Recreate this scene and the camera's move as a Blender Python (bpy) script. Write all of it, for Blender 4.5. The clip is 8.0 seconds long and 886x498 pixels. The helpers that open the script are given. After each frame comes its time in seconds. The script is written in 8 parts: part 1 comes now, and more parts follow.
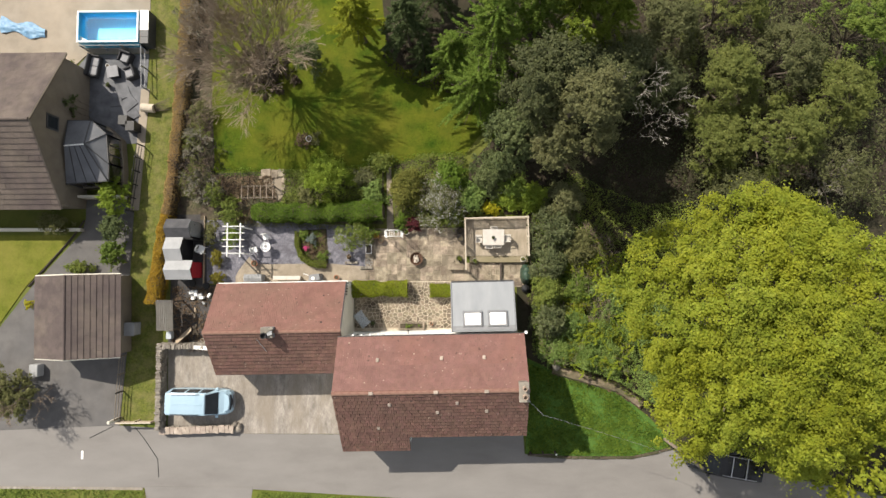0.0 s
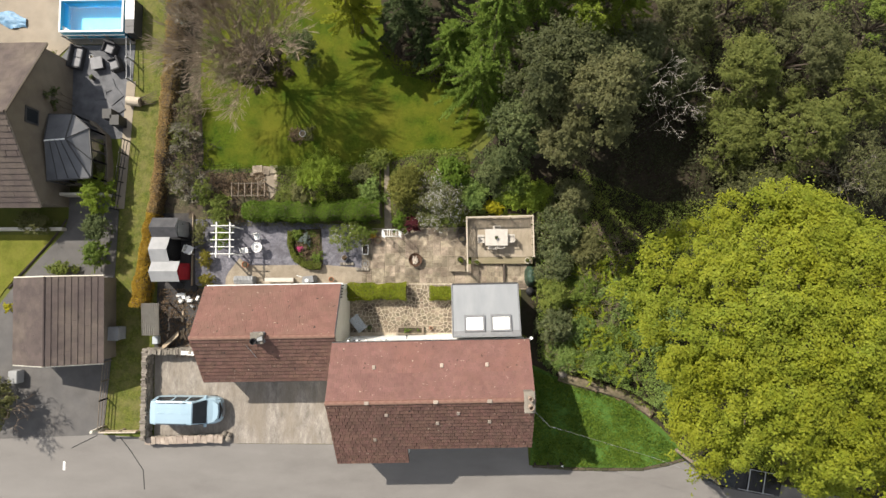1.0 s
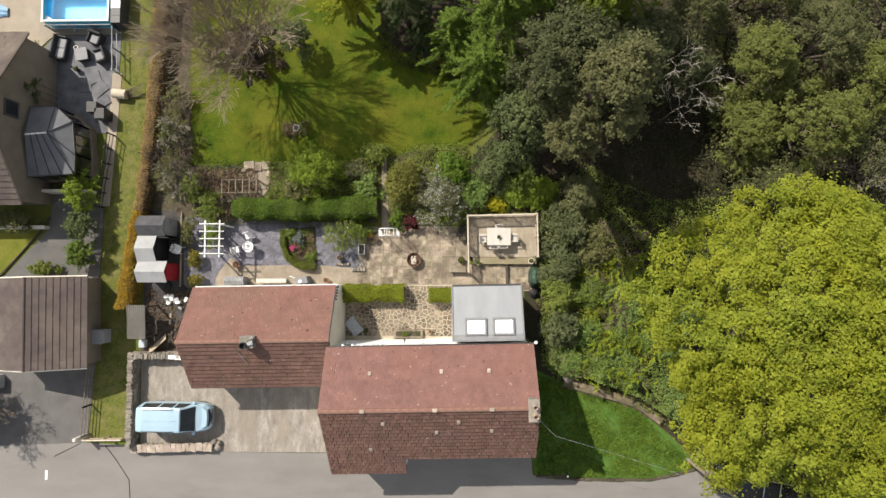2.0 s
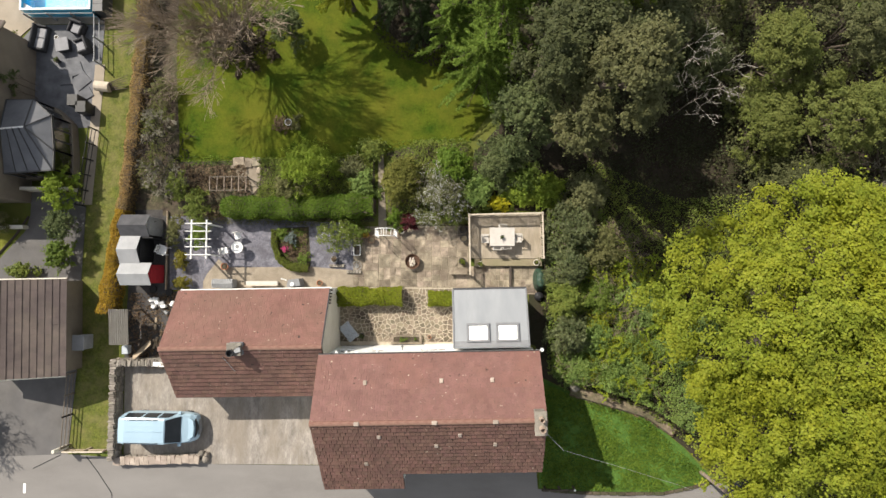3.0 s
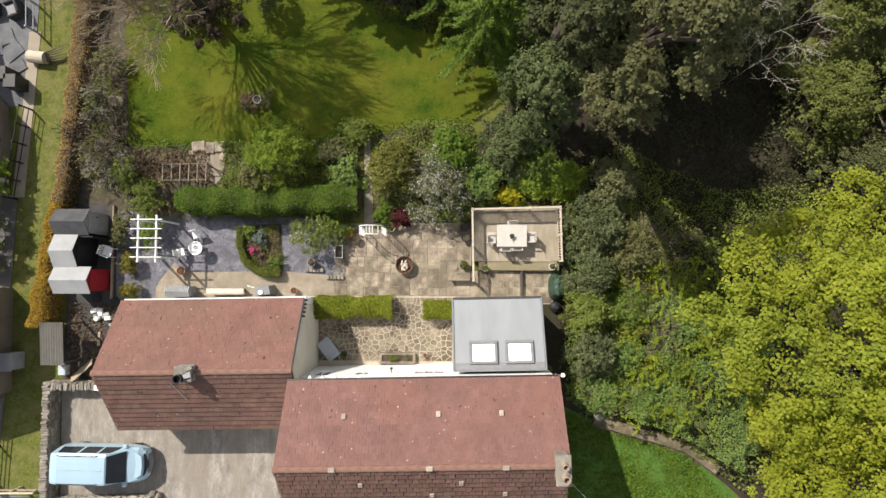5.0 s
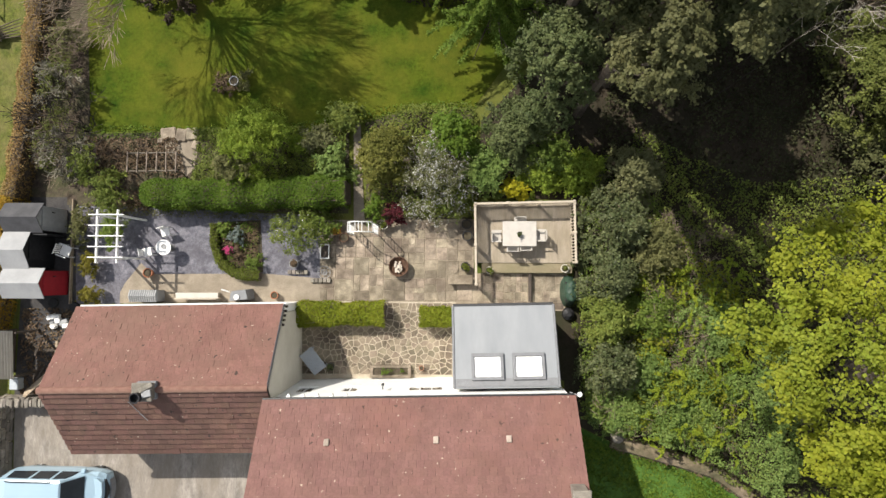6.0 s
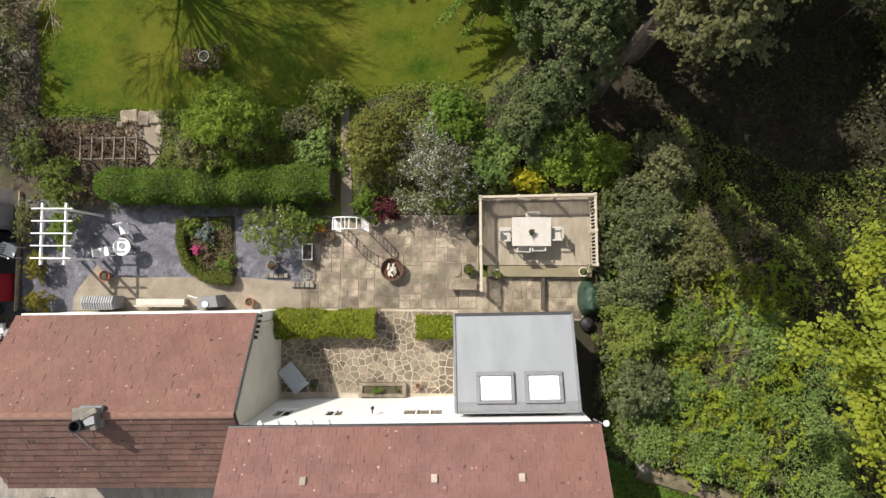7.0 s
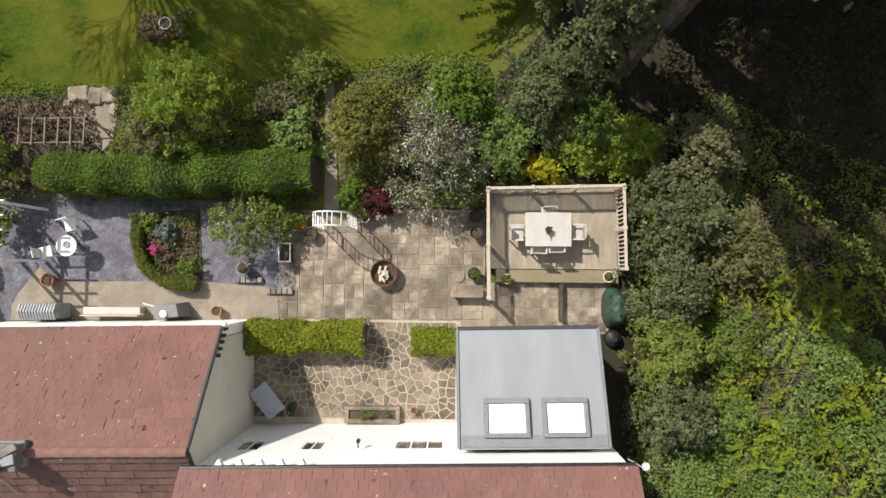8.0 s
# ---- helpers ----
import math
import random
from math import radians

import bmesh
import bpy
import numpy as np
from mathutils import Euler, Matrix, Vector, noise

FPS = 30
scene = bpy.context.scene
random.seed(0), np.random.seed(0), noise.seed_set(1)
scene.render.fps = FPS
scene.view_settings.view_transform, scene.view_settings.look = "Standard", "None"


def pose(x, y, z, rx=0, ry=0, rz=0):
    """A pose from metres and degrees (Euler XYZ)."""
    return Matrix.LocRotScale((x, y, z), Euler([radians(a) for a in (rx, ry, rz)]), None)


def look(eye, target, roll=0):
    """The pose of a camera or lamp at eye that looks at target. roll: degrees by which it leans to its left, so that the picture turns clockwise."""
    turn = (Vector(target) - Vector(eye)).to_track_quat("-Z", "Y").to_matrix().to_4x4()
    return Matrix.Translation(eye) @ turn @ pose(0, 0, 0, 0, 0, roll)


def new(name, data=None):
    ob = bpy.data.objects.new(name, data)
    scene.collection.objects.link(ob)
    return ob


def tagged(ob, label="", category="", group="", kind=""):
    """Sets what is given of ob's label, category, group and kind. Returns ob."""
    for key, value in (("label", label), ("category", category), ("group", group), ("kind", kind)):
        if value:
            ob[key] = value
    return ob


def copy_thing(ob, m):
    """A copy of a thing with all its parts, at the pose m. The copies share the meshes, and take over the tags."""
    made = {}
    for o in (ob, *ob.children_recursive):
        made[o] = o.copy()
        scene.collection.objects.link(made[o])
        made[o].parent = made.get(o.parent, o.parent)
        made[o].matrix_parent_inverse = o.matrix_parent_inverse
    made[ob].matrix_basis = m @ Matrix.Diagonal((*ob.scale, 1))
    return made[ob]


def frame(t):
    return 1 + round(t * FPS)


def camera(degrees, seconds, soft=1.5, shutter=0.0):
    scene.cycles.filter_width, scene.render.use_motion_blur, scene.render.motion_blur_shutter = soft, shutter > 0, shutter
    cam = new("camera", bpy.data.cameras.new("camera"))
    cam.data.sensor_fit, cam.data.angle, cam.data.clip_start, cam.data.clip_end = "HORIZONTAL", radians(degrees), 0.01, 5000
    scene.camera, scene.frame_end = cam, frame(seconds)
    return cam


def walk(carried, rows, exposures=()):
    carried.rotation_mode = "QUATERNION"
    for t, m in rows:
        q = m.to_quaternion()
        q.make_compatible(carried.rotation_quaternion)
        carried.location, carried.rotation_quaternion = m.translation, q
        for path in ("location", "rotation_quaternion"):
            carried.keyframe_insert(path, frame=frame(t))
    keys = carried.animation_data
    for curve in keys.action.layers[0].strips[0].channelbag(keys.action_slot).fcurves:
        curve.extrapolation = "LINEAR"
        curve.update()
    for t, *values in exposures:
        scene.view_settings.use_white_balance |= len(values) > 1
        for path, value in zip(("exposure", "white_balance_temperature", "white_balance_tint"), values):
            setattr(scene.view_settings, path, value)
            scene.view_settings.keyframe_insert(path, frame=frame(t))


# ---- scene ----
from mathutils.geometry import tessellate_polygon

cam = camera(74.1, 8.0)
# seconds, x, y, height, turn: a drone that sinks while it looks almost straight down
ROWS = [
    (0.0, 0.000, 0.000, 39.400, 0.00), (0.5, -0.042, 0.105, 38.395, 0.01), (1.0, -0.069, 0.134, 37.504, 0.05),
    (1.5, -0.080, 0.150, 36.682, 0.10), (3.0, -0.152, 0.341, 33.988, 0.13), (3.5, -0.164, 0.411, 32.847, 0.14),
    (4.0, -0.169, 0.490, 31.509, 0.15), (4.5, -0.183, 0.587, 30.044, 0.14), (6.0, -0.218, 0.807, 25.450, 0.23),
    (6.5, -0.255, 0.886, 23.824, 0.27), (7.0, -0.304, 0.973, 22.189, 0.32), (7.5, -0.352, 1.059, 20.578, 0.39),
    (8.0, -0.405, 1.151, 18.959, 0.50),
]
walk(cam, [(t, pose(x, y, z, 2.8, 1.42, turn)) for t, x, y, z, turn in ROWS],
     exposures=[(0.0, 0.76, 6650, 10), (6.0, 0.75, 6450, 10), (8.0, 0.61, 6350, 11)])

# ---------------------------------------------------------------- light
SUN_EL, SUN_AZ = radians(47), radians(135)
sky_world = bpy.data.worlds.new("sky")
scene.world = sky_world
sky_world.use_nodes = True
wn = sky_world.node_tree
sky_tex = wn.nodes.new("ShaderNodeTexSky")
sky_tex.sky_type, sky_tex.sun_disc = "NISHITA", False
sky_tex.sun_elevation, sky_tex.sun_rotation = SUN_EL, radians(-45)
sky_haze = wn.nodes.new("ShaderNodeHueSaturation")  # thin bright cloud whitens the blue
sky_haze.inputs["Saturation"].default_value = 0.3
wn.links.new(sky_tex.outputs[0], sky_haze.inputs["Color"])
wn.links.new(sky_haze.outputs[0], wn.nodes["Background"].inputs[0])
wn.nodes["Background"].inputs[1].default_value = 0.115
sun_data = bpy.data.lights.new("sun", "SUN")
sun_data.energy, sun_data.angle, sun_data.color = 4.1, radians(0.6), (1.0, 0.93, 0.82)
sun = new("sun", sun_data)
sun.matrix_world = look((math.cos(SUN_AZ) * 60, math.sin(SUN_AZ) * 60, 60 * math.tan(SUN_EL)), (0, 0, 0))


# ---------------------------------------------------------------- materials
def mat(name, dark, light, scale=3.0, rough=0.8, bump=0.0, big=0.35, patch=None, patch_scale=0.25, patch_amount=0.5,
        island=0.0, pieces=0.0, metal=0.0, stretch=(1, 1, 1), fine=40.0, bump_scale=None, spec=0.3, translucent=0.0, specks=None, pits=None):
    """Two-scale procedural surface: grain between dark and light, broad patches of a third colour, variation per piece."""
    m = bpy.data.materials.new(name)
    m.use_nodes = True
    nt = m.node_tree
    bs = nt.nodes["Principled BSDF"]
    bs.inputs["Roughness"].default_value, bs.inputs["Metallic"].default_value = rough, metal
    bs.inputs["Specular IOR Level"].default_value = spec
    co = nt.nodes.new("ShaderNodeTexCoord")
    mp = nt.nodes.new("ShaderNodeMapping")
    mp.inputs["Scale"].default_value = stretch
    nt.links.new(nt.nodes.new("ShaderNodeNewGeometry").outputs["Position"] if pieces else co.outputs["Object"], mp.inputs["Vector"])

    def noise_tex(sc, detail=4.0, rough_n=0.6):
        n = nt.nodes.new("ShaderNodeTexNoise")
        n.inputs["Scale"].default_value, n.inputs["Detail"].default_value, n.inputs["Roughness"].default_value = sc, detail, rough_n
        nt.links.new(mp.outputs[0], n.inputs["Vector"])
        return n

    def mix(fac, a, b, kind="MIX"):
        x = nt.nodes.new("ShaderNodeMix")
        x.data_type, x.blend_type = "RGBA", kind
        for sock, val in ((0, fac), (6, a), (7, b)):
            if isinstance(val, (int, float)):
                x.inputs[sock].default_value = val
            elif isinstance(val, tuple):
                x.inputs[sock].default_value = (*val, 1)
            else:
                nt.links.new(val, x.inputs[sock])
        return x.outputs[2]

    def ramp(sock, lo, hi):
        r = nt.nodes.new("ShaderNodeMapRange")
        r.inputs[1].default_value, r.inputs[2].default_value = lo, hi
        nt.links.new(sock, r.inputs[0])
        return r.outputs[0]

    grain = noise_tex(scale)
    col = mix(ramp(grain.outputs["Fac"], 0.3, 0.7), dark, light)
    finen = noise_tex(fine, 3.0, 0.7)
    g2 = mix(ramp(finen.outputs["Fac"], 0.2, 0.8), (1 - big * 0.8,) * 3, (1 + big * 0.5,) * 3)
    col = mix(1.0, col, g2, "MULTIPLY")
    if patch:
        pn = noise_tex(patch_scale, 5.0, 0.65)
        pf = nt.nodes.new("ShaderNodeMath")
        pf.operation = "MULTIPLY"
        nt.links.new(ramp(pn.outputs["Fac"], 0.42, 0.66), pf.inputs[0])
        pf.inputs[1].default_value = patch_amount
        col = mix(pf.outputs[0], col, patch)
    for spot, sc, lo in ((specks, 7.0, 0.715), (pits, 5.0, 0.69)):
        if spot:
            sp = noise_tex(sc, 2.0, 0.5)
            col = mix(ramp(sp.outputs["Fac"], lo, lo + 0.03), col, spot)
    for amount, node, socket in ((island, "ShaderNodeNewGeometry", "Random Per Island"), (pieces, "ShaderNodeObjectInfo", "Random")):
        if amount:
            gi = nt.nodes.new(node)
            hv = nt.nodes.new("ShaderNodeHueSaturation")
            v = nt.nodes.new("ShaderNodeMapRange")
            v.inputs[3].default_value, v.inputs[4].default_value = 1 - amount, 1 + amount
            nt.links.new(gi.outputs[socket], v.inputs[0])
            nt.links.new(v.outputs[0], hv.inputs["Value"])
            h = nt.nodes.new("ShaderNodeMapRange")
            h.inputs[3].default_value, h.inputs[4].default_value = 0.5 - amount * 0.05, 0.5 + amount * 0.05
            sn = nt.nodes.new("ShaderNodeMath")
            sn.operation = "FRACT"
            ml = nt.nodes.new("ShaderNodeMath")
            ml.operation, ml.inputs[1].default_value = "MULTIPLY", 17.31
            nt.links.new(gi.outputs[socket], ml.inputs[0])
            nt.links.new(ml.outputs[0], sn.inputs[0])
            nt.links.new(sn.outputs[0], h.inputs[0])
            nt.links.new(h.outputs[0], hv.inputs["Hue"])
            nt.links.new(col, hv.inputs["Color"])
            col = hv.outputs[0]
    nt.links.new(col, bs.inputs["Base Color"])
    if bump:
        bn = noise_tex(bump_scale or scale * 4, 5.0, 0.65)
        b = nt.nodes.new("ShaderNodeBump")
        b.inputs["Strength"].default_value, b.inputs["Distance"].default_value = bump, 0.04
        nt.links.new(bn.outputs["Fac"], b.inputs["Height"])
        nt.links.new(b.outputs[0], bs.inputs["Normal"])
    if translucent:
        tr = nt.nodes.new("ShaderNodeBsdfTranslucent")
        nt.links.new(col, tr.inputs[0])
        ms = nt.nodes.new("ShaderNodeMixShader")
        ms.inputs[0].default_value = translucent
        nt.links.new(bs.outputs[0], ms.inputs[1])
        nt.links.new(tr.outputs[0], ms.inputs[2])
        nt.links.new(ms.outputs[0], nt.nodes["Material Output"].inputs[0])
    return m


def leaf_mat(name, dark, light, tr=0.25, island=0.35, patch=None, rough=0.6):
    return mat(name, dark, light, scale=0.9, rough=rough, island=island * 0.6, big=0.15, fine=6, patch=patch, patch_scale=0.3, translucent=min(0.5, tr + 0.15), spec=0.14)


def glass_mat(name, tint, rough=0.05):
    m = bpy.data.materials.new(name)
    m.use_nodes = True
    b = m.node_tree.nodes["Principled BSDF"]
    b.inputs["Base Color"].default_value = (*tint, 1)
    b.inputs["Roughness"].default_value = rough
    b.inputs["Transmission Weight"].default_value = 1.0
    b.inputs["IOR"].default_value = 1.45
    return m


M_GRASS = mat("rough_grass", (0.060, 0.085, 0.012), (0.105, 0.130, 0.020), 1.3, 0.95, 0.5, 0.4, (0.13, 0.125, 0.03), 0.16, 0.7, fine=14, bump_scale=22)
M_LAWN = mat("mown_lawn", (0.028, 0.058, 0.005), (0.087, 0.110, 0.010), 0.8, 0.95, 0.6, 0.55, (0.112, 0.112, 0.014), 0.35, 0.8, fine=7, bump_scale=25, spec=0.08)
M_STRIP = mat("yellowing_strip_grass", (0.062, 0.086, 0.012), (0.135, 0.142, 0.026), 2.4, 0.95, 0.8, 0.75, (0.175, 0.150, 0.062), 1.3, 0.6, fine=9, bump_scale=14)
M_VERGE = mat("lush_verge", (0.042, 0.098, 0.014), (0.080, 0.155, 0.025), 2.2, 0.95, 0.6, 0.5, fine=9, bump_scale=14)
# Leaf-mould brown, taken darker to carry the shade of the trees.
M_SHADEFLOOR = mat("woodland_floor", (0.025, 0.019, 0.012), (0.052, 0.040, 0.027), 1.5, 0.95, 0.6, 0.5, (0.025, 0.030, 0.012), 0.35, 0.6, fine=9)
M_ROAD = mat("road_asphalt", (0.162, 0.152, 0.143), (0.198, 0.187, 0.176), 1.0, 0.9, 0.2, 0.2, (0.215, 0.205, 0.195), 0.12, 0.6, fine=35, stretch=(0.35, 1, 1))
M_TAR = mat("grey_forecourt_tarmac", (0.088, 0.083, 0.080), (0.135, 0.128, 0.123), 0.9, 0.9, 0.2, 0.25, (0.10, 0.098, 0.1), 0.3, 0.6, fine=30)
M_ROADLINE = mat("tar_seam", (0.03, 0.03, 0.032), (0.05, 0.05, 0.05), 8, 0.7)
M_CONC = mat("driveway_concrete", (0.172, 0.153, 0.134), (0.352, 0.320, 0.284), 1.7, 0.9, 0.35, 0.5, (0.205, 0.175, 0.14), 0.6, 0.75, fine=13, stretch=(1.5, 0.5, 1))
M_CREAMCONC = mat("cream_concrete", (0.225, 0.192, 0.150), (0.300, 0.260, 0.210), 0.8, 0.9, 0.15, 0.15, (0.36, 0.30, 0.23), 0.3, 0.5, fine=20)
M_SLATE = mat("slate_chippings", (0.098, 0.097, 0.120), (0.235, 0.230, 0.262), 3.4, 0.85, 0.8, 0.7, (0.075, 0.071, 0.082), 0.9, 0.65, fine=17, bump_scale=26)
M_PATH = mat("sandy_path", (0.215, 0.180, 0.135), (0.335, 0.287, 0.222), 2.2, 0.92, 0.4, 0.4, (0.19, 0.157, 0.12), 0.7, 0.6, fine=24)
M_SOIL = mat("garden_soil", (0.045, 0.034, 0.025), (0.11, 0.085, 0.062), 3.2, 0.95, 0.7, 0.5, (0.05, 0.07, 0.02), 0.9, 0.6, fine=16)
M_YARD = mat("dark_yard_ground", (0.035, 0.034, 0.036), (0.075, 0.070, 0.068), 2.0, 0.9, 0.4, 0.4, fine=18)
M_FLAG = mat("flagstone", (0.160, 0.130, 0.096), (0.425, 0.358, 0.272), 3.0, 0.88, 0.4, 0.45, (0.105, 0.083, 0.060), 0.8, 0.9, pieces=0.24, fine=26)
M_MORTAR = mat("paving_mortar", (0.40, 0.345, 0.265), (0.52, 0.455, 0.36), 4, 0.92, 0.3, 0.25, (0.20, 0.165, 0.12), 0.8, 0.6)
M_CRAZY = mat("crazy_paving_stone", (0.080, 0.064, 0.046), (0.190, 0.154, 0.110), 1.8, 0.88, 0.4, 0.35, (0.36, 0.305, 0.225), 0.5, 0.8, pieces=0.3, fine=24)
M_TILE_A = mat("red_brown_roof_tile", (0.142, 0.074, 0.063), (0.190, 0.100, 0.086), 1.2, 0.85, 0.3, 0.25, (0.175, 0.085, 0.066), 0.45, 0.6, pieces=0.055, fine=15, specks=(0.36, 0.28, 0.22), pits=(0.075, 0.045, 0.036))
M_TILE_J = mat("red_brown_roof_tile_run", (0.140, 0.073, 0.063), (0.186, 0.098, 0.085), 1.2, 0.85, 0.3, 0.3, (0.165, 0.085, 0.068), 0.45, 0.6, island=0.07, fine=15, specks=(0.40, 0.32, 0.25))
M_TILE_N = mat("weathered_brown_red_tile", (0.138, 0.070, 0.057), (0.190, 0.098, 0.080), 1.2, 0.88, 0.3, 0.3, (0.145, 0.086, 0.066), 0.45, 0.7, pieces=0.05, fine=15, specks=(0.38, 0.31, 0.24), pits=(0.05, 0.035, 0.028))
M_TILE_M = mat("weathered_brown_red_tile_run", (0.138, 0.070, 0.057), (0.190, 0.098, 0.080), 1.2, 0.88, 0.3, 0.3, (0.145, 0.086, 0.066), 0.45, 0.7, island=0.05, fine=15, specks=(0.38, 0.31, 0.24), pits=(0.05, 0.035, 0.028))
# Darker copy of the roof tile; the south slopes' shade is in the colour.
M_TILE_SHADE = mat("shaded_slope_tile_run", (0.118, 0.066, 0.052), (0.165, 0.091, 0.071), 1.6, 0.85, 0.3, 0.3, (0.105, 0.062, 0.052), 0.6, 0.65, island=0.16, fine=15, specks=(0.33, 0.27, 0.21), pits=(0.05, 0.035, 0.03))
M_TILE_B = mat("brown_concrete_tile", (0.064, 0.050, 0.047), (0.090, 0.070, 0.065), 1.2, 0.88, 0.3, 0.25, (0.17, 0.14, 0.11), 0.4, 0.5, island=0.08, fine=15)
M_RIDGE = mat("ridge_tile", (0.165, 0.085, 0.066), (0.23, 0.125, 0.096), 2, 0.85, 0.3, 0.3, (0.30, 0.22, 0.16), 0.8, 0.6)
M_RENDER = mat("white_render", (0.74, 0.74, 0.73), (0.82, 0.82, 0.81), 1.5, 0.8, 0.1, 0.06, (0.66, 0.65, 0.62), 0.4, 0.3)
M_CREAM = mat("cream_render", (0.56, 0.53, 0.45), (0.64, 0.61, 0.53), 1.2, 0.85, 0.15, 0.08, (0.48, 0.45, 0.38), 0.5, 0.4)
M_BUFF = mat("buff_render", (0.15, 0.125, 0.098), (0.20, 0.168, 0.13), 1.5, 0.88, 0.15, 0.15, (0.24, 0.21, 0.16), 0.4, 0.4)
M_LEAD = mat("grey_roof_membrane", (0.214, 0.226, 0.240), (0.270, 0.283, 0.298), 1.0, 0.55, 0.08, 0.08, (0.23, 0.243, 0.26), 0.6, 0.6, stretch=(1.6, 0.4, 1))
M_DARKFRAME = mat("dark_grey_frame", (0.05, 0.05, 0.053), (0.07, 0.07, 0.073), 5, 0.5)
M_GREYFRAME = mat("grey_flashing", (0.16, 0.165, 0.175), (0.21, 0.215, 0.225), 4, 0.5)
M_WHITE = mat("white_paint", (0.72, 0.72, 0.71), (0.82, 0.82, 0.80), 4, 0.5, 0.05, 0.1, (0.62, 0.61, 0.57), 1.2, 0.35)
M_BLACK = mat("black_plastic", (0.012, 0.012, 0.013), (0.028, 0.028, 0.03), 6, 0.45)
M_DECK = mat("weathered_deck_board", (0.29, 0.245, 0.185), (0.39, 0.335, 0.265), 2.5, 0.85, 0.3, 0.3, (0.23, 0.195, 0.14), 0.9, 0.7, pieces=0.04, stretch=(2.5, 0.7, 1))
M_STEP = mat("mossy_stone_step", (0.19, 0.160, 0.100), (0.32, 0.270, 0.185), 2.2, 0.9, 0.4, 0.4, (0.16, 0.145, 0.08), 1.1, 0.7, fine=16)
M_JOINT = mat("sandy_patio_joint", (0.27, 0.225, 0.165), (0.42, 0.355, 0.27), 4, 0.92, 0.3, 0.3, (0.15, 0.12, 0.085), 0.9, 0.75)
M_RAIL = mat("pale_weathered_timber", (0.42, 0.36, 0.28), (0.55, 0.48, 0.39), 3, 0.8, 0.2, 0.25, (0.34, 0.29, 0.22), 1, 0.4)
M_WOOD = mat("weathered_board", (0.26, 0.20, 0.14), (0.40, 0.33, 0.24), 3, 0.85, 0.3, 0.3, stretch=(1, 5, 1))
M_DARKWOOD = mat("dark_stained_timber", (0.045, 0.036, 0.03), (0.085, 0.068, 0.055), 4, 0.8, 0.3, 0.3)
M_FENCE = mat("grey_fence_timber", (0.12, 0.10, 0.08), (0.21, 0.18, 0.145), 4, 0.85, 0.3, 0.3)
M_LOG = mat("rustic_pole", (0.20, 0.155, 0.12), (0.32, 0.26, 0.21), 4, 0.85, 0.3, 0.3)
M_STONE = mat("field_stone", (0.150, 0.135, 0.115), (0.290, 0.260, 0.222), 2.5, 0.9, 0.5, 0.35, (0.14, 0.12, 0.10), 1.2, 0.6, pieces=0.28, fine=20)
M_COPING = mat("pinkish_coping_stone", (0.29, 0.235, 0.195), (0.46, 0.385, 0.325), 2.2, 0.9, 0.4, 0.35, (0.22, 0.185, 0.155), 1.3, 0.6, pieces=0.14, fine=18)
M_FELT_G = mat("grey_roof_felt", (0.27, 0.275, 0.28), (0.35, 0.355, 0.36), 1.5, 0.85, 0.15, 0.15, (0.28, 0.28, 0.28), 0.8, 0.4)
M_FELT_D = mat("charcoal_roof_felt", (0.05, 0.05, 0.054), (0.085, 0.085, 0.09), 2, 0.85, 0.15, 0.2)
M_RED = mat("red_painted_board", (0.24, 0.010, 0.018), (0.32, 0.016, 0.026), 3, 0.7, 0.1, 0.15)
M_SHEDGREY = mat("grey_painted_board", (0.26, 0.265, 0.27), (0.34, 0.345, 0.35), 3, 0.75, 0.1, 0.15)
M_CORR = mat("corrugated_sheet", (0.34, 0.32, 0.285), (0.46, 0.44, 0.40), 2, 0.6, 0.1, 0.25, (0.25, 0.19, 0.14), 1.0, 0.5, metal=0.15)
M_GALV = mat("galvanised_steel", (0.22, 0.225, 0.23), (0.30, 0.305, 0.31), 3, 0.6, 0, 0.15, metal=0.15)
M_TERRA = mat("terracotta", (0.30, 0.115, 0.06), (0.42, 0.18, 0.10), 4, 0.85, 0.2, 0.2)
M_POT = mat("weathered_buff_clay", (0.27, 0.205, 0.16), (0.37, 0.29, 0.23), 4, 0.88, 0.2, 0.25)
M_BANK = mat("brown_earth_bank", (0.13, 0.10, 0.07), (0.28, 0.22, 0.155), 2.6, 0.95, 0.8, 0.5, (0.05, 0.06, 0.02), 1.1, 0.7, fine=11)
M_RUST = mat("rusty_iron", (0.06, 0.035, 0.024), (0.13, 0.07, 0.042), 5, 0.85, 0.3, 0.4)
M_ASH = mat("split_pale_logs", (0.42, 0.36, 0.30), (0.60, 0.54, 0.46), 6, 0.85, 0.2, 0.2, pieces=0.2)
M_BARK = mat("bark", (0.07, 0.055, 0.042), (0.14, 0.112, 0.088), 5, 0.95, 0.5, 0.4)
M_TWIG = mat("pale_twig", (0.155, 0.143, 0.108), (0.240, 0.222, 0.172), 3, 0.9, 0, 0.2)
M_TWIGB = mat("grey_brown_twig", (0.185, 0.145, 0.108), (0.290, 0.230, 0.172), 3, 0.9, 0, 0.2)
M_TWIGD = mat("brown_twig", (0.12, 0.09, 0.068), (0.19, 0.145, 0.11), 3, 0.9, 0, 0.2)
M_DEADWOOD = mat("silver_deadwood", (0.25, 0.225, 0.19), (0.36, 0.33, 0.285), 4, 0.85, 0, 0.2)
M_POOL = mat("pool_liner", (0.09, 0.44, 0.66), (0.12, 0.50, 0.72), 1, 0.4, 0, 0.05)
M_WATER = glass_mat("pool_water", (0.55, 0.88, 0.97))
M_GLASS = glass_mat("window_glass", (0.97, 0.98, 0.98))
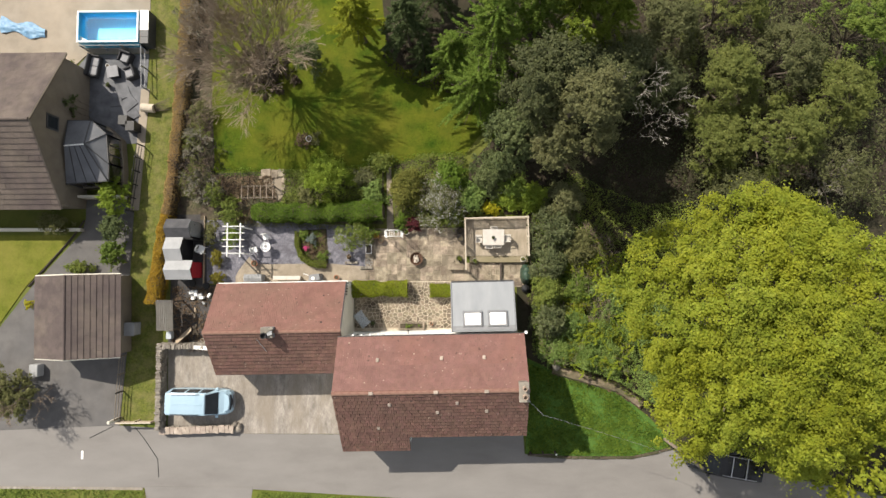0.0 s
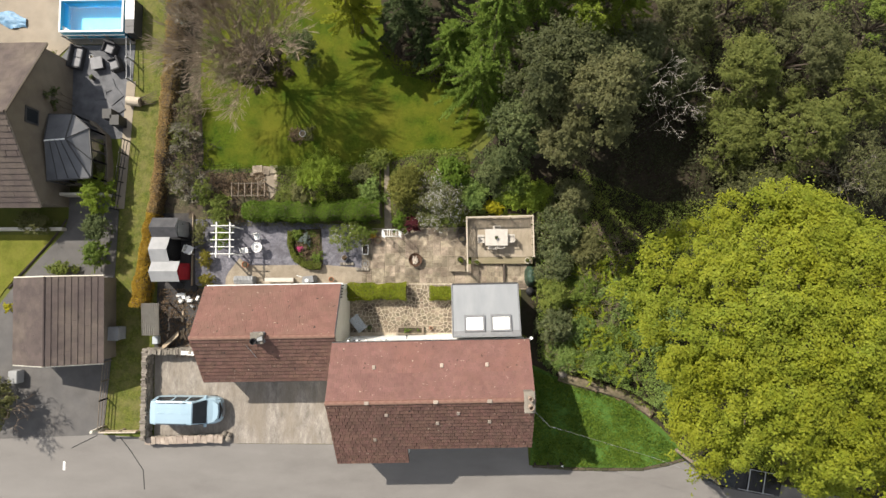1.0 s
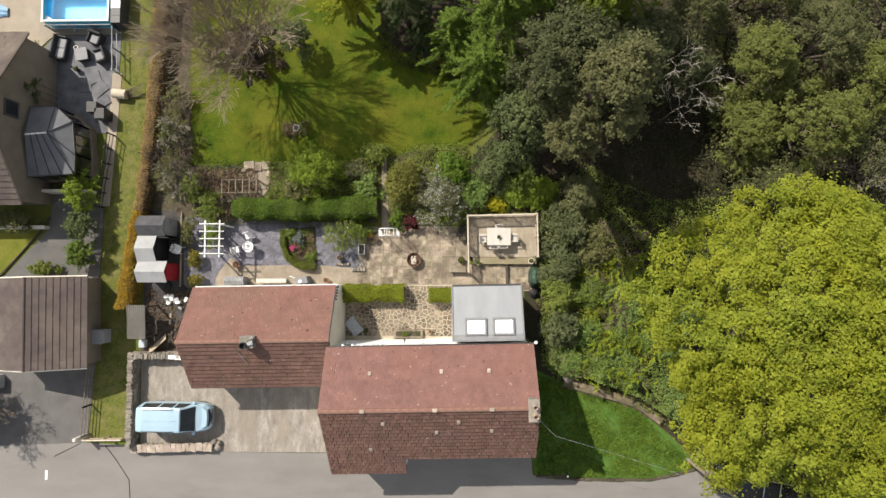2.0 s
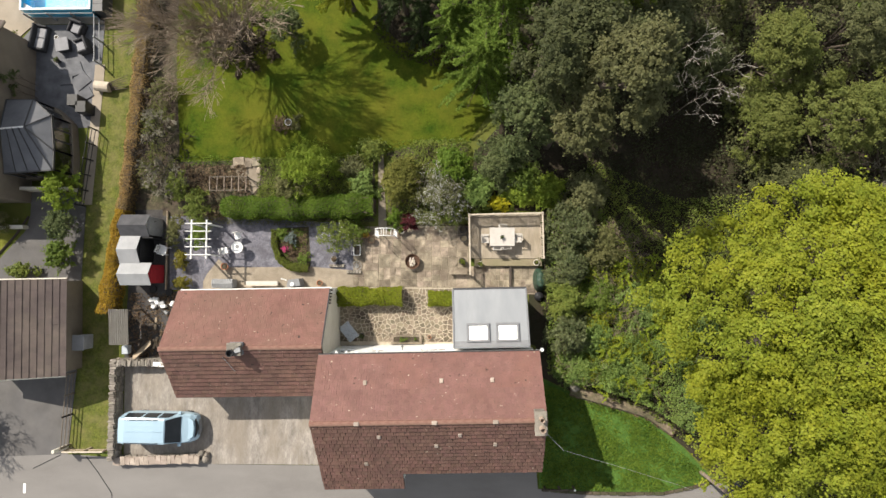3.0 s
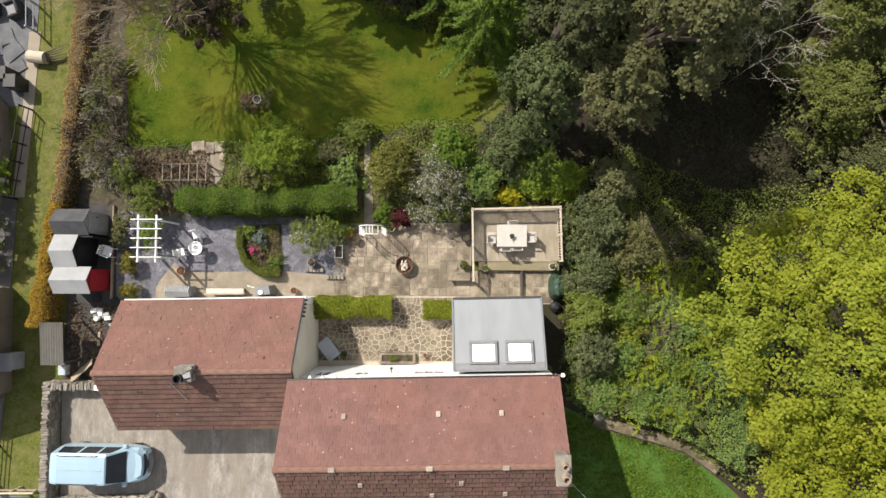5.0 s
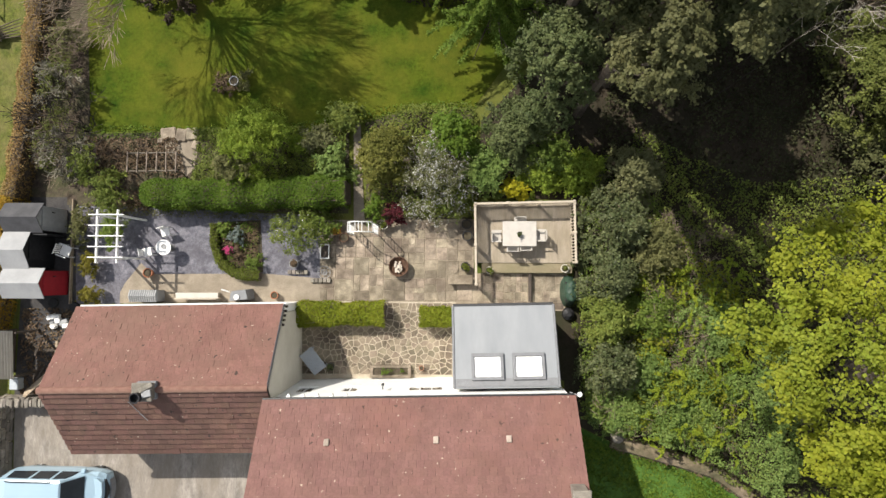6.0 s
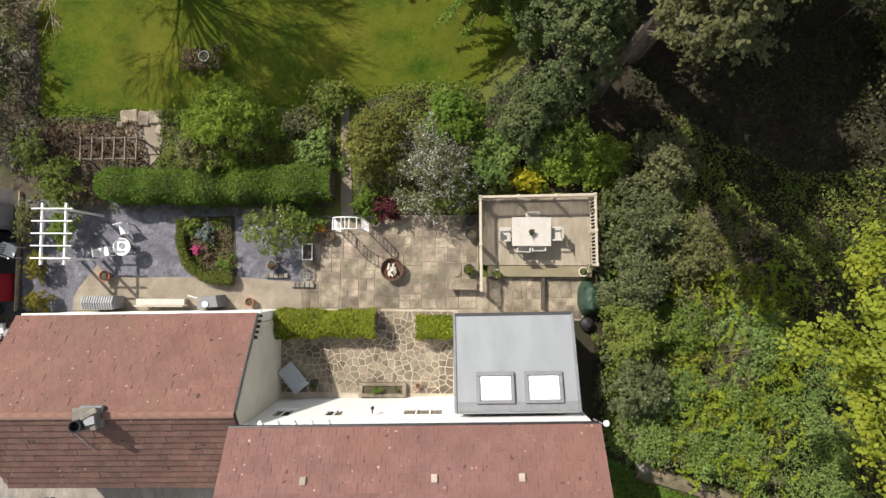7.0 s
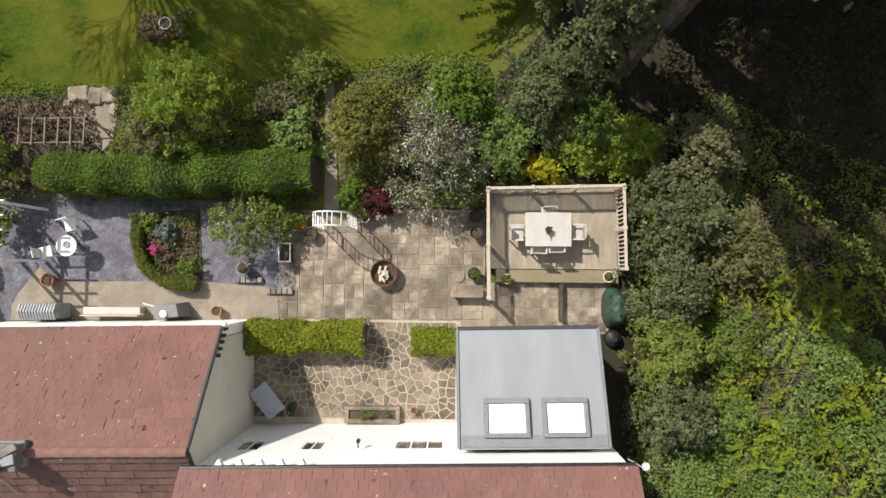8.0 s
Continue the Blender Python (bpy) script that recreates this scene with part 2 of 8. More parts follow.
M_PANE = mat("dark_window_glass", (0.018, 0.022, 0.026), (0.026, 0.03, 0.035), 2, 0.2, spec=0.12)
# White that stands in for bright sky reflected by the roof lights.
M_SKYPANEL = mat("white_sky_panel", (0.68, 0.70, 0.72), (0.74, 0.75, 0.77), 2, 0.35, spec=0.5)
M_POLY = mat("conservatory_polycarbonate", (0.10, 0.104, 0.114), (0.15, 0.154, 0.165), 1.2, 0.6, 0, 0.08, (0.10, 0.105, 0.115), 0.5, 0.4, spec=0.3)
M_VAN = mat("pale_blue_car_paint", (0.29, 0.405, 0.49), (0.315, 0.43, 0.515), 1, 0.22, 0, 0.02, spec=0.5)
M_CARBLACK = mat("black_car_paint", (0.008, 0.008, 0.009), (0.012, 0.012, 0.013), 1, 0.2, 0, 0.02, spec=0.5)
M_RUBBER = mat("tyre_rubber", (0.018, 0.018, 0.018), (0.03, 0.03, 0.03), 8, 0.85)
M_ALLOY = mat("alloy_rim", (0.45, 0.45, 0.46), (0.55, 0.55, 0.56), 6, 0.35, metal=0.8)
M_RATTAN = mat("grey_rattan", (0.02, 0.02, 0.022), (0.06, 0.06, 0.064), 14, 0.8, 0.3, 0.3)
M_CUSHION = mat("grey_cushion", (0.20, 0.20, 0.21), (0.28, 0.28, 0.29), 4, 0.9, 0.15, 0.1)
M_GREYPAVE = mat("grey_paving_slab", (0.085, 0.087, 0.096), (0.16, 0.163, 0.175), 1.6, 0.85, 0.15, 0.25, pieces=0.12)
M_TARP = mat("blue_tarpaulin", (0.08, 0.20, 0.34), (0.22, 0.36, 0.50), 2.5, 0.5, 0.3, 0.2)
M_GREENCOVER = mat("green_cover", (0.020, 0.044, 0.030), (0.042, 0.078, 0.052), 3, 0.5, 0.4, 0.2)
M_LOUNGE = mat("pale_blue_grey_mesh", (0.36, 0.40, 0.44), (0.46, 0.50, 0.54), 5, 0.6, 0.1, 0.15)
M_PALE = mat("pale_grey_paint", (0.43, 0.40, 0.36), (0.52, 0.485, 0.44), 3, 0.55, 0.05, 0.12, (0.42, 0.41, 0.38), 1.0, 0.4)
M_PLASTIC = mat("white_plastic", (0.68, 0.68, 0.67), (0.80, 0.80, 0.79), 3, 0.5, 0, 0.12, island=0.1)

L_LIME = leaf_mat("lime_foliage", (0.160, 0.208, 0.022), (0.302, 0.335, 0.042), 0.3, 0.3, (0.27, 0.27, 0.012))
L_FRESH = leaf_mat("fresh_conifer_foliage", (0.090, 0.150, 0.022), (0.180, 0.255, 0.042), 0.25, 0.35)
L_WILLOW = leaf_mat("weeping_foliage", (0.15, 0.18, 0.016), (0.24, 0.255, 0.026), 0.3, 0.3)
L_OLIVE = leaf_mat("olive_foliage", (0.092, 0.098, 0.036), (0.180, 0.178, 0.070), 0.2, 0.35)
L_GREY = leaf_mat("grey_green_foliage", (0.098, 0.106, 0.048), (0.185, 0.188, 0.084), 0.2, 0.35)
L_DARK = leaf_mat("dark_evergreen_foliage", (0.054, 0.075, 0.027), (0.132, 0.156, 0.060), 0.12, 0.4)
L_MID = leaf_mat("mid_green_foliage", (0.085, 0.132, 0.022), (0.175, 0.230, 0.045), 0.22, 0.35)
L_BRAMBLE = leaf_mat("bramble_foliage", (0.105, 0.14, 0.03), (0.215, 0.25, 0.054), 0.22, 0.4, (0.15, 0.19, 0.035))
L_HEDGE = leaf_mat("clipped_hedge_foliage", (0.070, 0.124, 0.014), (0.128, 0.192, 0.024), 0.2, 0.3)
L_PRIVET = leaf_mat("golden_privet_foliage", (0.150, 0.190, 0.016), (0.260, 0.290, 0.030), 0.25, 0.4)
L_BOX = leaf_mat("box_hedge_foliage", (0.085, 0.105, 0.018), (0.140, 0.165, 0.028), 0.2, 0.3)
L_BEECH = leaf_mat("brown_beech_leaves", (0.23, 0.15, 0.062), (0.38, 0.255, 0.105), 0.2, 0.4, (0.20, 0.17, 0.045))
L_GOLD = leaf_mat("gold_hedge_foliage", (0.26, 0.165, 0.022), (0.40, 0.26, 0.030), 0.2, 0.35)
L_BLOSSOM = leaf_mat("white_blossom", (0.36, 0.36, 0.335), (0.54, 0.54, 0.51), 0.15, 0.35)
L_YELLOW = leaf_mat("yellow_shrub_foliage", (0.30, 0.29, 0.015), (0.42, 0.38, 0.02), 0.2, 0.3)
L_RED = leaf_mat("dark_red_foliage", (0.070, 0.016, 0.020), (0.115, 0.026, 0.032), 0.2, 0.35)
L_PINK = leaf_mat("pink_flowers", (0.45, 0.05, 0.16), (0.60, 0.10, 0.24), 0.2, 0.3)
L_LITTER = leaf_mat("dry_litter", (0.10, 0.07, 0.045), (0.19, 0.135, 0.085), 0.1, 0.45)
# Leaf-mould browns kept near black; on the wood floor this includes its shade.
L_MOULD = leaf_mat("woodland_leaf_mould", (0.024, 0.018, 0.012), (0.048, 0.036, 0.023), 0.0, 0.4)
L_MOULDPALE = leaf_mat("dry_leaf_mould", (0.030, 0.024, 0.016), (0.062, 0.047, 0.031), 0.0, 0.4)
L_NETTLE = leaf_mat("nettle_foliage", (0.128, 0.197, 0.053), (0.255, 0.338, 0.100), 0.25, 0.4, (0.14, 0.20, 0.03))
L_SPRAY = leaf_mat("yellow_green_spray", (0.165, 0.230, 0.022), (0.280, 0.335, 0.036), 0.3, 0.3)
L_FEATHER = leaf_mat("feathery_shrub_foliage", (0.155, 0.225, 0.028), (0.285, 0.360, 0.050), 0.3, 0.35)
# Near-black bark, for trunks that should stand out little.
M_DARKBARK = mat("dark_bark", (0.022, 0.018, 0.015), (0.045, 0.037, 0.03), 5, 0.95, 0.5, 0.4)
L_GOLDGREEN = leaf_mat("golden_green_foliage", (0.21, 0.25, 0.022), (0.33, 0.35, 0.035), 0.3, 0.3)
L_CONIFER = leaf_mat("dark_conifer_foliage", (0.036, 0.056, 0.020), (0.085, 0.112, 0.040), 0.12, 0.4)
M_DRYLAWN = mat("dry_yellowing_lawn", (0.085, 0.105, 0.014), (0.150, 0.160, 0.026), 0.8, 0.95, 0.5, 0.4, (0.175, 0.16, 0.04), 0.3, 0.7, fine=9, bump_scale=22, spec=0.08)
L_TOPIARY = leaf_mat("ochre_bush_foliage", (0.125, 0.112, 0.018), (0.215, 0.190, 0.030), 0.2, 0.35)
L_BRONZE = leaf_mat("bronze_green_foliage", (0.110, 0.120, 0.026), (0.210, 0.205, 0.048), 0.22, 0.35)
L_IVY = leaf_mat("glossy_evergreen_foliage", (0.050, 0.066, 0.026), (0.150, 0.168, 0.074), 0.15, 0.6, rough=0.45)
# Fern green taken very dark: it carries the hollow's shade.
L_SHADE = leaf_mat("shade_coloured_fern_foliage", (0.030, 0.034, 0.016), (0.066, 0.068, 0.030), 0.1, 0.4)
L_LARCH = leaf_mat("yellow_green_conifer_foliage", (0.105, 0.150, 0.016), (0.190, 0.240, 0.030), 0.25, 0.35)
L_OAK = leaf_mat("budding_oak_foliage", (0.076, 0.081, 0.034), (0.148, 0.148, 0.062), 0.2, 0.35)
# Copy of the oak leaf with the wood's shade put into its colour.
L_OAKDIM = leaf_mat("shade_dim_oak_foliage", (0.050, 0.060, 0.025), (0.098, 0.108, 0.044), 0.2, 0.35)
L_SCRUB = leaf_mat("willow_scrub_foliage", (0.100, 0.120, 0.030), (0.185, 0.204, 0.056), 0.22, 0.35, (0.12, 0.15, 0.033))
# Dimmer, greyer copy of the scrub leaf.
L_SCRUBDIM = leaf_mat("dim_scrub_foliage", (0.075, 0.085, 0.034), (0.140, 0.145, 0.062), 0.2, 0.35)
L_BLUEGREY = leaf_mat("lavender_foliage", (0.12, 0.15, 0.13), (0.20, 0.235, 0.21), 0.15, 0.3)


# ---------------------------------------------------------------- mesh helpers
def link_mesh(name, me, material, parent=None, label="", m=None):
    if material and not me.materials:
        me.materials.append(material)
    ob = new(name, me)
    if parent:
        ob.parent = parent
    if m is not None:
        ob.matrix_basis = m
    if label:
        ob["label"] = label
    return ob


def part(name, bm, material, parent=None, label="", smooth=False, m=None):
    me = bpy.data.meshes.new(name)
    bm.normal_update()
    bm.to_mesh(me)
    bm.free()
    if smooth:
        me.shade_smooth()
    return link_mesh(name, me, material, parent, label, m)


def thing(name, label, category, m=None, group="", kind=""):
    ob = new(name)
    ob.empty_display_size = 0.3
    if m is not None:
        ob.matrix_basis = m
    return tagged(ob, label, category, group, kind)


def poly_mesh(name, verts, faces, material, parent=None, label="", smooth=False, m=None):
    me = bpy.data.meshes.new(name)
    me.from_pydata([tuple(map(float, v)) for v in verts], [], faces)
    if smooth:
        me.shade_smooth()
    return link_mesh(name, me, material, parent, label, m)


def box(bm, x0, x1, y0, y1, z0, z1, m=None, bevel=0.0):
    vs = [bm.verts.new((x, y, z)) for z in (z0, z1) for y in (y0, y1) for x in (x0, x1)]
    if m is not None:
        for v in vs:
            v.co = m @ v.co
    fs = [bm.faces.new([vs[i] for i in f]) for f in ((0, 2, 3, 1), (4, 5, 7, 6), (0, 1, 5, 4), (2, 6, 7, 3), (0, 4, 6, 2), (1, 3, 7, 5))]
    if bevel:
        bmesh.ops.bevel(bm, geom=list({e for f in fs for e in f.edges}), offset=bevel, segments=1, affect="EDGES")
    return bm


def boxed(*args, **kw):
    return box(bmesh.new(), *args, **kw)


def cyl(bm, x, y, z0, z1, r0, r1=None, n=16, cap=True):
    r1 = r0 if r1 is None else r1
    a = [bm.verts.new((x + r0 * math.cos(i * math.tau / n), y + r0 * math.sin(i * math.tau / n), z0)) for i in range(n)]
    b = [bm.verts.new((x + r1 * math.cos(i * math.tau / n), y + r1 * math.sin(i * math.tau / n), z1)) for i in range(n)]
    for i in range(n):
        bm.faces.new((a[i], a[(i + 1) % n], b[(i + 1) % n], b[i]))
    if cap:
        bm.faces.new(a[::-1])
        bm.faces.new(b)
    return bm


def lathe(bm, x, y, prof, n=20):
    """Turned shape from (radius, height) pairs."""
    rings = [[bm.verts.new((x + r * math.cos(i * math.tau / n), y + r * math.sin(i * math.tau / n), z)) for i in range(n)] for r, z in prof]
    for a, b in zip(rings, rings[1:]):
        for i in range(n):
            bm.faces.new((a[i], a[(i + 1) % n], b[(i + 1) % n], b[i]))
    bm.faces.new(rings[0][::-1])
    bm.faces.new(rings[-1])
    return bm


def tube(bm, pts, r, n=6, r1=None):
    pts = [Vector(p) for p in pts]
    r1 = r if r1 is None else r1
    rings = []
    for i, p in enumerate(pts):
        d = (pts[min(i + 1, len(pts) - 1)] - pts[max(i - 1, 0)]).normalized()
        s = d.cross(Vector((0, 0, 1)) if abs(d.z) < 0.9 else Vector((1, 0, 0))).normalized()
        u = s.cross(d)
        q = r + (r1 - r) * i / max(1, len(pts) - 1)
        rings.append([bm.verts.new(p + q * (math.cos(k * math.tau / n) * s + math.sin(k * math.tau / n) * u)) for k in range(n)])
    for a, b in zip(rings, rings[1:]):
        for i in range(n):
            bm.faces.new((a[i], a[(i + 1) % n], b[(i + 1) % n], b[i]))
    bm.faces.new(rings[0][::-1])
    bm.faces.new(rings[-1])
    return bm


def prism(bm, pts, z0, z1, inset=0.0):
    """Upright slab on a counter-clockwise outline."""
    c = sum((Vector((*p, 0)) for p in pts), Vector()) / len(pts)
    lo = [bm.verts.new((p[0], p[1], z0)) for p in pts]
    hi = [bm.verts.new((p[0] + (c.x - p[0]) * inset, p[1] + (c.y - p[1]) * inset, z1)) for p in pts]
    n = len(pts)
    for i in range(n):
        bm.faces.new((lo[i], lo[(i + 1) % n], hi[(i + 1) % n], hi[i]))
    bm.faces.new(lo[::-1])
    bm.faces.new(hi)
    return bm


def sheet(name, pts, z, material, label, category="ground"):
    """A flat surface of the setting, as a thin slab whose top is at z."""
    n = len(pts)
    tris = tessellate_polygon([[Vector((*p, 0)) for p in pts]])
    vs = [(*p, z - 0.06) for p in pts] + [(*p, z) for p in pts]
    fs = [(i, (i + 1) % n, n + (i + 1) % n, n + i) for i in range(n)]
    for t in tris:
        a, b, c = (Vector(pts[i]) for i in t)
        t = t if (b - a).cross(c - a) > 0 else t[::-1]
        fs.append(tuple(n + i for i in t))
    return tagged(poly_mesh(name, vs, fs, material), label, category, kind="structure")


def holed_wall(bm, x0, x1, z0, z1, y0, y1, holes):
    """A wall along x with rectangular openings (xa, xb, za, zb) right through it."""
    xs = sorted({x0, x1, *[h[0] for h in holes], *[h[1] for h in holes]})
    zs = sorted({z0, z1, *[h[2] for h in holes], *[h[3] for h in holes]})
    nx, nz = len(xs) - 1, len(zs) - 1

    def solid(i, j):
        if not (0 <= i < nx and 0 <= j < nz):
            return False
        cx, cz = (xs[i] + xs[i + 1]) / 2, (zs[j] + zs[j + 1]) / 2
        return not any(h[0] < cx < h[1] and h[2] < cz < h[3] for h in holes)

    made = {}

    def v(i, j, y):
        if (i, j, y) not in made:
            made[i, j, y] = bm.verts.new((xs[i], y, zs[j]))
        return made[i, j, y]

    for i in range(nx):
        for j in range(nz):
            if not solid(i, j):
                continue
            bm.faces.new((v(i, j, y0), v(i + 1, j, y0), v(i + 1, j + 1, y0), v(i, j + 1, y0)))
            bm.faces.new((v(i, j, y1), v(i, j + 1, y1), v(i + 1, j + 1, y1), v(i + 1, j, y1)))
            for di, dj, a, b in ((-1, 0, (i, j), (i, j + 1)), (1, 0, (i + 1, j + 1), (i + 1, j)), (0, -1, (i + 1, j), (i, j)), (0, 1, (i, j + 1), (i + 1, j + 1))):
                if not solid(i + di, j + dj):
                    bm.faces.new((v(*a, y0), v(*b, y0), v(*b, y1), v(*a, y1)))
    return bm


def window(parent, x0, x1, z0, z1, y, out, panes=2, frame_m=None, sill=True):
    """A casement window in a wall along x; out is +1 or -1, the side the room looks to."""
    fm = frame_m or M_WHITE
    w = part("window", boxed(x0, x1, y - 0.034, y - 0.028, z0, z1), M_PANE, parent)
    bm = bmesh.new()
    t = 0.05
    box(bm, x0, x1, y - 0.026, y - 0.008, z0, z0 + t)
    box(bm, x0, x1, y - 0.026, y - 0.008, z1 - t, z1)
    for k in range(panes + 1):
        xc = x0 + (x1 - x0) * k / panes
        a, b = max(x0, xc - t / 2 - (k == panes) * t / 2), min(x1, xc + t / 2 + (k == 0) * t / 2)
        box(bm, a, b, y - 0.025, y - 0.009, z0 + t, z1 - t)
    part("frame", bm, fm, w)
    for k in range(panes):
        a, b = x0 + (x1 - x0) * k / panes + t, x0 + (x1 - x0) * (k + 1) / panes - t
        part("pane", boxed(a, b, y - 0.022, y - 0.018, z0 + t, z1 - t), M_GLASS, w).visible_shadow = False
    if sill:
        part("sill", boxed(x0 - 0.06, x1 + 0.06, y + 0.002, y + 0.045, z0 - 0.06, z0), M_WHITE, w)
    return w


# ---------------------------------------------------------------- foliage helpers
def leaf_cloud(name, pos, nrm, size, material, parent, rng, label="", aspect=0.6):
    """Many small folded-flat leaves, one quad each, at the given places and facings."""
    n = len(pos)
    nrm = nrm / (np.linalg.norm(nrm, axis=1, keepdims=True) + 1e-9)
    a = np.cross(nrm, rng.normal(size=(n, 3)))
    a /= np.linalg.norm(a, axis=1, keepdims=True) + 1e-9
    b = np.cross(nrm, a)
    s = size * rng.uniform(0.55, 1.3, (n, 1))
    u, v = a * s * 0.5, b * s * aspect * 0.5
    co = np.stack([pos - u, pos - v * 1.0 + u * 0.1, pos + u, pos + v * 1.0 + u * 0.1], axis=1).reshape(-1, 3)
    me = bpy.data.meshes.new(name)
    me.vertices.add(4 * n)
    me.vertices.foreach_set("co", co.astype(np.float32).ravel())
    me.loops.add(4 * n)
    me.loops.foreach_set("vertex_index", np.arange(4 * n, dtype=np.int32))
    me.polygons.add(n)
    me.polygons.foreach_set("loop_start", np.arange(0, 4 * n, 4, dtype=np.int32))
    me.update(calc_edges=True)
    me.validate()
    return link_mesh(name, me, material, parent, label)


def blob_leaves(rng, blobs, n, squash=0.8, low=-0.25, loose=0.55, sprigs=0.12, sub=0.36, fill=0.15, dens=1.3):
    """Places and facings of n leaves. Round lobes (x, y, z, radius) carry many small tufts over their outsides, and the leaves
    sit round the tufts; some fill the inside and some stand along twigs that stick out."""
    blobs = np.array(blobs, float)
    r = blobs[:, 3]
    count = np.maximum(5, (9.0 * dens * (0.36 / sub) ** 2 * rng.uniform(0.7, 1.2, len(r)))).astype(int)
    k = np.repeat(np.arange(len(r)), count)
    d = rng.normal(size=(len(k), 3))
    d /= np.linalg.norm(d, axis=1, keepdims=True)
    d[:, 2] = np.where(d[:, 2] < low, -d[:, 2], d[:, 2])
    c = blobs[k, :3] + d * r[k, None] * np.array([1, 1, squash]) * rng.uniform(0.75, 1.08, (len(k), 1))
    rt = r[k] * sub * rng.uniform(0.6, 1.35, len(k))
    j = rng.choice(len(k), n, p=rt ** 2 / (rt ** 2).sum())
    e = rng.normal(size=(n, 3))
    e /= np.linalg.norm(e, axis=1, keepdims=True)
    e[:, 2] = np.where(e[:, 2] < -0.3, -e[:, 2], e[:, 2])
    p = c[j] + e * rt[j, None] * rng.uniform(0.55, 1.1, (n, 1))
    out = rng.random(n) < sprigs
    p = np.where(out[:, None], c[j] + (d[j] + 0.25 * e) * rt[j, None] * rng.uniform(0.8, 2.6, (n, 1)), p)
    inner = rng.random(n) < fill
    p = np.where(inner[:, None], blobs[k[j], :3] + e * r[k[j], None] * rng.uniform(0.2, 0.9, (n, 1)) * np.array([1, 1, squash]), p)
    return p, 0.7 * e + 0.35 * d[j] + 0.8 * loose * rng.normal(size=(n, 3)) + np.array([0, 0, 0.6])


def dome(rng, cx, cy, rx, ry, z0, z1, count, rb, ragged=0.25):
    """Clumps laid over a dome, by a golden spiral with jitter."""
    out = []
    for i in range(count):
        q = math.sqrt((i + 0.5) / count)
        a = i * 2.399963 + rng.uniform(-0.25, 0.25)
        q2 = min(1.0, q * (1 + rng.uniform(-ragged, ragged) * 0.6))
        r = rb * rng.uniform(0.5, 1.3)
        z = z0 + (z1 - z0) * math.sqrt(max(0.0, 1 - q2 * q2 * 0.92)) - r * 0.8 + rng.uniform(-ragged, ragged) * rb
        out.append((cx + rx * q2 * math.cos(a), cy + ry * q2 * math.sin(a), z, r))
    return out


def limbs(bm, rng, base, tips, r, sides=5):
    """Trunk and limbs that reach towards the clumps."""
    base = Vector(base)
    fork = base + Vector((0, 0, max(0.4, (min(t[2] for t in tips) - base.z) * 0.6)))
    tube(bm, [base, base.lerp(fork, 0.5) + Vector((rng.uniform(-0.1, 0.1), rng.uniform(-0.1, 0.1), 0)), fork], r, sides + 2, r * 0.75)
    return fork


def tree(name, label, category, x, y, rx, ry, z0, z1, material, leaves, leaf, clumps, rb, seed, trunk=0.2, ragged=0.25, squash=0.8,
         base=None, loose=0.55, extra=None, group="", bark=None, aspect=0.6):
    """A tree or shrub: tapered trunk, limbs and a crown of clumped leaves."""
    rng = np.random.default_rng(seed)
    bx, by = base or (x, y)
    t = thing(name, label, category, pose(bx, by, 0), group)
    blobs = [(a - bx, b - by, c, r) for a, b, c, r in dome(rng, x, y, rx, ry, z0, z1, clumps, rb, ragged)]
    bm = bmesh.new()
    fork = limbs(bm, rng, (0, 0, -0.05), blobs, trunk)
    part("trunk", bm, bark or M_BARK, t)
    step = max(1, len(blobs) // 9)
    for bl in blobs[::step]:
        lm = bmesh.new()
        tip = Vector(bl[:3])
        midp = fork.lerp(tip, 0.5) + Vector((rng.uniform(-0.3, 0.3), rng.uniform(-0.3, 0.3), 0.25)) * min(1.0, rb)
        tube(lm, [fork - Vector((0, 0, trunk)), midp, tip], trunk * 0.5, 5, trunk * 0.12)
        part("limb", lm, bark or M_BARK, t)
    p, n = blob_leaves(rng, blobs, int(leaves * 0.8), squash, loose=loose)
    leaf_cloud("crown", p, n, leaf * 1.08, material, t, rng, aspect=aspect)
    if extra:
        p, n = blob_leaves(rng, blobs, extra[1], squash, low=0.1, loose=0.8)
        leaf_cloud(extra[0], p * np.array([1.02, 1.02, 1.02]), n, extra[3], extra[2], t, rng)
    return t


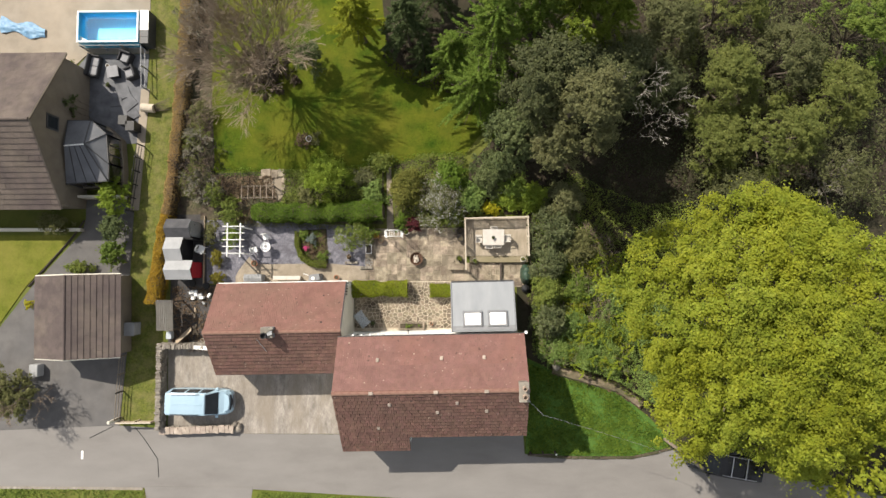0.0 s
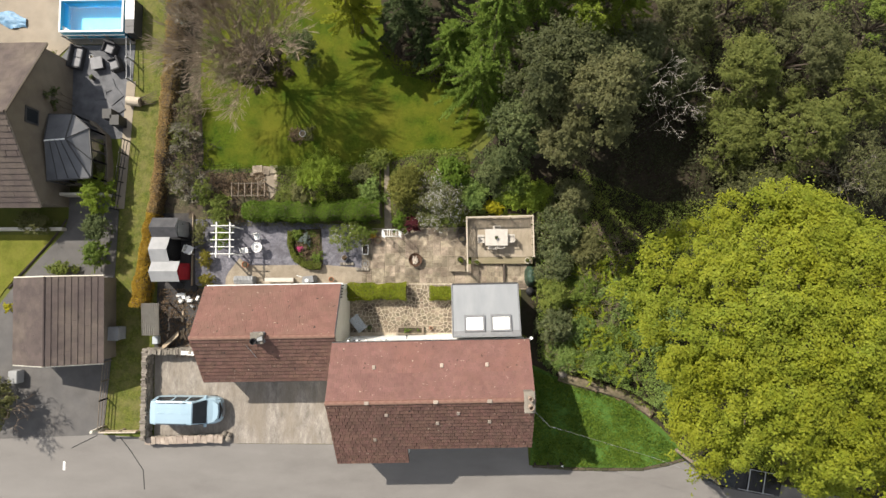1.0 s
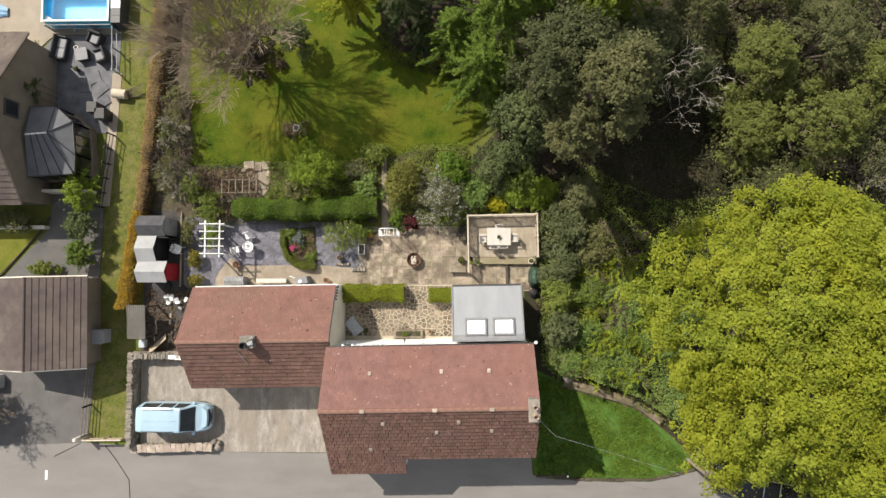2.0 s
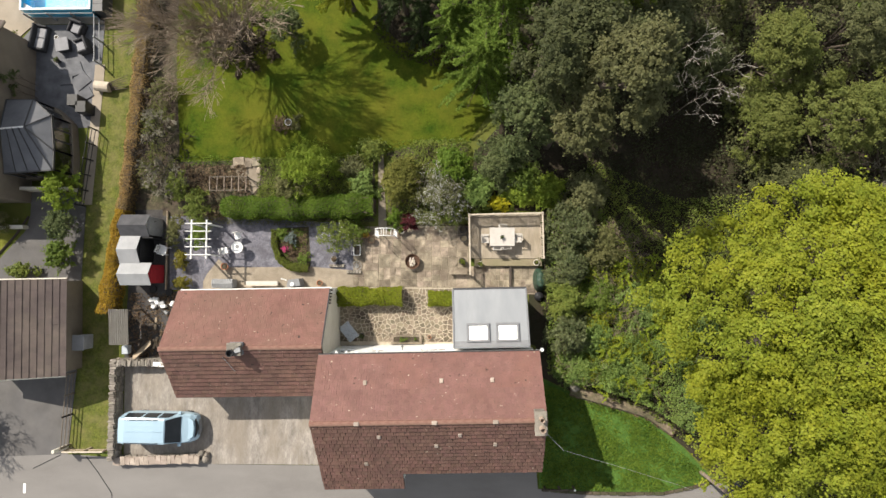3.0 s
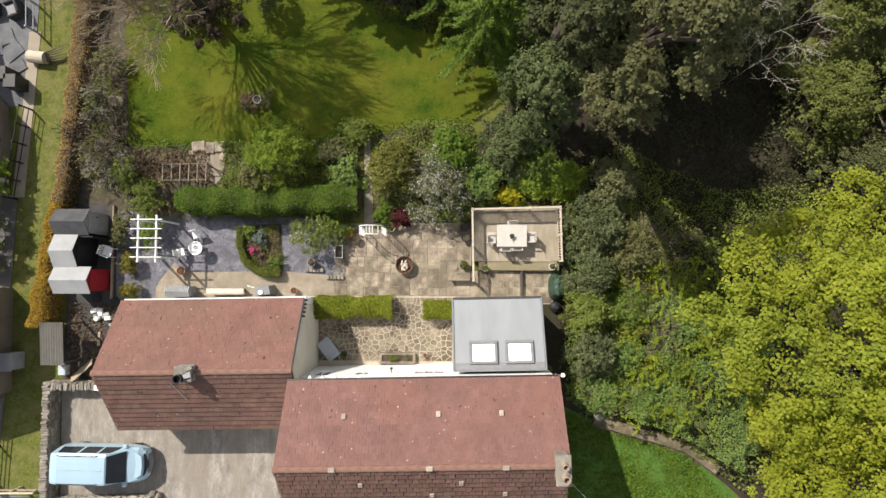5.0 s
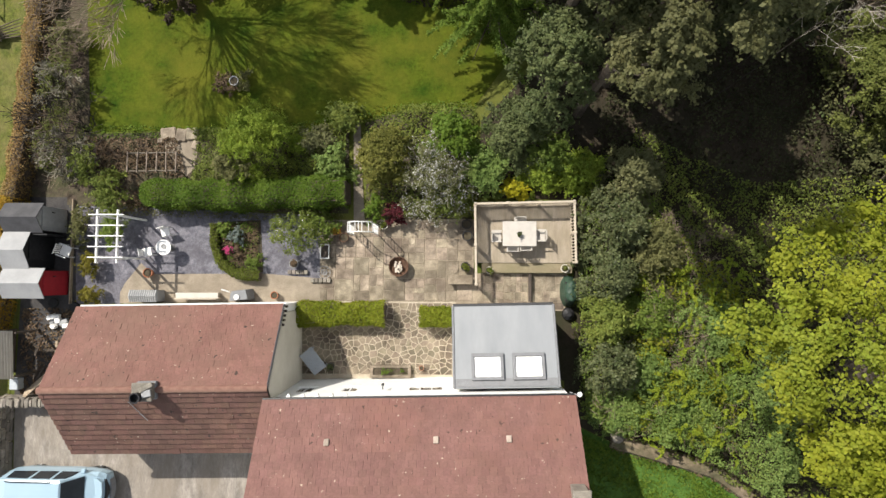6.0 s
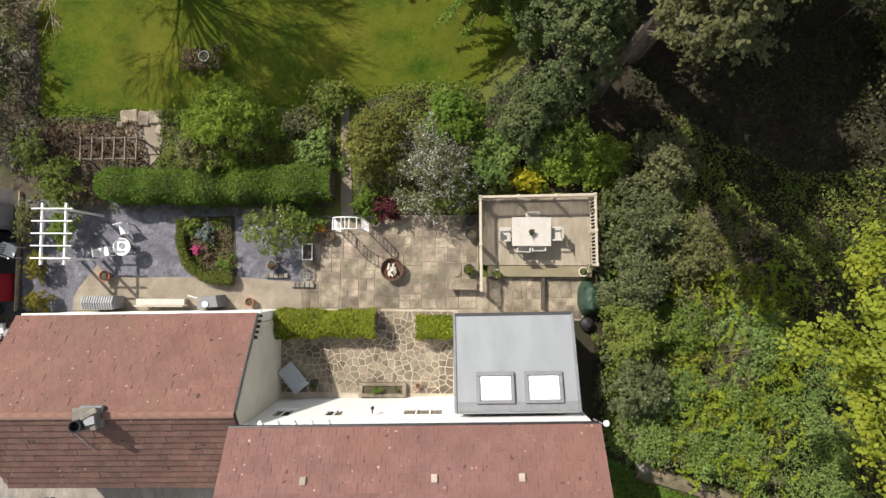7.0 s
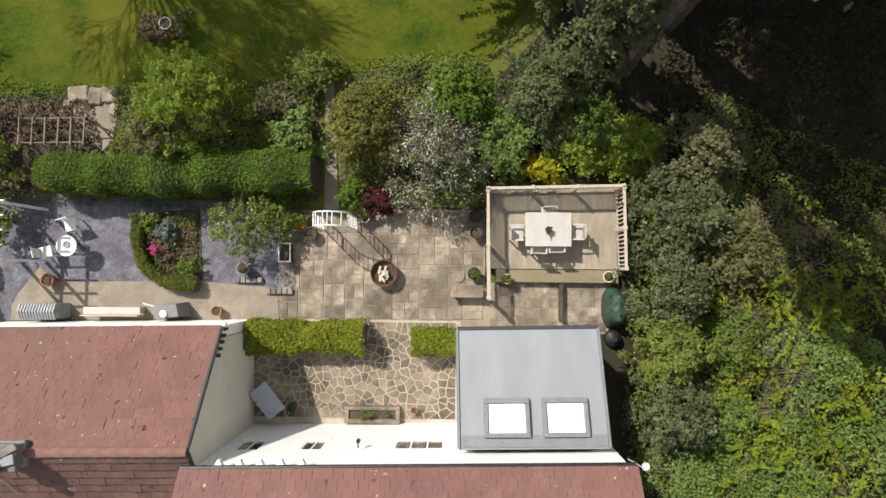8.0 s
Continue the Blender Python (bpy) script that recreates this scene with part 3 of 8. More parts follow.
def plume_tree(name, label, x, y, reach, z0, z1, material, branches, needle, seed, per=270, droop=0.25, trunk=0.16, taper=1.0, lean=(0.0, 0.0)):
    """A conifer: a straight trunk and tiers of feathery boughs, each with side plumes of fine needles."""
    rng = np.random.default_rng(seed)
    t = thing(name, label, "tree", pose(x, y, 0))
    top = Vector((lean[0], lean[1], z1))
    part("trunk", tube(bmesh.new(), [(0, 0, -0.05), top * 0.5, top], trunk, 7, trunk * 0.15), M_BARK, t)
    f0 = rng.random(branches) ** 0.8
    az = np.arange(branches) * 2.399963 + rng.uniform(-0.4, 0.4, branches)
    ln = reach * (0.25 + 0.75 * (1 - f0) ** taper) * rng.uniform(0.6, 1.2, branches)
    zb = z0 + (z1 - z0) * f0
    b = np.repeat(np.arange(branches), per)
    m = len(b)
    u = rng.random(m) ** 0.75
    side = np.round(rng.uniform(-4.5, 4.5, m)) / 4.5
    w = side * rng.random(m) * 0.24 * ln[b] * np.clip(1.0 - u, 0.04, 1) + rng.normal(size=m) * 0.03
    bend = az[b] + 0.25 * np.sin(b * 1.7) * u
    sweep = u * ln[b] + np.abs(w) * 0.7
    px = lean[0] * f0[b] + sweep * np.cos(bend) - w * np.sin(bend)
    py = lean[1] * f0[b] + sweep * np.sin(bend) + w * np.cos(bend)
    pz = zb[b] + 0.3 * u * ln[b] * 0.6 - droop * ln[b] * u * u - np.abs(w) * 0.35 + rng.normal(size=m) * 0.05
    pos = np.stack([px, py, pz], axis=1)
    nrm = np.array([0, 0, 1.0]) + rng.normal(size=(m, 3)) * 0.5
    leaf_cloud("crown", pos, nrm, needle, material, t, rng, aspect=0.32)
    for k in range(0, branches, 3):
        tip = Vector((math.cos(az[k]), math.sin(az[k]), 0)) * ln[k] * 0.85
        foot = Vector((lean[0] * f0[k], lean[1] * f0[k], zb[k]))
        part("limb", tube(bmesh.new(), [foot, foot + tip * 0.5 + Vector((0, 0, 0.06 * ln[k])), foot + tip + Vector((0, 0, -0.1 * ln[k]))], 0.04, 4, 0.01), M_BARK, t)
    return t


def hedge(name, label, pts, width, height, material, leaves, leaf, seed, round_top=0.25, wobble=0.08, core=True):
    """A clipped hedge along a line: woody core and a coat of leaves over top, sides and ends."""
    rng = np.random.default_rng(seed)
    pts = np.array(pts, float)
    t = thing(name, label, "hedge", pose(pts[0, 0], pts[0, 1], 0))
    q = pts - pts[0]
    seg = np.diff(q, axis=0)
    ln = np.linalg.norm(seg, axis=1)
    cum = np.concatenate([[0], np.cumsum(ln)])
    s = rng.uniform(0, cum[-1], leaves)
    i = np.clip(np.searchsorted(cum, s) - 1, 0, len(seg) - 1)
    f = ((s - cum[i]) / ln[i])[:, None]
    along = seg[i] / ln[i][:, None]
    side = np.stack([-along[:, 1], along[:, 0]], axis=1)
    c = q[i] + seg[i] * f
    wid, hei = np.broadcast_to(width, (len(pts),)), np.broadcast_to(height, (len(pts),))
    wl = wid[i] + (wid[np.minimum(i + 1, len(pts) - 1)] - wid[i]) * f[:, 0]
    hl = hei[i] + (hei[np.minimum(i + 1, len(pts) - 1)] - hei[i]) * f[:, 0]
    wave = 1 + wobble * np.sin(s * 2.1 + seed) + wobble * np.sin(s * 5.3 + 2 * seed)
    a = rng.uniform(-1, 1, leaves)
    top = rng.random(leaves) < 0.62
    off = np.where(top, a, np.sign(a)) * wl * 0.5 * wave
    zt = hl * (1 - round_top * np.abs(a) ** 3) * (1 + wobble * np.sin(s * 3.7 + seed))
    z = np.where(top, zt, rng.uniform(0.05, 0.95, leaves) * hl * (1 - round_top * 0.8))
    pos = np.concatenate([c + side * off[:, None], z[:, None]], axis=1) + rng.normal(size=(leaves, 3)) * leaf * 0.35
    nrm = np.where(top[:, None], np.array([[0, 0, 1.0]]), np.concatenate([side * np.sign(a)[:, None], np.zeros((leaves, 1))], axis=1))
    nrm = nrm + rng.normal(size=(leaves, 3)) * 0.55
    leaf_cloud("foliage", pos, nrm, leaf, material, t, rng)
    if core:
        bm = bmesh.new()
        for k in range(len(seg)):
            d = Vector((*(seg[k] / ln[k]), 0))
            mm = Matrix.Translation((*q[k], 0)) @ Matrix.Rotation(math.atan2(d.y, d.x), 4, "Z")
            w2, h2 = min(wid[k], wid[k + 1]) * 0.36, min(hei[k], hei[k + 1]) * 0.82
            box(bm, 0.05, ln[k], -w2, w2, 0, h2, m=mm)
        part("woody_core", bm, M_BARK, t)
    return t


def bare_tree(name, label, x, y, top, spread, material, seed, depth=6, r=0.22, fan=3, lift=0.55, start=0.25, curl=0.17, raised=0.0, thin=0.016, bark=None, stems=0, tilt=1.5):
    """A leafless tree: forking limbs down to fine twigs."""
    rng = random.Random(seed)
    t = thing(name, label, "tree", pose(x, y, 0))
    vs, fs = [], []
    trunk_v, trunk_f = [], []

    def seg(V, Fc, a, b, ra, rb):
        d = (b - a).normalized()
        s = d.cross(Vector((0.3, 0.2, 1))).normalized()
        u = s.cross(d)
        k = len(V)
        n = 5 if ra > 0.05 else 3
        for p, q in ((a, ra), (b, rb)):
            for j in range(n):
                V.append(p + q * (math.cos(j * math.tau / n) * s + math.sin(j * math.tau / n) * u))
        for j in range(n):
            Fc.append((k + j, k + (j + 1) % n, k + n + (j + 1) % n, k + n + j))

    def grow(p, d, ln, rad, lev):
        steps = 3
        for _ in range(steps):
            d = (d + Vector((rng.uniform(-curl, curl), rng.uniform(-curl, curl), rng.uniform(-curl, curl) + 0.03))).normalized()
            q = p + d * ln / steps
            seg(*((trunk_v, trunk_f) if lev == depth else (vs, fs)), p, q, max(rad, thin), max(rad * 0.86, thin * 0.9))
            p, rad = q, rad * 0.86
            if lev <= depth - 2 and lev > 0 and rng.random() < 0.55:
                side = (d + Vector((rng.uniform(-1, 1), rng.uniform(-1, 1), rng.uniform(-0.4, 0.8))) * 0.6).normalized()
                grow(p, side, ln * 0.55, rad * 0.5, lev - 2)
        if lev > 0:
            for k in range(fan):
                o = Vector((rng.uniform(-1, 1), rng.uniform(-1, 1), rng.uniform(-0.5, 0.7)))
                grow(p, (d * lift + o.normalized() * spread).normalized(), ln * rng.uniform(0.62, 0.85), rad * 0.66, lev - 1)

    if stems:
        seg(trunk_v, trunk_f, Vector((0, 0, -0.05)), Vector((0.05, 0.0, raised * 0.5)), r * 1.3, r * 1.1)
        seg(trunk_v, trunk_f, Vector((0.05, 0.0, raised * 0.5)), Vector((0, 0, raised)), r * 1.1, r)
        k0, f0 = len(trunk_v), len(trunk_f)
        for k in range(stems):
            a, out = k * 2.39996 + rng.uniform(-0.2, 0.2), tilt * math.sqrt((k + 0.4) / stems)
            z0 = raised * rng.uniform(0.75, 1.0)
            grow(Vector((0, 0, z0)), Vector((math.cos(a) * out, math.sin(a) * out, 1)).normalized(), (top - raised) * start, r * 0.42, depth)
        poly_mesh("trunk", trunk_v[:k0], trunk_f[:f0], bark or material, t)
        tagged(poly_mesh("branchwork", trunk_v[k0:] + vs, [tuple(i - k0 for i in f) for f in trunk_f[f0:]] + [tuple(i + len(trunk_v) - k0 for i in f) for f in fs], material, t), kind="stuff")
        return t
    if raised:
        seg(trunk_v, trunk_f, Vector((0, 0, -0.05)), Vector((0.1, 0.1, raised)), r * 1.4, r)
    grow(Vector((0.1, 0.1, raised)) if raised else Vector((0, 0, -0.05)), Vector((0, 0, 1)), (top - raised) * start, r, depth)
    poly_mesh("trunk", trunk_v, trunk_f, bark or material, t)
    tagged(poly_mesh("branchwork", vs, fs, material, t), kind="stuff")
    return t


def sprays(name, label, category, outline, n, zlo, zhi, length, leaf, material, seed, per=46):
    """Arching leafy sprays that rise out of low growth, spread inside a box outline."""
    rng = np.random.default_rng(seed)
    o = np.array(outline, float)
    base = np.stack([rng.uniform(o[0, 0], o[1, 0], n), rng.uniform(o[0, 1], o[1, 1], n), rng.uniform(zlo, zhi, n)], axis=1)
    a = rng.uniform(0, math.tau, n)
    ln = length * rng.uniform(0.5, 1.2, n)
    bend = rng.uniform(-0.9, 0.9, n)
    f = rng.uniform(0, 1, (n, per))
    ang = a[:, None] + bend[:, None] * f
    w = rng.uniform(-1, 1, (n, per)) * 0.11 * length * (1 - 0.7 * f)
    x = base[:, :1] + ln[:, None] * f * np.cos(ang) - w * np.sin(ang)
    y = base[:, 1:2] + ln[:, None] * f * np.sin(ang) + w * np.cos(ang)
    z = base[:, 2:] + 0.5 * ln[:, None] * (f - f * f) * 2 + rng.uniform(-0.04, 0.04, (n, per))
    pos = np.stack([x, y, z], axis=-1).reshape(-1, 3)
    nrm = np.array([0, 0, 1.0]) + rng.normal(size=pos.shape) * 0.35
    return tagged(leaf_cloud(name, pos, nrm, leaf, material, None, rng, aspect=0.5), label, category, kind="stuff")


def scatter(name, label, category, outline, n, zlo, zhi, size, material, seed, aspect=0.6):
    """Low growth that nobody could count, spread inside an outline."""
    rng = np.random.default_rng(seed)
    o = np.array(outline, float)
    p = rng.uniform(o.min(0), o.max(0), (n, 2))
    inside = np.zeros(n, bool)
    j = len(o) - 1
    for i in range(len(o)):
        c = ((o[i, 1] > p[:, 1]) != (o[j, 1] > p[:, 1])) & (p[:, 0] < (o[j, 0] - o[i, 0]) * (p[:, 1] - o[i, 1]) / (o[j, 1] - o[i, 1] + 1e-9) + o[i, 0])
        inside ^= c
        j = i
    p = p[inside]
    h = np.array([noise.noise(Vector((a * 0.7, b * 0.7, seed))) + 0.6 * noise.noise(Vector((a * 2.1, b * 2.1, seed + 3))) for a, b in p])
    keep = rng.random(len(p)) < np.clip(0.75 + h * 0.9, 0.05, 1)
    p, h = p[keep], h[keep]
    z = zlo + (zhi - zlo) * np.clip(0.5 + h * 0.7, 0, 1) * rng.uniform(0.3, 1.0, len(p)) ** 0.5
    pos = np.concatenate([p, z[:, None]], axis=1)
    nrm = np.array([0, 0, 1.0]) + rng.normal(size=(len(p), 3)) * 0.6
    return tagged(leaf_cloud(name, pos, nrm, size, material, None, rng, aspect=aspect), label, category, kind="stuff")


# ---------------------------------------------------------------- ground and surfaces
def ground_sheet():
    bm = bmesh.new()
    bmesh.ops.create_grid(bm, x_segments=40, y_segments=40, size=600)
    tagged(part("ground", bm, M_GRASS), "rough green grassland reaching to the horizon", "ground", kind="structure")


ground_sheet()
road = sheet("road", [(-60, -14.0), (-14.3, -14.0), (-4.1, -14.5), (4, -15.2), (14, -16.2), (30, -18.6), (60, -24), (60, -20), (30, -14.6), (18.5, -12.4), (14.6, -11.15),
                      (11.5, -11.75), (7.0, -11.75), (4.4, -11.6), (4.3, -10.2), (-8.3, -10.4), (-14, -10.4), (-23, -9.9), (-31, -10.3), (-60, -10.6)], 0.03,
             M_ROAD, "pale worn asphalt lane running past the houses", "road")
sheet("forecourt", [(-60, -10.59), (-31, -10.29), (-22.7, -9.9), (-22.6, -8.5), (-22.35, -5.2), (-22.25, 0.2), (-22.1, 4.4), (-22.9, 5.4), (-25.4, 5.4), (-25.4, 4.0), (-25.7, 3.0),
                    (-29.0, -0.6), (-31, -3.2), (-33, -6), (-60, -8)], 0.034, M_TAR, "grey tarmac forecourt and drive beside the garage", "drive")
sheet("driveway", [(-19.4, -10.35), (-14, -10.38), (-7.2, -10.36), (-7.2, -3.6), (-15.4, -3.6), (-19.5, -4.7)], 0.042, M_CONC, "pale stained concrete driveway with a parked van", "driveway")
# Soil-dark strip laid where the boundary hedge throws its shadow.
sheet("hedge_bank", [(-19.2, 4.3), (-16.8, 4.3), (-16.6, 8), (-16.9, 13), (-16.6, 30), (-17.9, 30), (-18.4, 12)], 0.028, M_SOIL, "dark soil strip standing for the shadow of the boundary hedge", "bed")
sheet("lawn", [(-16.7, 24), (-16.9, 13), (-16.7, 9), (-16.6, 7.2), (-12.9, 7.3), (-9, 7.0), (-4.9, 7.6), (-2.5, 8.2), (0.5, 8.3), (2.5, 11), (2, 16), (0, 24)], 0.02,
      M_LAWN, "sunlit mown garden lawn with tree shadows", "lawn")
# Brown litter soil whose dark colour also stands for the conifers' dense shade.
sheet("conifer_bed", [(-4.3, 14.9), (-3.6, 14.2), (-2.7, 14.3), (-1.9, 13.7), (-0.9, 13.9), (-0.2, 13.2), (2.1, 12.9), (2.0, 24), (-5.6, 24), (-4.9, 16.4)], 0.026, M_SHADEFLOOR, "needle-strewn soil under the conifers, coloured dark for their shade", "bed")
sheet("bungalow_lawn", [(-60, 3.0), (-60, -7.6), (-33, -5.8), (-29.4, -0.6), (-26.2, 2.9)], 0.05, M_DRYLAWN, "mown lawn in front of the bungalow", "lawn")
sheet("grass_strip", [(-22.6, -9.75), (-19.75, -9.75), (-19.75, -4.0), (-19.3, 4), (-18.2, 12), (-17.6, 30), (-21.3, 30), (-21.3, 15), (-21.55, 9), (-22.05, 4.5), (-22.15, 0.3), (-22.25, -5.0)], 0.024,
      M_STRIP, "yellowing mown grass strip beside the hedge", "grass")
sheet("verge", [(4.5, -11.55), (7.0, -11.68), (11.4, -11.68), (14.3, -11.0), (12.6, -9.2), (10.5, -7.5), (6.6, -6.3), (4.5, -5.3)], 0.06, M_VERGE, "lush bright green grass bank beside the house", "grass")
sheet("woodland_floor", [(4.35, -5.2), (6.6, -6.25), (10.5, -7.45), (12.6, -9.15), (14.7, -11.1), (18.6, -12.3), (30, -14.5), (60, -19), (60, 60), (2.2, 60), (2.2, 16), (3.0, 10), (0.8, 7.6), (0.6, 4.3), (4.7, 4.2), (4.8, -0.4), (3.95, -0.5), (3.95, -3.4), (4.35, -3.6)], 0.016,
      M_SHADEFLOOR, "leaf-littered woodland floor, coloured dark for the tree shade", "ground")
sheet("gravel_terrace", [(-16.95, -0.4), (-15.0, -0.4), (-14.6, 0.3), (-8.8, 0.3), (-6.15, 0.6), (-6.15, 3.5), (-15.4, 3.9), (-17.1, 3.9)], 0.028, M_SLATE, "blue-grey slate chippings on the garden terrace", "gravel")
sheet("garden_path", [(-15.0, -0.36), (-6.15, -0.24), (-6.15, 0.75), (-8.6, 0.95), (-13.6, 0.92), (-14.1, 1.4), (-14.8, 0.5), (-15.0, 0.1)], 0.036, M_PATH, "sandy beige path behind the annex", "path")
sheet("side_yard", [(-19.55, -4.6), (-16.3, -4.6), (-15.35, -0.5), (-16.9, -0.5), (-17.15, 4.3), (-19.3, 4.3)], 0.026, M_YARD, "dark littered yard round the sheds", "yard")
sheet("shrub_border", [(-17.5, 3.95), (-6.3, 3.6), (-5.0, 3.6), (-5.0, 7.5), (-9, 6.95), (-12.9, 7.2), (-17.5, 7.1)], 0.03, M_SOIL, "dark planted border soil behind the hedge", "bed")
sheet("shrub_bed", [(-4.2, 3.3), (0.4, 3.3), (0.45, 8.2), (-2.5, 8.1), (-4.3, 7.6)], 0.03, M_SOIL, "dark soil of the blossom shrub bed", "bed")
sheet("flower_bed", [(-10.6, 1.15), (-8.7, 1.0), (-8.85, 3.3), (-10.7, 3.2)], 0.045, M_SOIL, "small flower bed inside a box hedge", "bed")
sheet("garden_walk", [(-4.75, 3.0), (-4.25, 3.0), (-4.4, 5.2), (-4.5, 7.6), (-4.8, 7.6), (-4.78, 5.2)], 0.05, M_PATH, "narrow worn path up to the lawn", "path")
sheet("pool_terrace", [(-60, 14.6), (-26.6, 14.6), (-25.6, 15.5), (-21.3, 15.5), (-21.3, 30), (-60, 30)], 0.046, M_CREAMCONC, "cream concrete terrace round the pool", "terrace")
lounge_paving = sheet("lounge_paving", [(-26.3, 9.2), (-21.6, 9.2), (-21.3, 15.45), (-25.6, 15.45), (-26.3, 14.6)], 0.04, M_GREYPAVE, "grey slab paving of the lounge terrace", "paving")
sheet("side_paving", [(-22.35, 4.6), (-21.75, 4.6), (-21.45, 9.0), (-21.2, 13.0), (-21.8, 13.0), (-22.0, 9.1)], 0.05, M_CREAMCONC, "pale concrete path along the bungalow garden", "path")
sheet("verge_south", [(-60, -14.08), (-14.3, -14.08), (-4.1, -14.58), (4, -15.28), (14, -16.28), (30, -18.68), (60, -24.1), (60, -60), (-60, -60)], 0.05, M_GRASS, "green grass verge across the lane", "grass")
sheet("field_track", [(-20.9, -13.9), (-13.6, -13.9), (-14.2, -18.5), (-20.0, -18.5)], 0.056, M_ROAD, "short worn asphalt track off the lane", "track")
# Two thin dark lines along the lane surface, one of them bent.
road_line_bm = bmesh.new()
tube(road_line_bm, [(-23.1, -9.95, 0.03), (-23.9, -10.35, 0.03), (-24.7, -10.75, 0.03)], 0.03, 4)
tube(road_line_bm, [(-21.6, -10.05, 0.03), (-20.9, -10.9, 0.03), (-20.05, -12.1, 0.03), (-19.95, -13.3, 0.03)], 0.03, 4)
tagged(part("tar_seam", road_line_bm, M_ROADLINE), "thin dark lines on the lane", "road marking", kind="structure")
tagged(part("road_paint", boxed(-25.25, -25.1, -12.15, -11.6, 0.03, 0.036), M_WHITE), "short white painted mark on the lane", "road marking", kind="structure")
tagged(part("road_edge", boxed(-60, -21, -14.14, -13.98, 0.0, 0.06), M_CONC), "pale kerb edge along the grass verge", "kerb", kind="structure")


# ---------------------------------------------------------------- roofs
def tile_mesh(name, w, l, t):
    bm = boxed(-w / 2 + 0.0015, w / 2 - 0.0015, 0, l, 0, t)
    for v in bm.verts:
        if v.co.y > l / 2:
            v.co.z -= t * 0.85
    me = bpy.data.meshes.new(name)
    bm.to_mesh(me)
    bm.free()
    return me


def slope_tiles(parent, name, a, b, up, gauge, width, material, single, joined_name="tile_run", t=0.022, lift=0.012, seed=1, skip=None, gap=0.0):
    """Lapped tiles over a roof slope. a, b: ends of the eave; up: from a to the ridge. single: each tile an object of its own."""
    rnd = random.Random(seed)
    a, b, up = Vector(a), Vector(b), Vector(up)
    u, v = (b - a).normalized(), up.normalized()
    n = u.cross(v).normalized()
    rows, cols = round(up.length / gauge), round((b - a).length / width)
    g, w = up.length / rows, (b - a).length / cols
    me = tile_mesh(name, w - gap, g * 1.18, t)
    me.materials.append(material)
    vs, fs = [], []
    base = [x.co.copy() for x in me.vertices]
    faces = [tuple(p.vertices) for p in me.polygons]
    for r in range(rows):
        for c in range(cols + (r % 2)):
            x = (c + (0.5 if r % 2 == 0 else 0.0)) * w
            if r % 2 and c in (0, cols):
                x = w * 0.25 if c == 0 else (b - a).length - w * 0.25
            if skip and skip(x, r * g):
                continue
            p = a + u * (x + rnd.uniform(-1.1, 1.1) * gap) + v * (r * g - 0.03 + rnd.uniform(-0.5, 0.5) * gap) + n * (lift + rnd.uniform(0, 0.007) + (0.012 if rnd.random() < 0.05 else 0.0))
            half = 0.5 if r % 2 and c in (0, cols) else 1.0
            yaw = rnd.uniform(-0.012, 0.012)
            m = Matrix((((u + v * yaw).x * half, v.x, n.x, p.x), ((u + v * yaw).y * half, v.y, n.y, p.y), ((u + v * yaw).z * half, v.z, n.z, p.z), (0, 0, 0, 1)))
            if single:
                ob = link_mesh(name, me, None, parent)
                ob.matrix_basis = m
            else:
                k = len(vs)
                vs += [m @ q for q in base]
                fs += [tuple(k + i for i in f) for f in faces]
    if vs:
        tagged(poly_mesh(joined_name, vs, fs, material, parent), kind="stuff")


def slab(parent, name, pts, thick, material, label=""):
    """A roof or floor slab under a flat outline of 3D points."""
    pts = [Vector(p) for p in pts]
    n = (pts[1] - pts[0]).cross(pts[2] - pts[0]).normalized()
    k = len(pts)
    vs = pts + [p - n * thick for p in pts]
    fs = [tuple(range(k)), tuple(range(2 * k - 1, k - 1, -1))] + [(i, k + i, k + (i + 1) % k, (i + 1) % k) for i in range(k)]
    return poly_mesh(name, vs, fs, material, parent, label)


def ridge_run(parent, a, b, r, n, material):
    a, b = Vector(a), Vector(b)
    d = (b - a) / n
    me = None
    for i in range(n):
        p = a + d * i
        if me is None:
            bm = bmesh.new()
            m8 = 8
            ring = []
            for x in (0, d.length * 1.04):
                rr = r if x == 0 else r * 0.92
                ring.append([bm.verts.new((x, rr * math.cos(k * math.pi / m8), rr * math.sin(k * math.pi / m8) * 0.75)) for k in range(m8 + 1)])
            for k in range(m8):
                bm.faces.new((ring[0][k], ring[1][k], ring[1][k + 1], ring[0][k + 1]))
            me = bpy.data.meshes.new("ridge_tile")
            bm.to_mesh(me)
            bm.free()
            me.materials.append(material)
        link_mesh("ridge_tile", me, None, parent, m=Matrix.Translation(p) @ Matrix.Rotation(math.atan2(d.y, d.x), 4, "Z"))


def gutter(parent, a, b, material=None):
    bm = tube(bmesh.new(), [a, b], 0.055, 8)
    part("gutter", bm, material or M_BLACK, parent)


# ---------------------------------------------------------------- main house (ridge along local x)
HX0, HX1, HN, HS, HS2, HXE = -5.50, 5.47, 2.88, -2.98, -3.95, -1.42
ZN, ZR, ZS, ZS2 = 4.75, 6.70, 4.42, 3.68
house = thing("main_house", "white rendered cottage with a red-brown tiled roof", "house", pose(-1.5, -6.30, 0, 0, 0, 1.35))
REAR = [(-4.92, -4.25, 1.95, 2.85), (-3.12, -2.5, 1.95, 2.85), (-0.55, 0.82, 1.95, 2.85)]
part("rear_wall", holed_wall(bmesh.new(), HX0 + 0.1, HX1 - 0.12, 0, ZN - 0.06, HN - 0.36, HN - 0.06, REAR), M_RENDER, house)
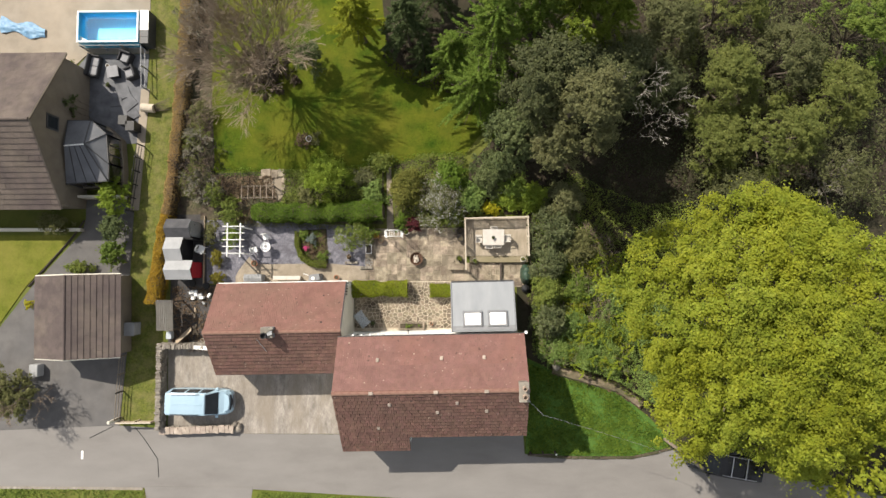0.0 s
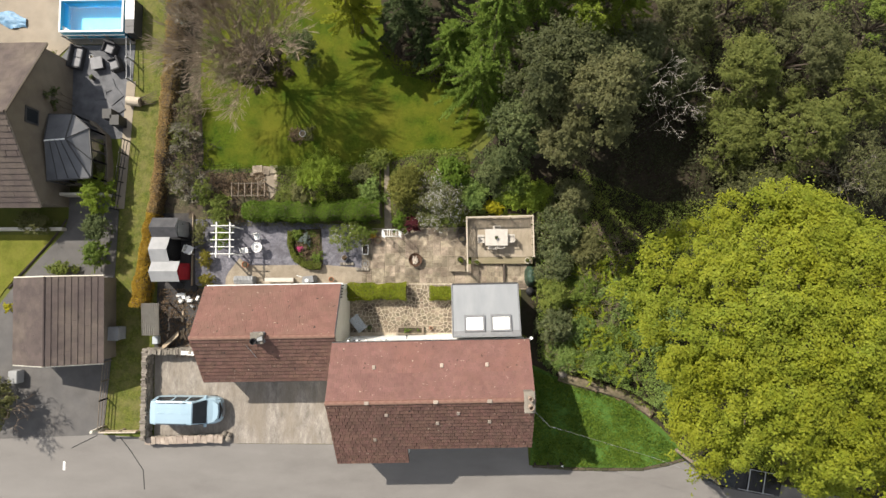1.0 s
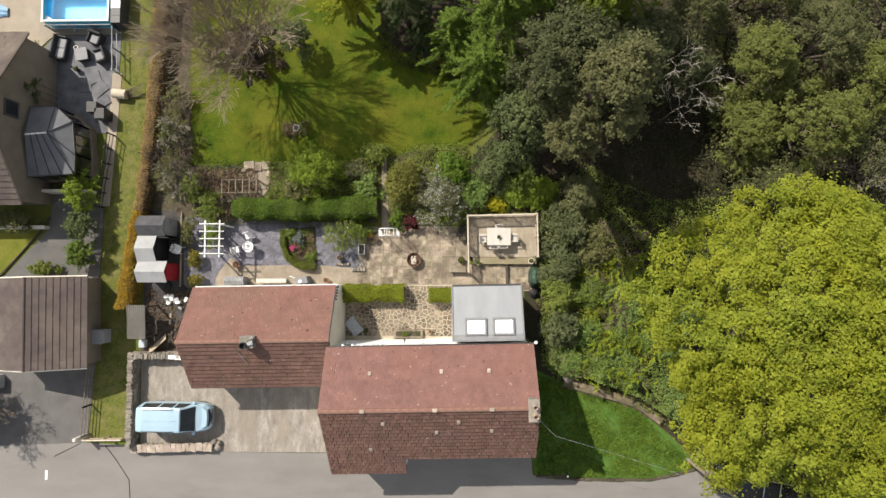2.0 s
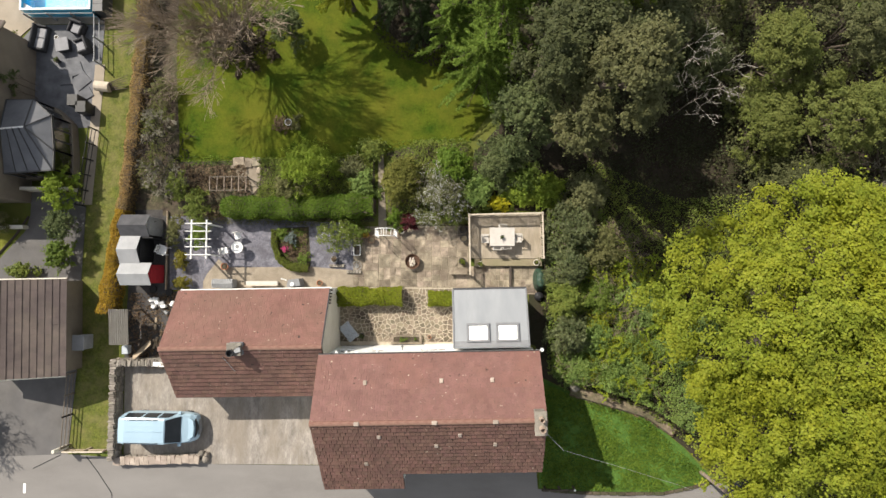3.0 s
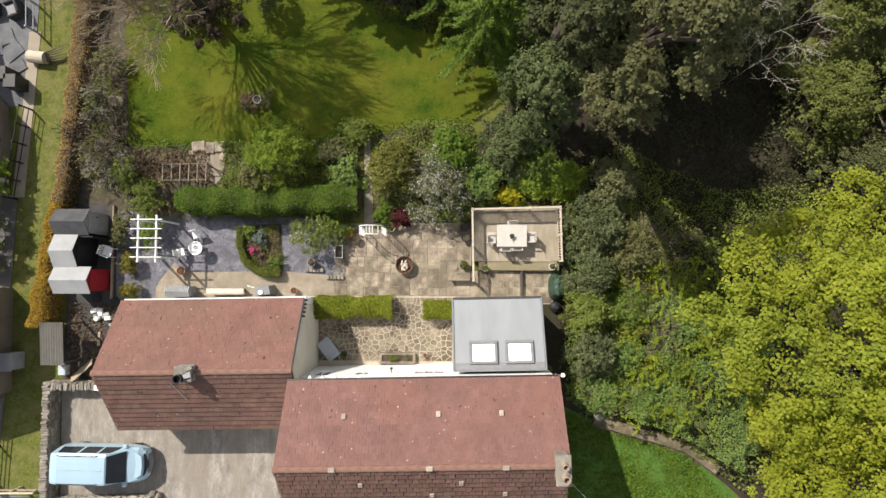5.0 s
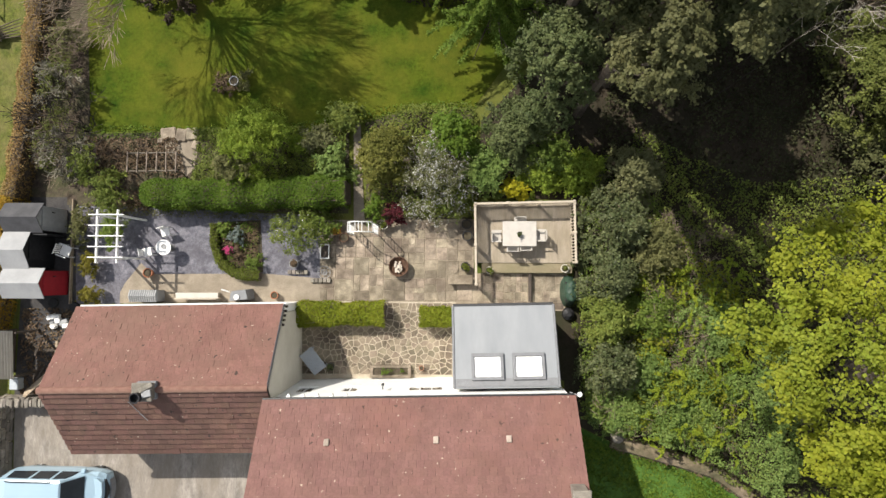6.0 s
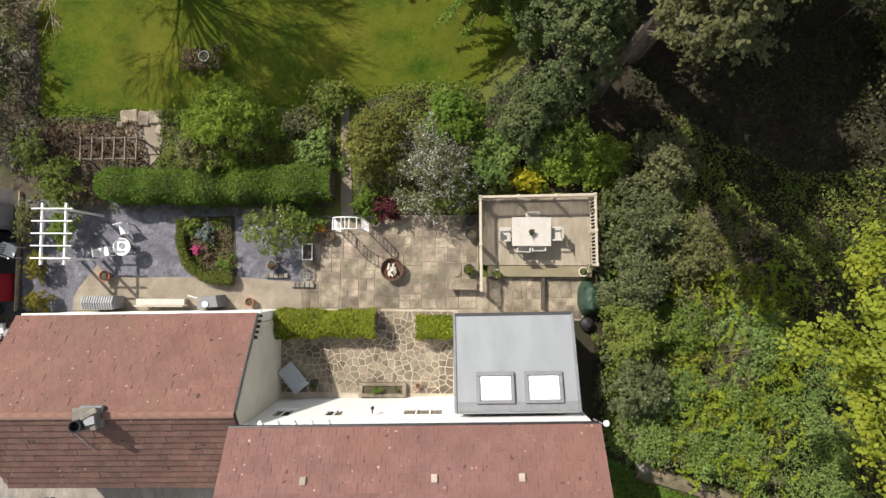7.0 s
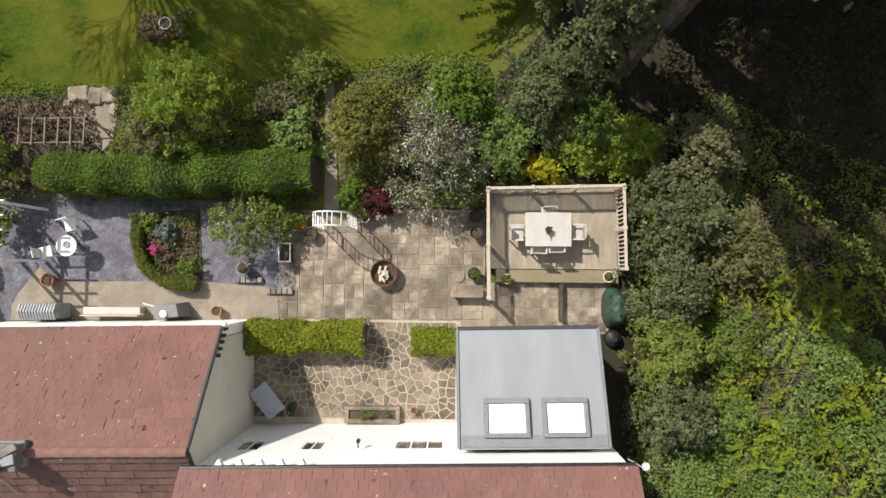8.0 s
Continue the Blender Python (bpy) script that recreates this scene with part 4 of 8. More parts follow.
FRONT = [(-0.6, 0.3, 2.9, 3.9), (3.4, 4.4, 2.9, 3.9), (0.6, 1.6, 0.9, 2.0)]
part("front_wall", holed_wall(bmesh.new(), HXE - 0.1, HX1 - 0.12, 0, ZS - 0.06, HS + 0.1, HS + 0.4, FRONT), M_RENDER, house)
part("porch_wall", boxed(HX0 + 0.1, HXE - 0.1, HS2 + 0.1, HS2 + 0.4, 0, ZS2 - 0.06), M_RENDER, house)
part("porch_side_wall", boxed(HXE - 0.4, HXE - 0.1, HS2 + 0.41, HS + 0.3, 0, ZS2 - 0.02), M_RENDER, house)


def gable(parent, x0, x1, yn, ys, zn, zs, yr, zr, material, name="gable_wall"):
    vs = [(x, y, z) for x in (x0, x1) for y, z in ((yn, 0), (yn, zn), (yr, zr), (ys, zs), (ys, 0))]
    poly_mesh(name, vs, [(0, 1, 2, 3, 4), (9, 8, 7, 6, 5)] + [(i, 5 + i, 5 + (i + 1) % 5, (i + 1) % 5) for i in range(5)], material, parent)


gable(house, HX0 + 0.1, HX0 + 0.4, HN - 0.37, HS2 + 0.41, ZN + 0.1, ZS2 + 0.2, 0, ZR - 0.12, M_RENDER)
gable(house, HX1 - 0.42, HX1 - 0.12, HN - 0.37, HS + 0.41, ZN + 0.1, ZS + 0.2, 0, ZR - 0.12, M_RENDER)
for xa, xb, za, zb in REAR:
    window(house, xa, xb, za, zb, HN - 0.06, 1, 3 if xb - xa > 1 else 2)
roof_n = slab(house, "roof", [(HX0, HN, ZN), (HX0, 0, ZR), (HX1, 0, ZR), (HX1, HN, ZN)], 0.12, M_DARKWOOD, "north roof slope under red-brown tiles")
roof_s = slab(house, "roof", [(HX0, 0, ZR), (HX0, HS2, ZS2), (HXE, HS2, ZS2), (HXE, HS, ZS), (HX1, HS, ZS), (HX1, 0, ZR)], 0.12, M_DARKWOOD, "south roof slope with a deeper porch end")
ridge_run(house, (HX0, 0, ZR + 0.0), (HX1, 0, ZR + 0.0), 0.13, 25, M_RIDGE)
gutter(house, (HX0, HN + 0.05, ZN - 0.06), (HX1, HN + 0.05, ZN - 0.06))
gutter(house, (HXE, HS - 0.05, ZS - 0.06), (HX1, HS - 0.05, ZS - 0.06))
gutter(house, (HX0, HS2 - 0.05, ZS2 - 0.06), (HXE, HS2 - 0.05, ZS2 - 0.06))


def on_slope(y):
    return ZR + (ZN - ZR) * y / HN if y > 0 else ZR + (ZS - ZR) * y / HS


for vx, vy in ((-3.05, 1.65), (0.62, 1.68), (3.05, 1.68), (-2.35, -0.75), (1.45, -0.72), (0.32, -1.32), (3.1, -1.28), (-3.15, -2.35)):
    ang = math.atan2(ZN - ZR, HN) if vy > 0 else math.atan2(ZR - ZS, -HS)
    mm = Matrix.Translation((vx, vy, on_slope(vy) + 0.05)) @ Matrix.Rotation(ang, 4, "X")
    part("vent_tile", boxed(-0.09, 0.09, -0.12, 0.12, 0, 0.06, m=mm, bevel=0.02), M_COPING, house, "pale cream vent tile")
for vx in (-3.3, 0.3, 3.1):
    part("ridge_vent", boxed(vx - 0.13, vx + 0.13, -0.10, 0.08, ZR + 0.04, ZR + 0.15, bevel=0.03), M_COPING, house, "pale ridge vent")


def chimney(parent, x, y, zb, zt, w, d, pots, material, cap):
    c = part("chimney", boxed(x - w / 2, x + w / 2, y - d / 2, y + d / 2, zb, zt, bevel=0.015), material, parent)
    part("corbel", boxed(x - w / 2 - 0.05, x + w / 2 + 0.05, y - d / 2 - 0.05, y + d / 2 + 0.05, zt + 0.002, zt + 0.10, bevel=0.02), cap, c)
    for px, py, pr in pots:
        part("pot", lathe(bmesh.new(), x + px, y + py, [(pr * 1.1, zt + 0.10), (pr, zt + 0.18), (pr * 0.9, zt + 0.42), (pr * 1.05, zt + 0.46), (pr * 0.8, zt + 0.46), (pr * 0.75, zt + 0.2)], 14), M_POT, c)
    return c


chimney(house, HX1 - 0.36, -0.02, ZR - 0.9, 7.1, 0.46, 1.0, ((0.04, -0.22, 0.13), (0.02, 0.22, 0.11)), M_STONE, M_STONE)
for k in range(5):
    bx = -4.65 + k * 0.51
    part("eave_bracket", prism(bmesh.new(), [(bx - 0.15, HN - 0.062), (bx + 0.15, HN - 0.062), (bx + 0.03, HN + 0.18), (bx - 0.03, HN + 0.18)], ZN - 0.34, ZN - 0.22, 0.01), M_RENDER, house, "white bracket under the eave")
aer = part("aerial_mast", tube(bmesh.new(), [(HX1 - 0.1, HN + 0.05, ZN - 0.5), (HX1 + 0.02, HN + 0.1, ZN + 0.35)], 0.02, 6), M_GALV, house)
part("dish", lathe(bmesh.new(), HX1 + 0.06, HN + 0.14, [(0.02, ZN + 0.30), (0.085, ZN + 0.34), (0.09, ZN + 0.36), (0.02, ZN + 0.32)], 16), M_WHITE, aer, "small white round dish")
part("wire_bracket", tube(bmesh.new(), [(HX1 - 0.1, -0.55, 6.6), (HX1 + 0.75, -1.45, 6.5)], 0.010, 5), M_GALV, house)

# lean-to extension with two roof lights
EX0, EX1, EN, ES = 1.24, 5.13, 5.98, 3.0
ZEN, ZES = 2.55, 3.55
part("extension_wall", holed_wall(bmesh.new(), EX0 + 0.1, EX1 - 0.1, 0, ZEN - 0.14, EN - 0.58, EN - 0.30, [(EX0 + 0.8, EX0 + 2.8, 0.05, 2.1)]), M_RENDER, house)
part("extension_wall", boxed(EX0 + 0.06, EX0 + 0.34, ES - 0.05, EN - 0.59, 0, ZEN - 0.12), M_RENDER, house)
part("extension_wall", boxed(EX1 - 0.34, EX1 - 0.06, ES - 0.05, EN - 0.59, 0, ZEN - 0.12), M_RENDER, house)
for xc in (EX0 + 0.2, EX1 - 0.2):
    poly_mesh("extension_cheek", [(xc - 0.12, ES - 0.04, ZEN - 0.12), (xc + 0.12, ES - 0.04, ZEN - 0.12), (xc + 0.12, EN - 0.6, ZEN - 0.12), (xc - 0.12, EN - 0.6, ZEN - 0.12), (xc - 0.12, ES - 0.04, ZES - 0.14), (xc + 0.12, ES - 0.04, ZES - 0.14)],
              [(3, 2, 1, 0), (0, 1, 5, 4), (4, 5, 2, 3), (0, 4, 3), (1, 2, 5)], M_RENDER, house)
window(house, EX0 + 0.8, EX0 + 2.8, 0.05, 2.1, EN - 0.30, 1, 3, M_DARKFRAME, False)
ext_roof = slab(house, "extension_roof", [(EX0, EN, ZEN), (EX0, ES - 0.02, ZES), (EX1, ES - 0.02, ZES), (EX1, EN, ZEN)], 0.12, M_LEAD, "plain grey lean-to roof")
EA = math.atan2(ZEN - ZES, EN - ES)
part("roof_kerb", tube(bmesh.new(), [(EX0, EN + 0.02, ZEN - 0.02), (EX1, EN + 0.02, ZEN - 0.02)], 0.06, 6), M_DARKFRAME, house)
for xk in (EX0, EX1):
    part("verge_trim", tube(bmesh.new(), [(xk, EN, ZEN + 0.0), (xk, ES, ZES + 0.0)], 0.05, 6), M_GREYFRAME, house)
part("roof_flashing", boxed(-(EX1 - EX0) / 2 + 0.05, (EX1 - EX0) / 2 - 0.05, -0.15, 0.15, 0.004, 0.03, m=Matrix.Translation(((EX0 + EX1) / 2, ES + 0.17, ZES - 0.05)) @ Matrix.Rotation(EA, 4, "X")), M_GREYFRAME, house)
for xc in (2.50, 4.03):
    yc = 3.72
    mm = Matrix.Translation((xc, yc, ZEN + (ZES - ZEN) * (EN - yc) / (EN - ES))) @ Matrix.Rotation(EA, 4, "X")
    s = part("skylight", boxed(-0.56, 0.56, -0.40, 0.40, 0.0, 0.05, m=mm), M_GREYFRAME, house, "roof light with grey flashing")
    bm = bmesh.new()
    for q in ((-0.60, 0.60, 0.36, 0.50), (-0.60, 0.60, -0.50, -0.38), (-0.60, -0.48, -0.379, 0.359), (0.48, 0.60, -0.379, 0.359)):
        box(bm, *q, 0.01, 0.13, m=mm, bevel=0.012)
    part("frame", bm, M_GREYFRAME, s)
    # Added white panel carries the sky's reflection in its colour.
    part("blind", boxed(-0.475, 0.475, -0.375, 0.355, 0.055, 0.065, m=mm), M_SKYPANEL, s, "white panel in place of the sky reflected in the glass")
    g = part("pane", boxed(-0.475, 0.475, -0.375, 0.355, 0.085, 0.095, m=mm), M_GLASS, s)
    g.visible_shadow = False

# ---------------------------------------------------------------- annex
AX0, AX1, AN, AS = -4.12, 4.12, 2.85, -2.72
ZAN, ZAR, ZAS = 2.62, 4.70, 2.75
annex = thing("annex", "cream rendered single-storey annex with a red-brown tiled roof", "house", pose(-11.05, -3.20, 0, 0, 0, 1.1))
part("rear_wall", boxed(AX0 + 0.12, AX1 - 0.02, AN - 0.30, AN + 0.02, 0, ZAN - 0.10), M_RENDER, annex, "white north wall")
part("front_wall", holed_wall(bmesh.new(), AX0 + 0.12, AX1 - 0.02, 0, ZAS - 0.1, AS + 0.12, AS + 0.42, [(-2.6, -0.2, 0.05, 2.15)]), M_CREAM, annex)
part("garage_door", boxed(-2.6, -0.2, AS + 0.22, AS + 0.28, 0.05, 2.15), M_DARKWOOD, annex)
gable(annex, AX0 + 0.12, AX0 + 0.42, AN - 0.31, AS + 0.43, ZAN + 0.1, ZAS + 0.1, 0, ZAR - 0.12, M_CREAM)
gable(annex, AX1 - 0.30, AX1 + 0.02, AN - 0.31, AS + 0.43, ZAN + 0.1, ZAS + 0.1, 0, ZAR - 0.12, M_CREAM)
slab(annex, "roof", [(AX0, AN, ZAN), (AX0, 0, ZAR), (AX1, 0, ZAR), (AX1, AN, ZAN)], 0.10, M_DARKWOOD)
slab(annex, "roof", [(AX0, 0, ZAR), (AX0, AS, ZAS), (AX1, AS, ZAS), (AX1, 0, ZAR)], 0.10, M_DARKWOOD)
ridge_run(annex, (AX0, 0, ZAR), (AX1, 0, ZAR), 0.13, 18, M_RIDGE)
part("wall_coping", boxed(AX0 + 0.1, AX1 + 0.06, AN + 0.021, AN + 0.10, ZAN - 0.22, ZAN - 0.10), M_WHITE, annex, "white fascia along the north eave")
gutter(annex, (AX0, AS - 0.05, ZAS - 0.08), (AX1, AS - 0.05, ZAS - 0.08))
for k in range(5):
    bm = bmesh.new()
    box(bm, AX1 + 0.022, AX1 + 0.10, AN - 0.12 - k * 0.17, AN - 0.03 - k * 0.17, ZAN - 0.20 + k * 0.12, ZAN - 0.06 + k * 0.12)
    part("verge_bracket", bm, M_DARKWOOD, annex)
bmv = bmesh.new()
tube(bmv, [(AX1, AN, ZAN + 0.02), (AX1, 0, ZAR + 0.02)], 0.04, 5)
part("verge_trim", bmv, M_DARKFRAME, annex)
part("chimney_slab", boxed(-0.24, 0.24, -0.08, 0.08, 0, 0.05, bevel=0.012, m=pose(0.02, 0.16, 5.14, 8, 10, 28)), M_STONE, annex, "loose stone capping slab on the chimney")
part("chimney_slab", boxed(-0.16, 0.16, -0.12, 0.12, 0, 0.06, bevel=0.012, m=pose(0.04, -0.06, 5.11, -6, 5, 12)), M_GALV, annex, "loose grey capping slab on the chimney")
part("flashing", boxed(-0.50, 0.20, -0.33, 0.30, ZAR - 0.1, ZAR + 0.08, bevel=0.03), M_GREYFRAME, annex, "grey lead chimney flashing")
chimney(annex, -0.15, -0.02, ZAR - 0.6, 5.0, 0.62, 0.55, (), M_STONE, M_STONE)
part("chimney_cowl", lathe(bmesh.new(), -0.28, -0.18, [(0.17, 5.1), (0.17, 5.3), (0.19, 5.32), (0.15, 5.32), (0.14, 5.12)], 16), M_BLACK, annex, "round black flue pipe")
part("roof_wire", tube(bmesh.new(), [(-0.95, -0.45, ZAR - 0.2), (-0.5, -1.25, ZAR - 0.72)], 0.015, 5), M_GALV, annex)

# ---------------------------------------------------------------- neighbours' garage
garage = thing("garage", "buff garage with a brown ribbed tiled roof", "garage", pose(-24.4, -2.45, 0, 0, 0, 1.4))
GX0, GX1, GY0, GY1, GXR = -2.62, 2.92, -2.66, 2.62, -0.05
part("wall", boxed(GX0 + 0.15, GX0 + 0.4, GY0 + 0.1, GY1 - 0.1, 0, 2.3), M_BUFF, garage)
part("wall", boxed(GX1 - 0.85, GX1 - 0.6, GY0 + 0.1, GY1 - 0.1, 0, 2.3), M_BUFF, garage)
part("wall", boxed(GX0 + 0.41, GX1 - 0.86, GY1 - 0.35, GY1 - 0.1, 0, 2.5), M_BUFF, garage)
part("wall", holed_wall(bmesh.new(), GX0 + 0.41, GX1 - 0.86, 0, 2.5, GY0 + 0.1, GY0 + 0.35, [(-1.3, 1.4, 0.03, 2.1)]), M_BUFF, garage)
part("garage_door", boxed(-1.3, 1.4, GY0 + 0.2, GY0 + 0.26, 0.04, 2.1), M_WHITE, garage)
slab(garage, "roof", [(GX0, GY0, 2.35), (GXR, GY0, 3.35), (GXR, GY1, 3.35), (GX0, GY1, 2.35)], 0.1, M_TILE_B)
slab(garage, "roof", [(GXR, GY0, 3.35), (GX1, GY0, 2.35), (GX1, GY1, 2.35), (GXR, GY1, 3.35)], 0.1, M_TILE_B)
slope_tiles(garage, "roof_tile", (GX0, GY1, 2.35), (GX0, GY0, 2.35), (GXR - GX0, 0, 1.0), 0.36, 0.33, M_TILE_B, False, t=0.02)
slope_tiles(garage, "roof_tile", (GX1, GY0, 2.35), (GX1, GY1, 2.35), (GXR - GX1, 0, 1.0), 0.36, 0.33, M_TILE_B, False, t=0.05)
part("ridge", tube(bmesh.new(), [(GXR, GY0, 3.36), (GXR, GY1, 3.36)], 0.09, 8), M_TILE_B, garage)
for ye in (GY0, GY1):
    for xe in (GX0, GX1):
        part("bargeboard", tube(bmesh.new(), [(xe, ye, 2.33), (GXR, ye, 3.33)], 0.06, 4), M_CREAM, garage)

# ---------------------------------------------------------------- bungalow and conservatory
bung = thing("bungalow", "buff rendered bungalow with a brown tiled roof", "house", pose(-25.25, 9.35, 0, 0, 0, 0))
BN, BS, BW = 5.15, -4.95, -16.0
ZB, ZBR = 2.75, 5.9
gable(bung, -0.5, -0.15, BN - 0.3, BS + 0.3, ZB + 0.1, ZB + 0.1, 0, ZBR - 0.15, M_BUFF)
part("wall", boxed(BW, -0.51, BN - 0.6, BN - 0.3, 0, ZB), M_BUFF, bung)
part("wall", holed_wall(bmesh.new(), BW, -0.51, 0, ZB, BS + 0.3, BS + 0.6, [(-4.5, -2.5, 0.9, 2.1), (-9, -7, 0.9, 2.1)]), M_BUFF, bung)
slab(bung, "roof", [(BW, BN, ZB), (BW, 0, ZBR), (0, 0, ZBR), (0, BN, ZB)], 0.12, M_TILE_B)
slab(bung, "roof", [(BW, 0, ZBR), (BW, BS, ZB), (0, BS, ZB), (0, 0, ZBR)], 0.12, M_TILE_B)
slope_tiles(bung, "roof_tile", (0, BN, ZB), (-12, BN, ZB), (0, -BN, ZBR - ZB), 0.36, 0.33, M_TILE_B, False, t=0.018)
slope_tiles(bung, "roof_tile", (-12, BS, ZB), (0, BS, ZB), (0, -BS, ZBR - ZB), 0.36, 0.33, M_TILE_B, False, t=0.055)
part("ridge", tube(bmesh.new(), [(-12, 0, ZBR + 0.02), (0, 0, ZBR + 0.02)], 0.1, 8), M_TILE_B, bung)
for yy in (BN, BS):
    part("bargeboard", tube(bmesh.new(), [(0.02, yy, ZB), (0.02, 0, ZBR)], 0.05, 4), M_BUFF, bung)
gw = part("window", boxed(-0.16, -0.12, -0.05, 0.75, 3.2, 4.1), M_PANE, bung)
bm = bmesh.new()
for q in ((-0.1, 0.0, 3.1, 4.2), (0.75, 0.85, 3.1, 4.2)):
    box(bm, -0.15, -0.09, *q)
for q in ((0.001, 0.749, 3.1, 3.2), (0.001, 0.749, 4.1, 4.2)):
    box(bm, -0.15, -0.09, *q)
part("frame", bm, M_DARKFRAME, gw)
for k, (vy, vz) in enumerate(((2.0, 2.9), (2.4, 2.2), (1.6, 2.2))):
    tree("climber", "dark climber against the bungalow gable", "plant", -25.25, 9.35 + vy, 0.25, 0.3, vz - 0.5, vz, L_DARK, 180, 0.12, 4, 0.18, 900 + k, 0.02)

cons = thing("conservatory", "dark-framed conservatory with a pale polycarbonate roof", "conservatory", pose(-25.35, 7.9, 0))
COUT = [(0.0, 2.3), (1.5, 2.3), (2.5, 1.4), (2.7, -0.5), (2.7, -1.6), (0.0, -1.8)]
PEAK = [(0.3, 0.5, 3.0), (1.6, 0.6, 3.0)]
bm = bmesh.new()
for (x0, y0), (x1, y1) in zip(COUT, COUT[1:]):
    d = Vector((x1 - x0, y1 - y0, 0))
    mm = Matrix.Translation((x0, y0, 0)) @ Matrix.Rotation(math.atan2(d.y, d.x), 4, "Z")
    box(bm, 0, d.length, -0.1, 0.1, 0, 0.6, m=mm)
part("dwarf_wall", bm, M_BUFF, cons)
for (x0, y0), (x1, y1) in zip(COUT, COUT[1:]):
    d = Vector((x1 - x0, y1 - y0, 0))
    n = max(1, round(d.length / 0.75))
    for k in range(n + 1):
        q = Vector((x0, y0, 0)) + d * k / n
        part("mullion", boxed(q.x - 0.04, q.x + 0.04, q.y - 0.04, q.y + 0.04, 0.6, 2.1), M_DARKFRAME, cons)
    mm = Matrix.Translation((x0, y0, 0)) @ Matrix.Rotation(math.atan2(d.y, d.x), 4, "Z")
    part("eave_beam", boxed(-0.05, d.length + 0.05, -0.06, 0.06, 2.1, 2.24, m=mm), M_DARKFRAME, cons)
    part("glazing", boxed(0.04, d.length - 0.04, -0.01, 0.01, 0.6, 2.1, m=mm), M_GLASS, cons).visible_shadow = False
faces_c = [((COUT[0]), (COUT[1]), 0, 1), ((COUT[1]), (COUT[2]), 1, 1), ((COUT[2]), (COUT[3]), 1, 1), ((COUT[3]), (COUT[4]), 1, 1), ((COUT[4]), (COUT[5]), 1, 0)]
for p, q, i, j in faces_c:
    pts = [(*p, 2.25), (*q, 2.25), PEAK[i if i == j else j], PEAK[i]] if i != j else [(*p, 2.25), (*q, 2.25), PEAK[i]]
    slab(cons, "roof_panel", pts[::-1], 0.03, M_POLY)
    tube_b = tube(bmesh.new(), [(*p, 2.28), (PEAK[i][0], PEAK[i][1], 3.03)], 0.035, 5)
    part("glazing_bar", tube_b, M_DARKFRAME, cons)
for k in (0.25, 0.5, 0.75):
    part("glazing_bar", tube(bmesh.new(), [(COUT[5][0] + (COUT[4][0] - COUT[5][0]) * k, COUT[5][1] + (COUT[4][1] - COUT[5][1]) * k, 2.28), (PEAK[0][0] + (PEAK[1][0] - PEAK[0][0]) * k, PEAK[0][1] + 0.1 * k, 3.03)], 0.025, 5), M_DARKFRAME, cons)
part("ridge_bar", tube(bmesh.new(), [PEAK[0], PEAK[1]], 0.05, 6), M_WHITE, cons)


# ---------------------------------------------------------------- trees and hedges
def big_tree(label, x, y, edge, z0, z1, lobes, leaves, seed, size=0.125):
    """A broad domed tree: close-set lobes of leaf tufts with dark clefts between them."""
    rng = np.random.default_rng(seed)
    t = thing("lime_tree", label, "tree", pose(x, y, 0))
    blobs = []
    for i in range(lobes):
        q = math.sqrt((i + 0.5) / lobes)
        a = (i * 2.399963) % math.tau
        rb = rng.uniform(0.75, 1.45)
        r = max(0.0, edge(a) * q * (1 + rng.uniform(-0.05, 0.05)) - 0.12 * rb * q)
        z = z0 + (z1 - z0) * math.sqrt(max(0, 1 - 0.93 * q * q)) + rng.uniform(-0.6, 0.4) + 0.75 * math.sin(1.1 * r * math.cos(a) + 0.6) * math.cos(1.2 * r * math.sin(a))
        blobs.append((r * math.cos(a), r * math.sin(a), z - rb, rb))
    part("trunk", tube(bmesh.new(), [(0, 0, -0.05), (0.1, 0.05, 1.6), (0, 0.1, 3.4)], 0.55, 9, 0.42), M_BARK, t)
    for bl in blobs[::9]:
        tip = Vector(bl[:3])
        part("limb", tube(bmesh.new(), [(0, 0.1, 3.1), tip * 0.45 + Vector((0, 0, 3.0)), tip], 0.22, 6, 0.05), M_BARK, t)
    p, n = blob_leaves(rng, blobs, leaves, 0.7, low=0.0, loose=0.42, sprigs=0.03, sub=0.30, fill=0.05, dens=1.6)
    leaf_cloud("crown", p, n, size, L_LIME, t, rng, aspect=0.7)


def lime_edge(a):
    """How far the great tree's crown reaches towards the angle a."""
    notch = 1.9 * math.exp(-((a - 4.42) / 0.28) ** 2)
    return (7.5 - 0.5 * math.cos(a - math.pi) - notch) * (1 + 0.05 * math.sin(3 * a + 1) + 0.05 * math.sin(5 * a) - 0.03 * math.exp(-((a - 3.35) / 0.25) ** 2) + 0.10 * math.exp(-((a - 2.8) / 0.4) ** 2))


big_tree("large broad tree in bright lime-green spring leaf", 16.2, -3.0, lime_edge, 6.0, 13.0, 125, 210000, 5)
big_tree("broad tree in bright lime-green spring leaf by the lane", 25.8, -9.5, lambda a: 6.2 + 0.4 * math.sin(3 * a), 5.0, 11.5, 60, 26000, 6, 0.24)

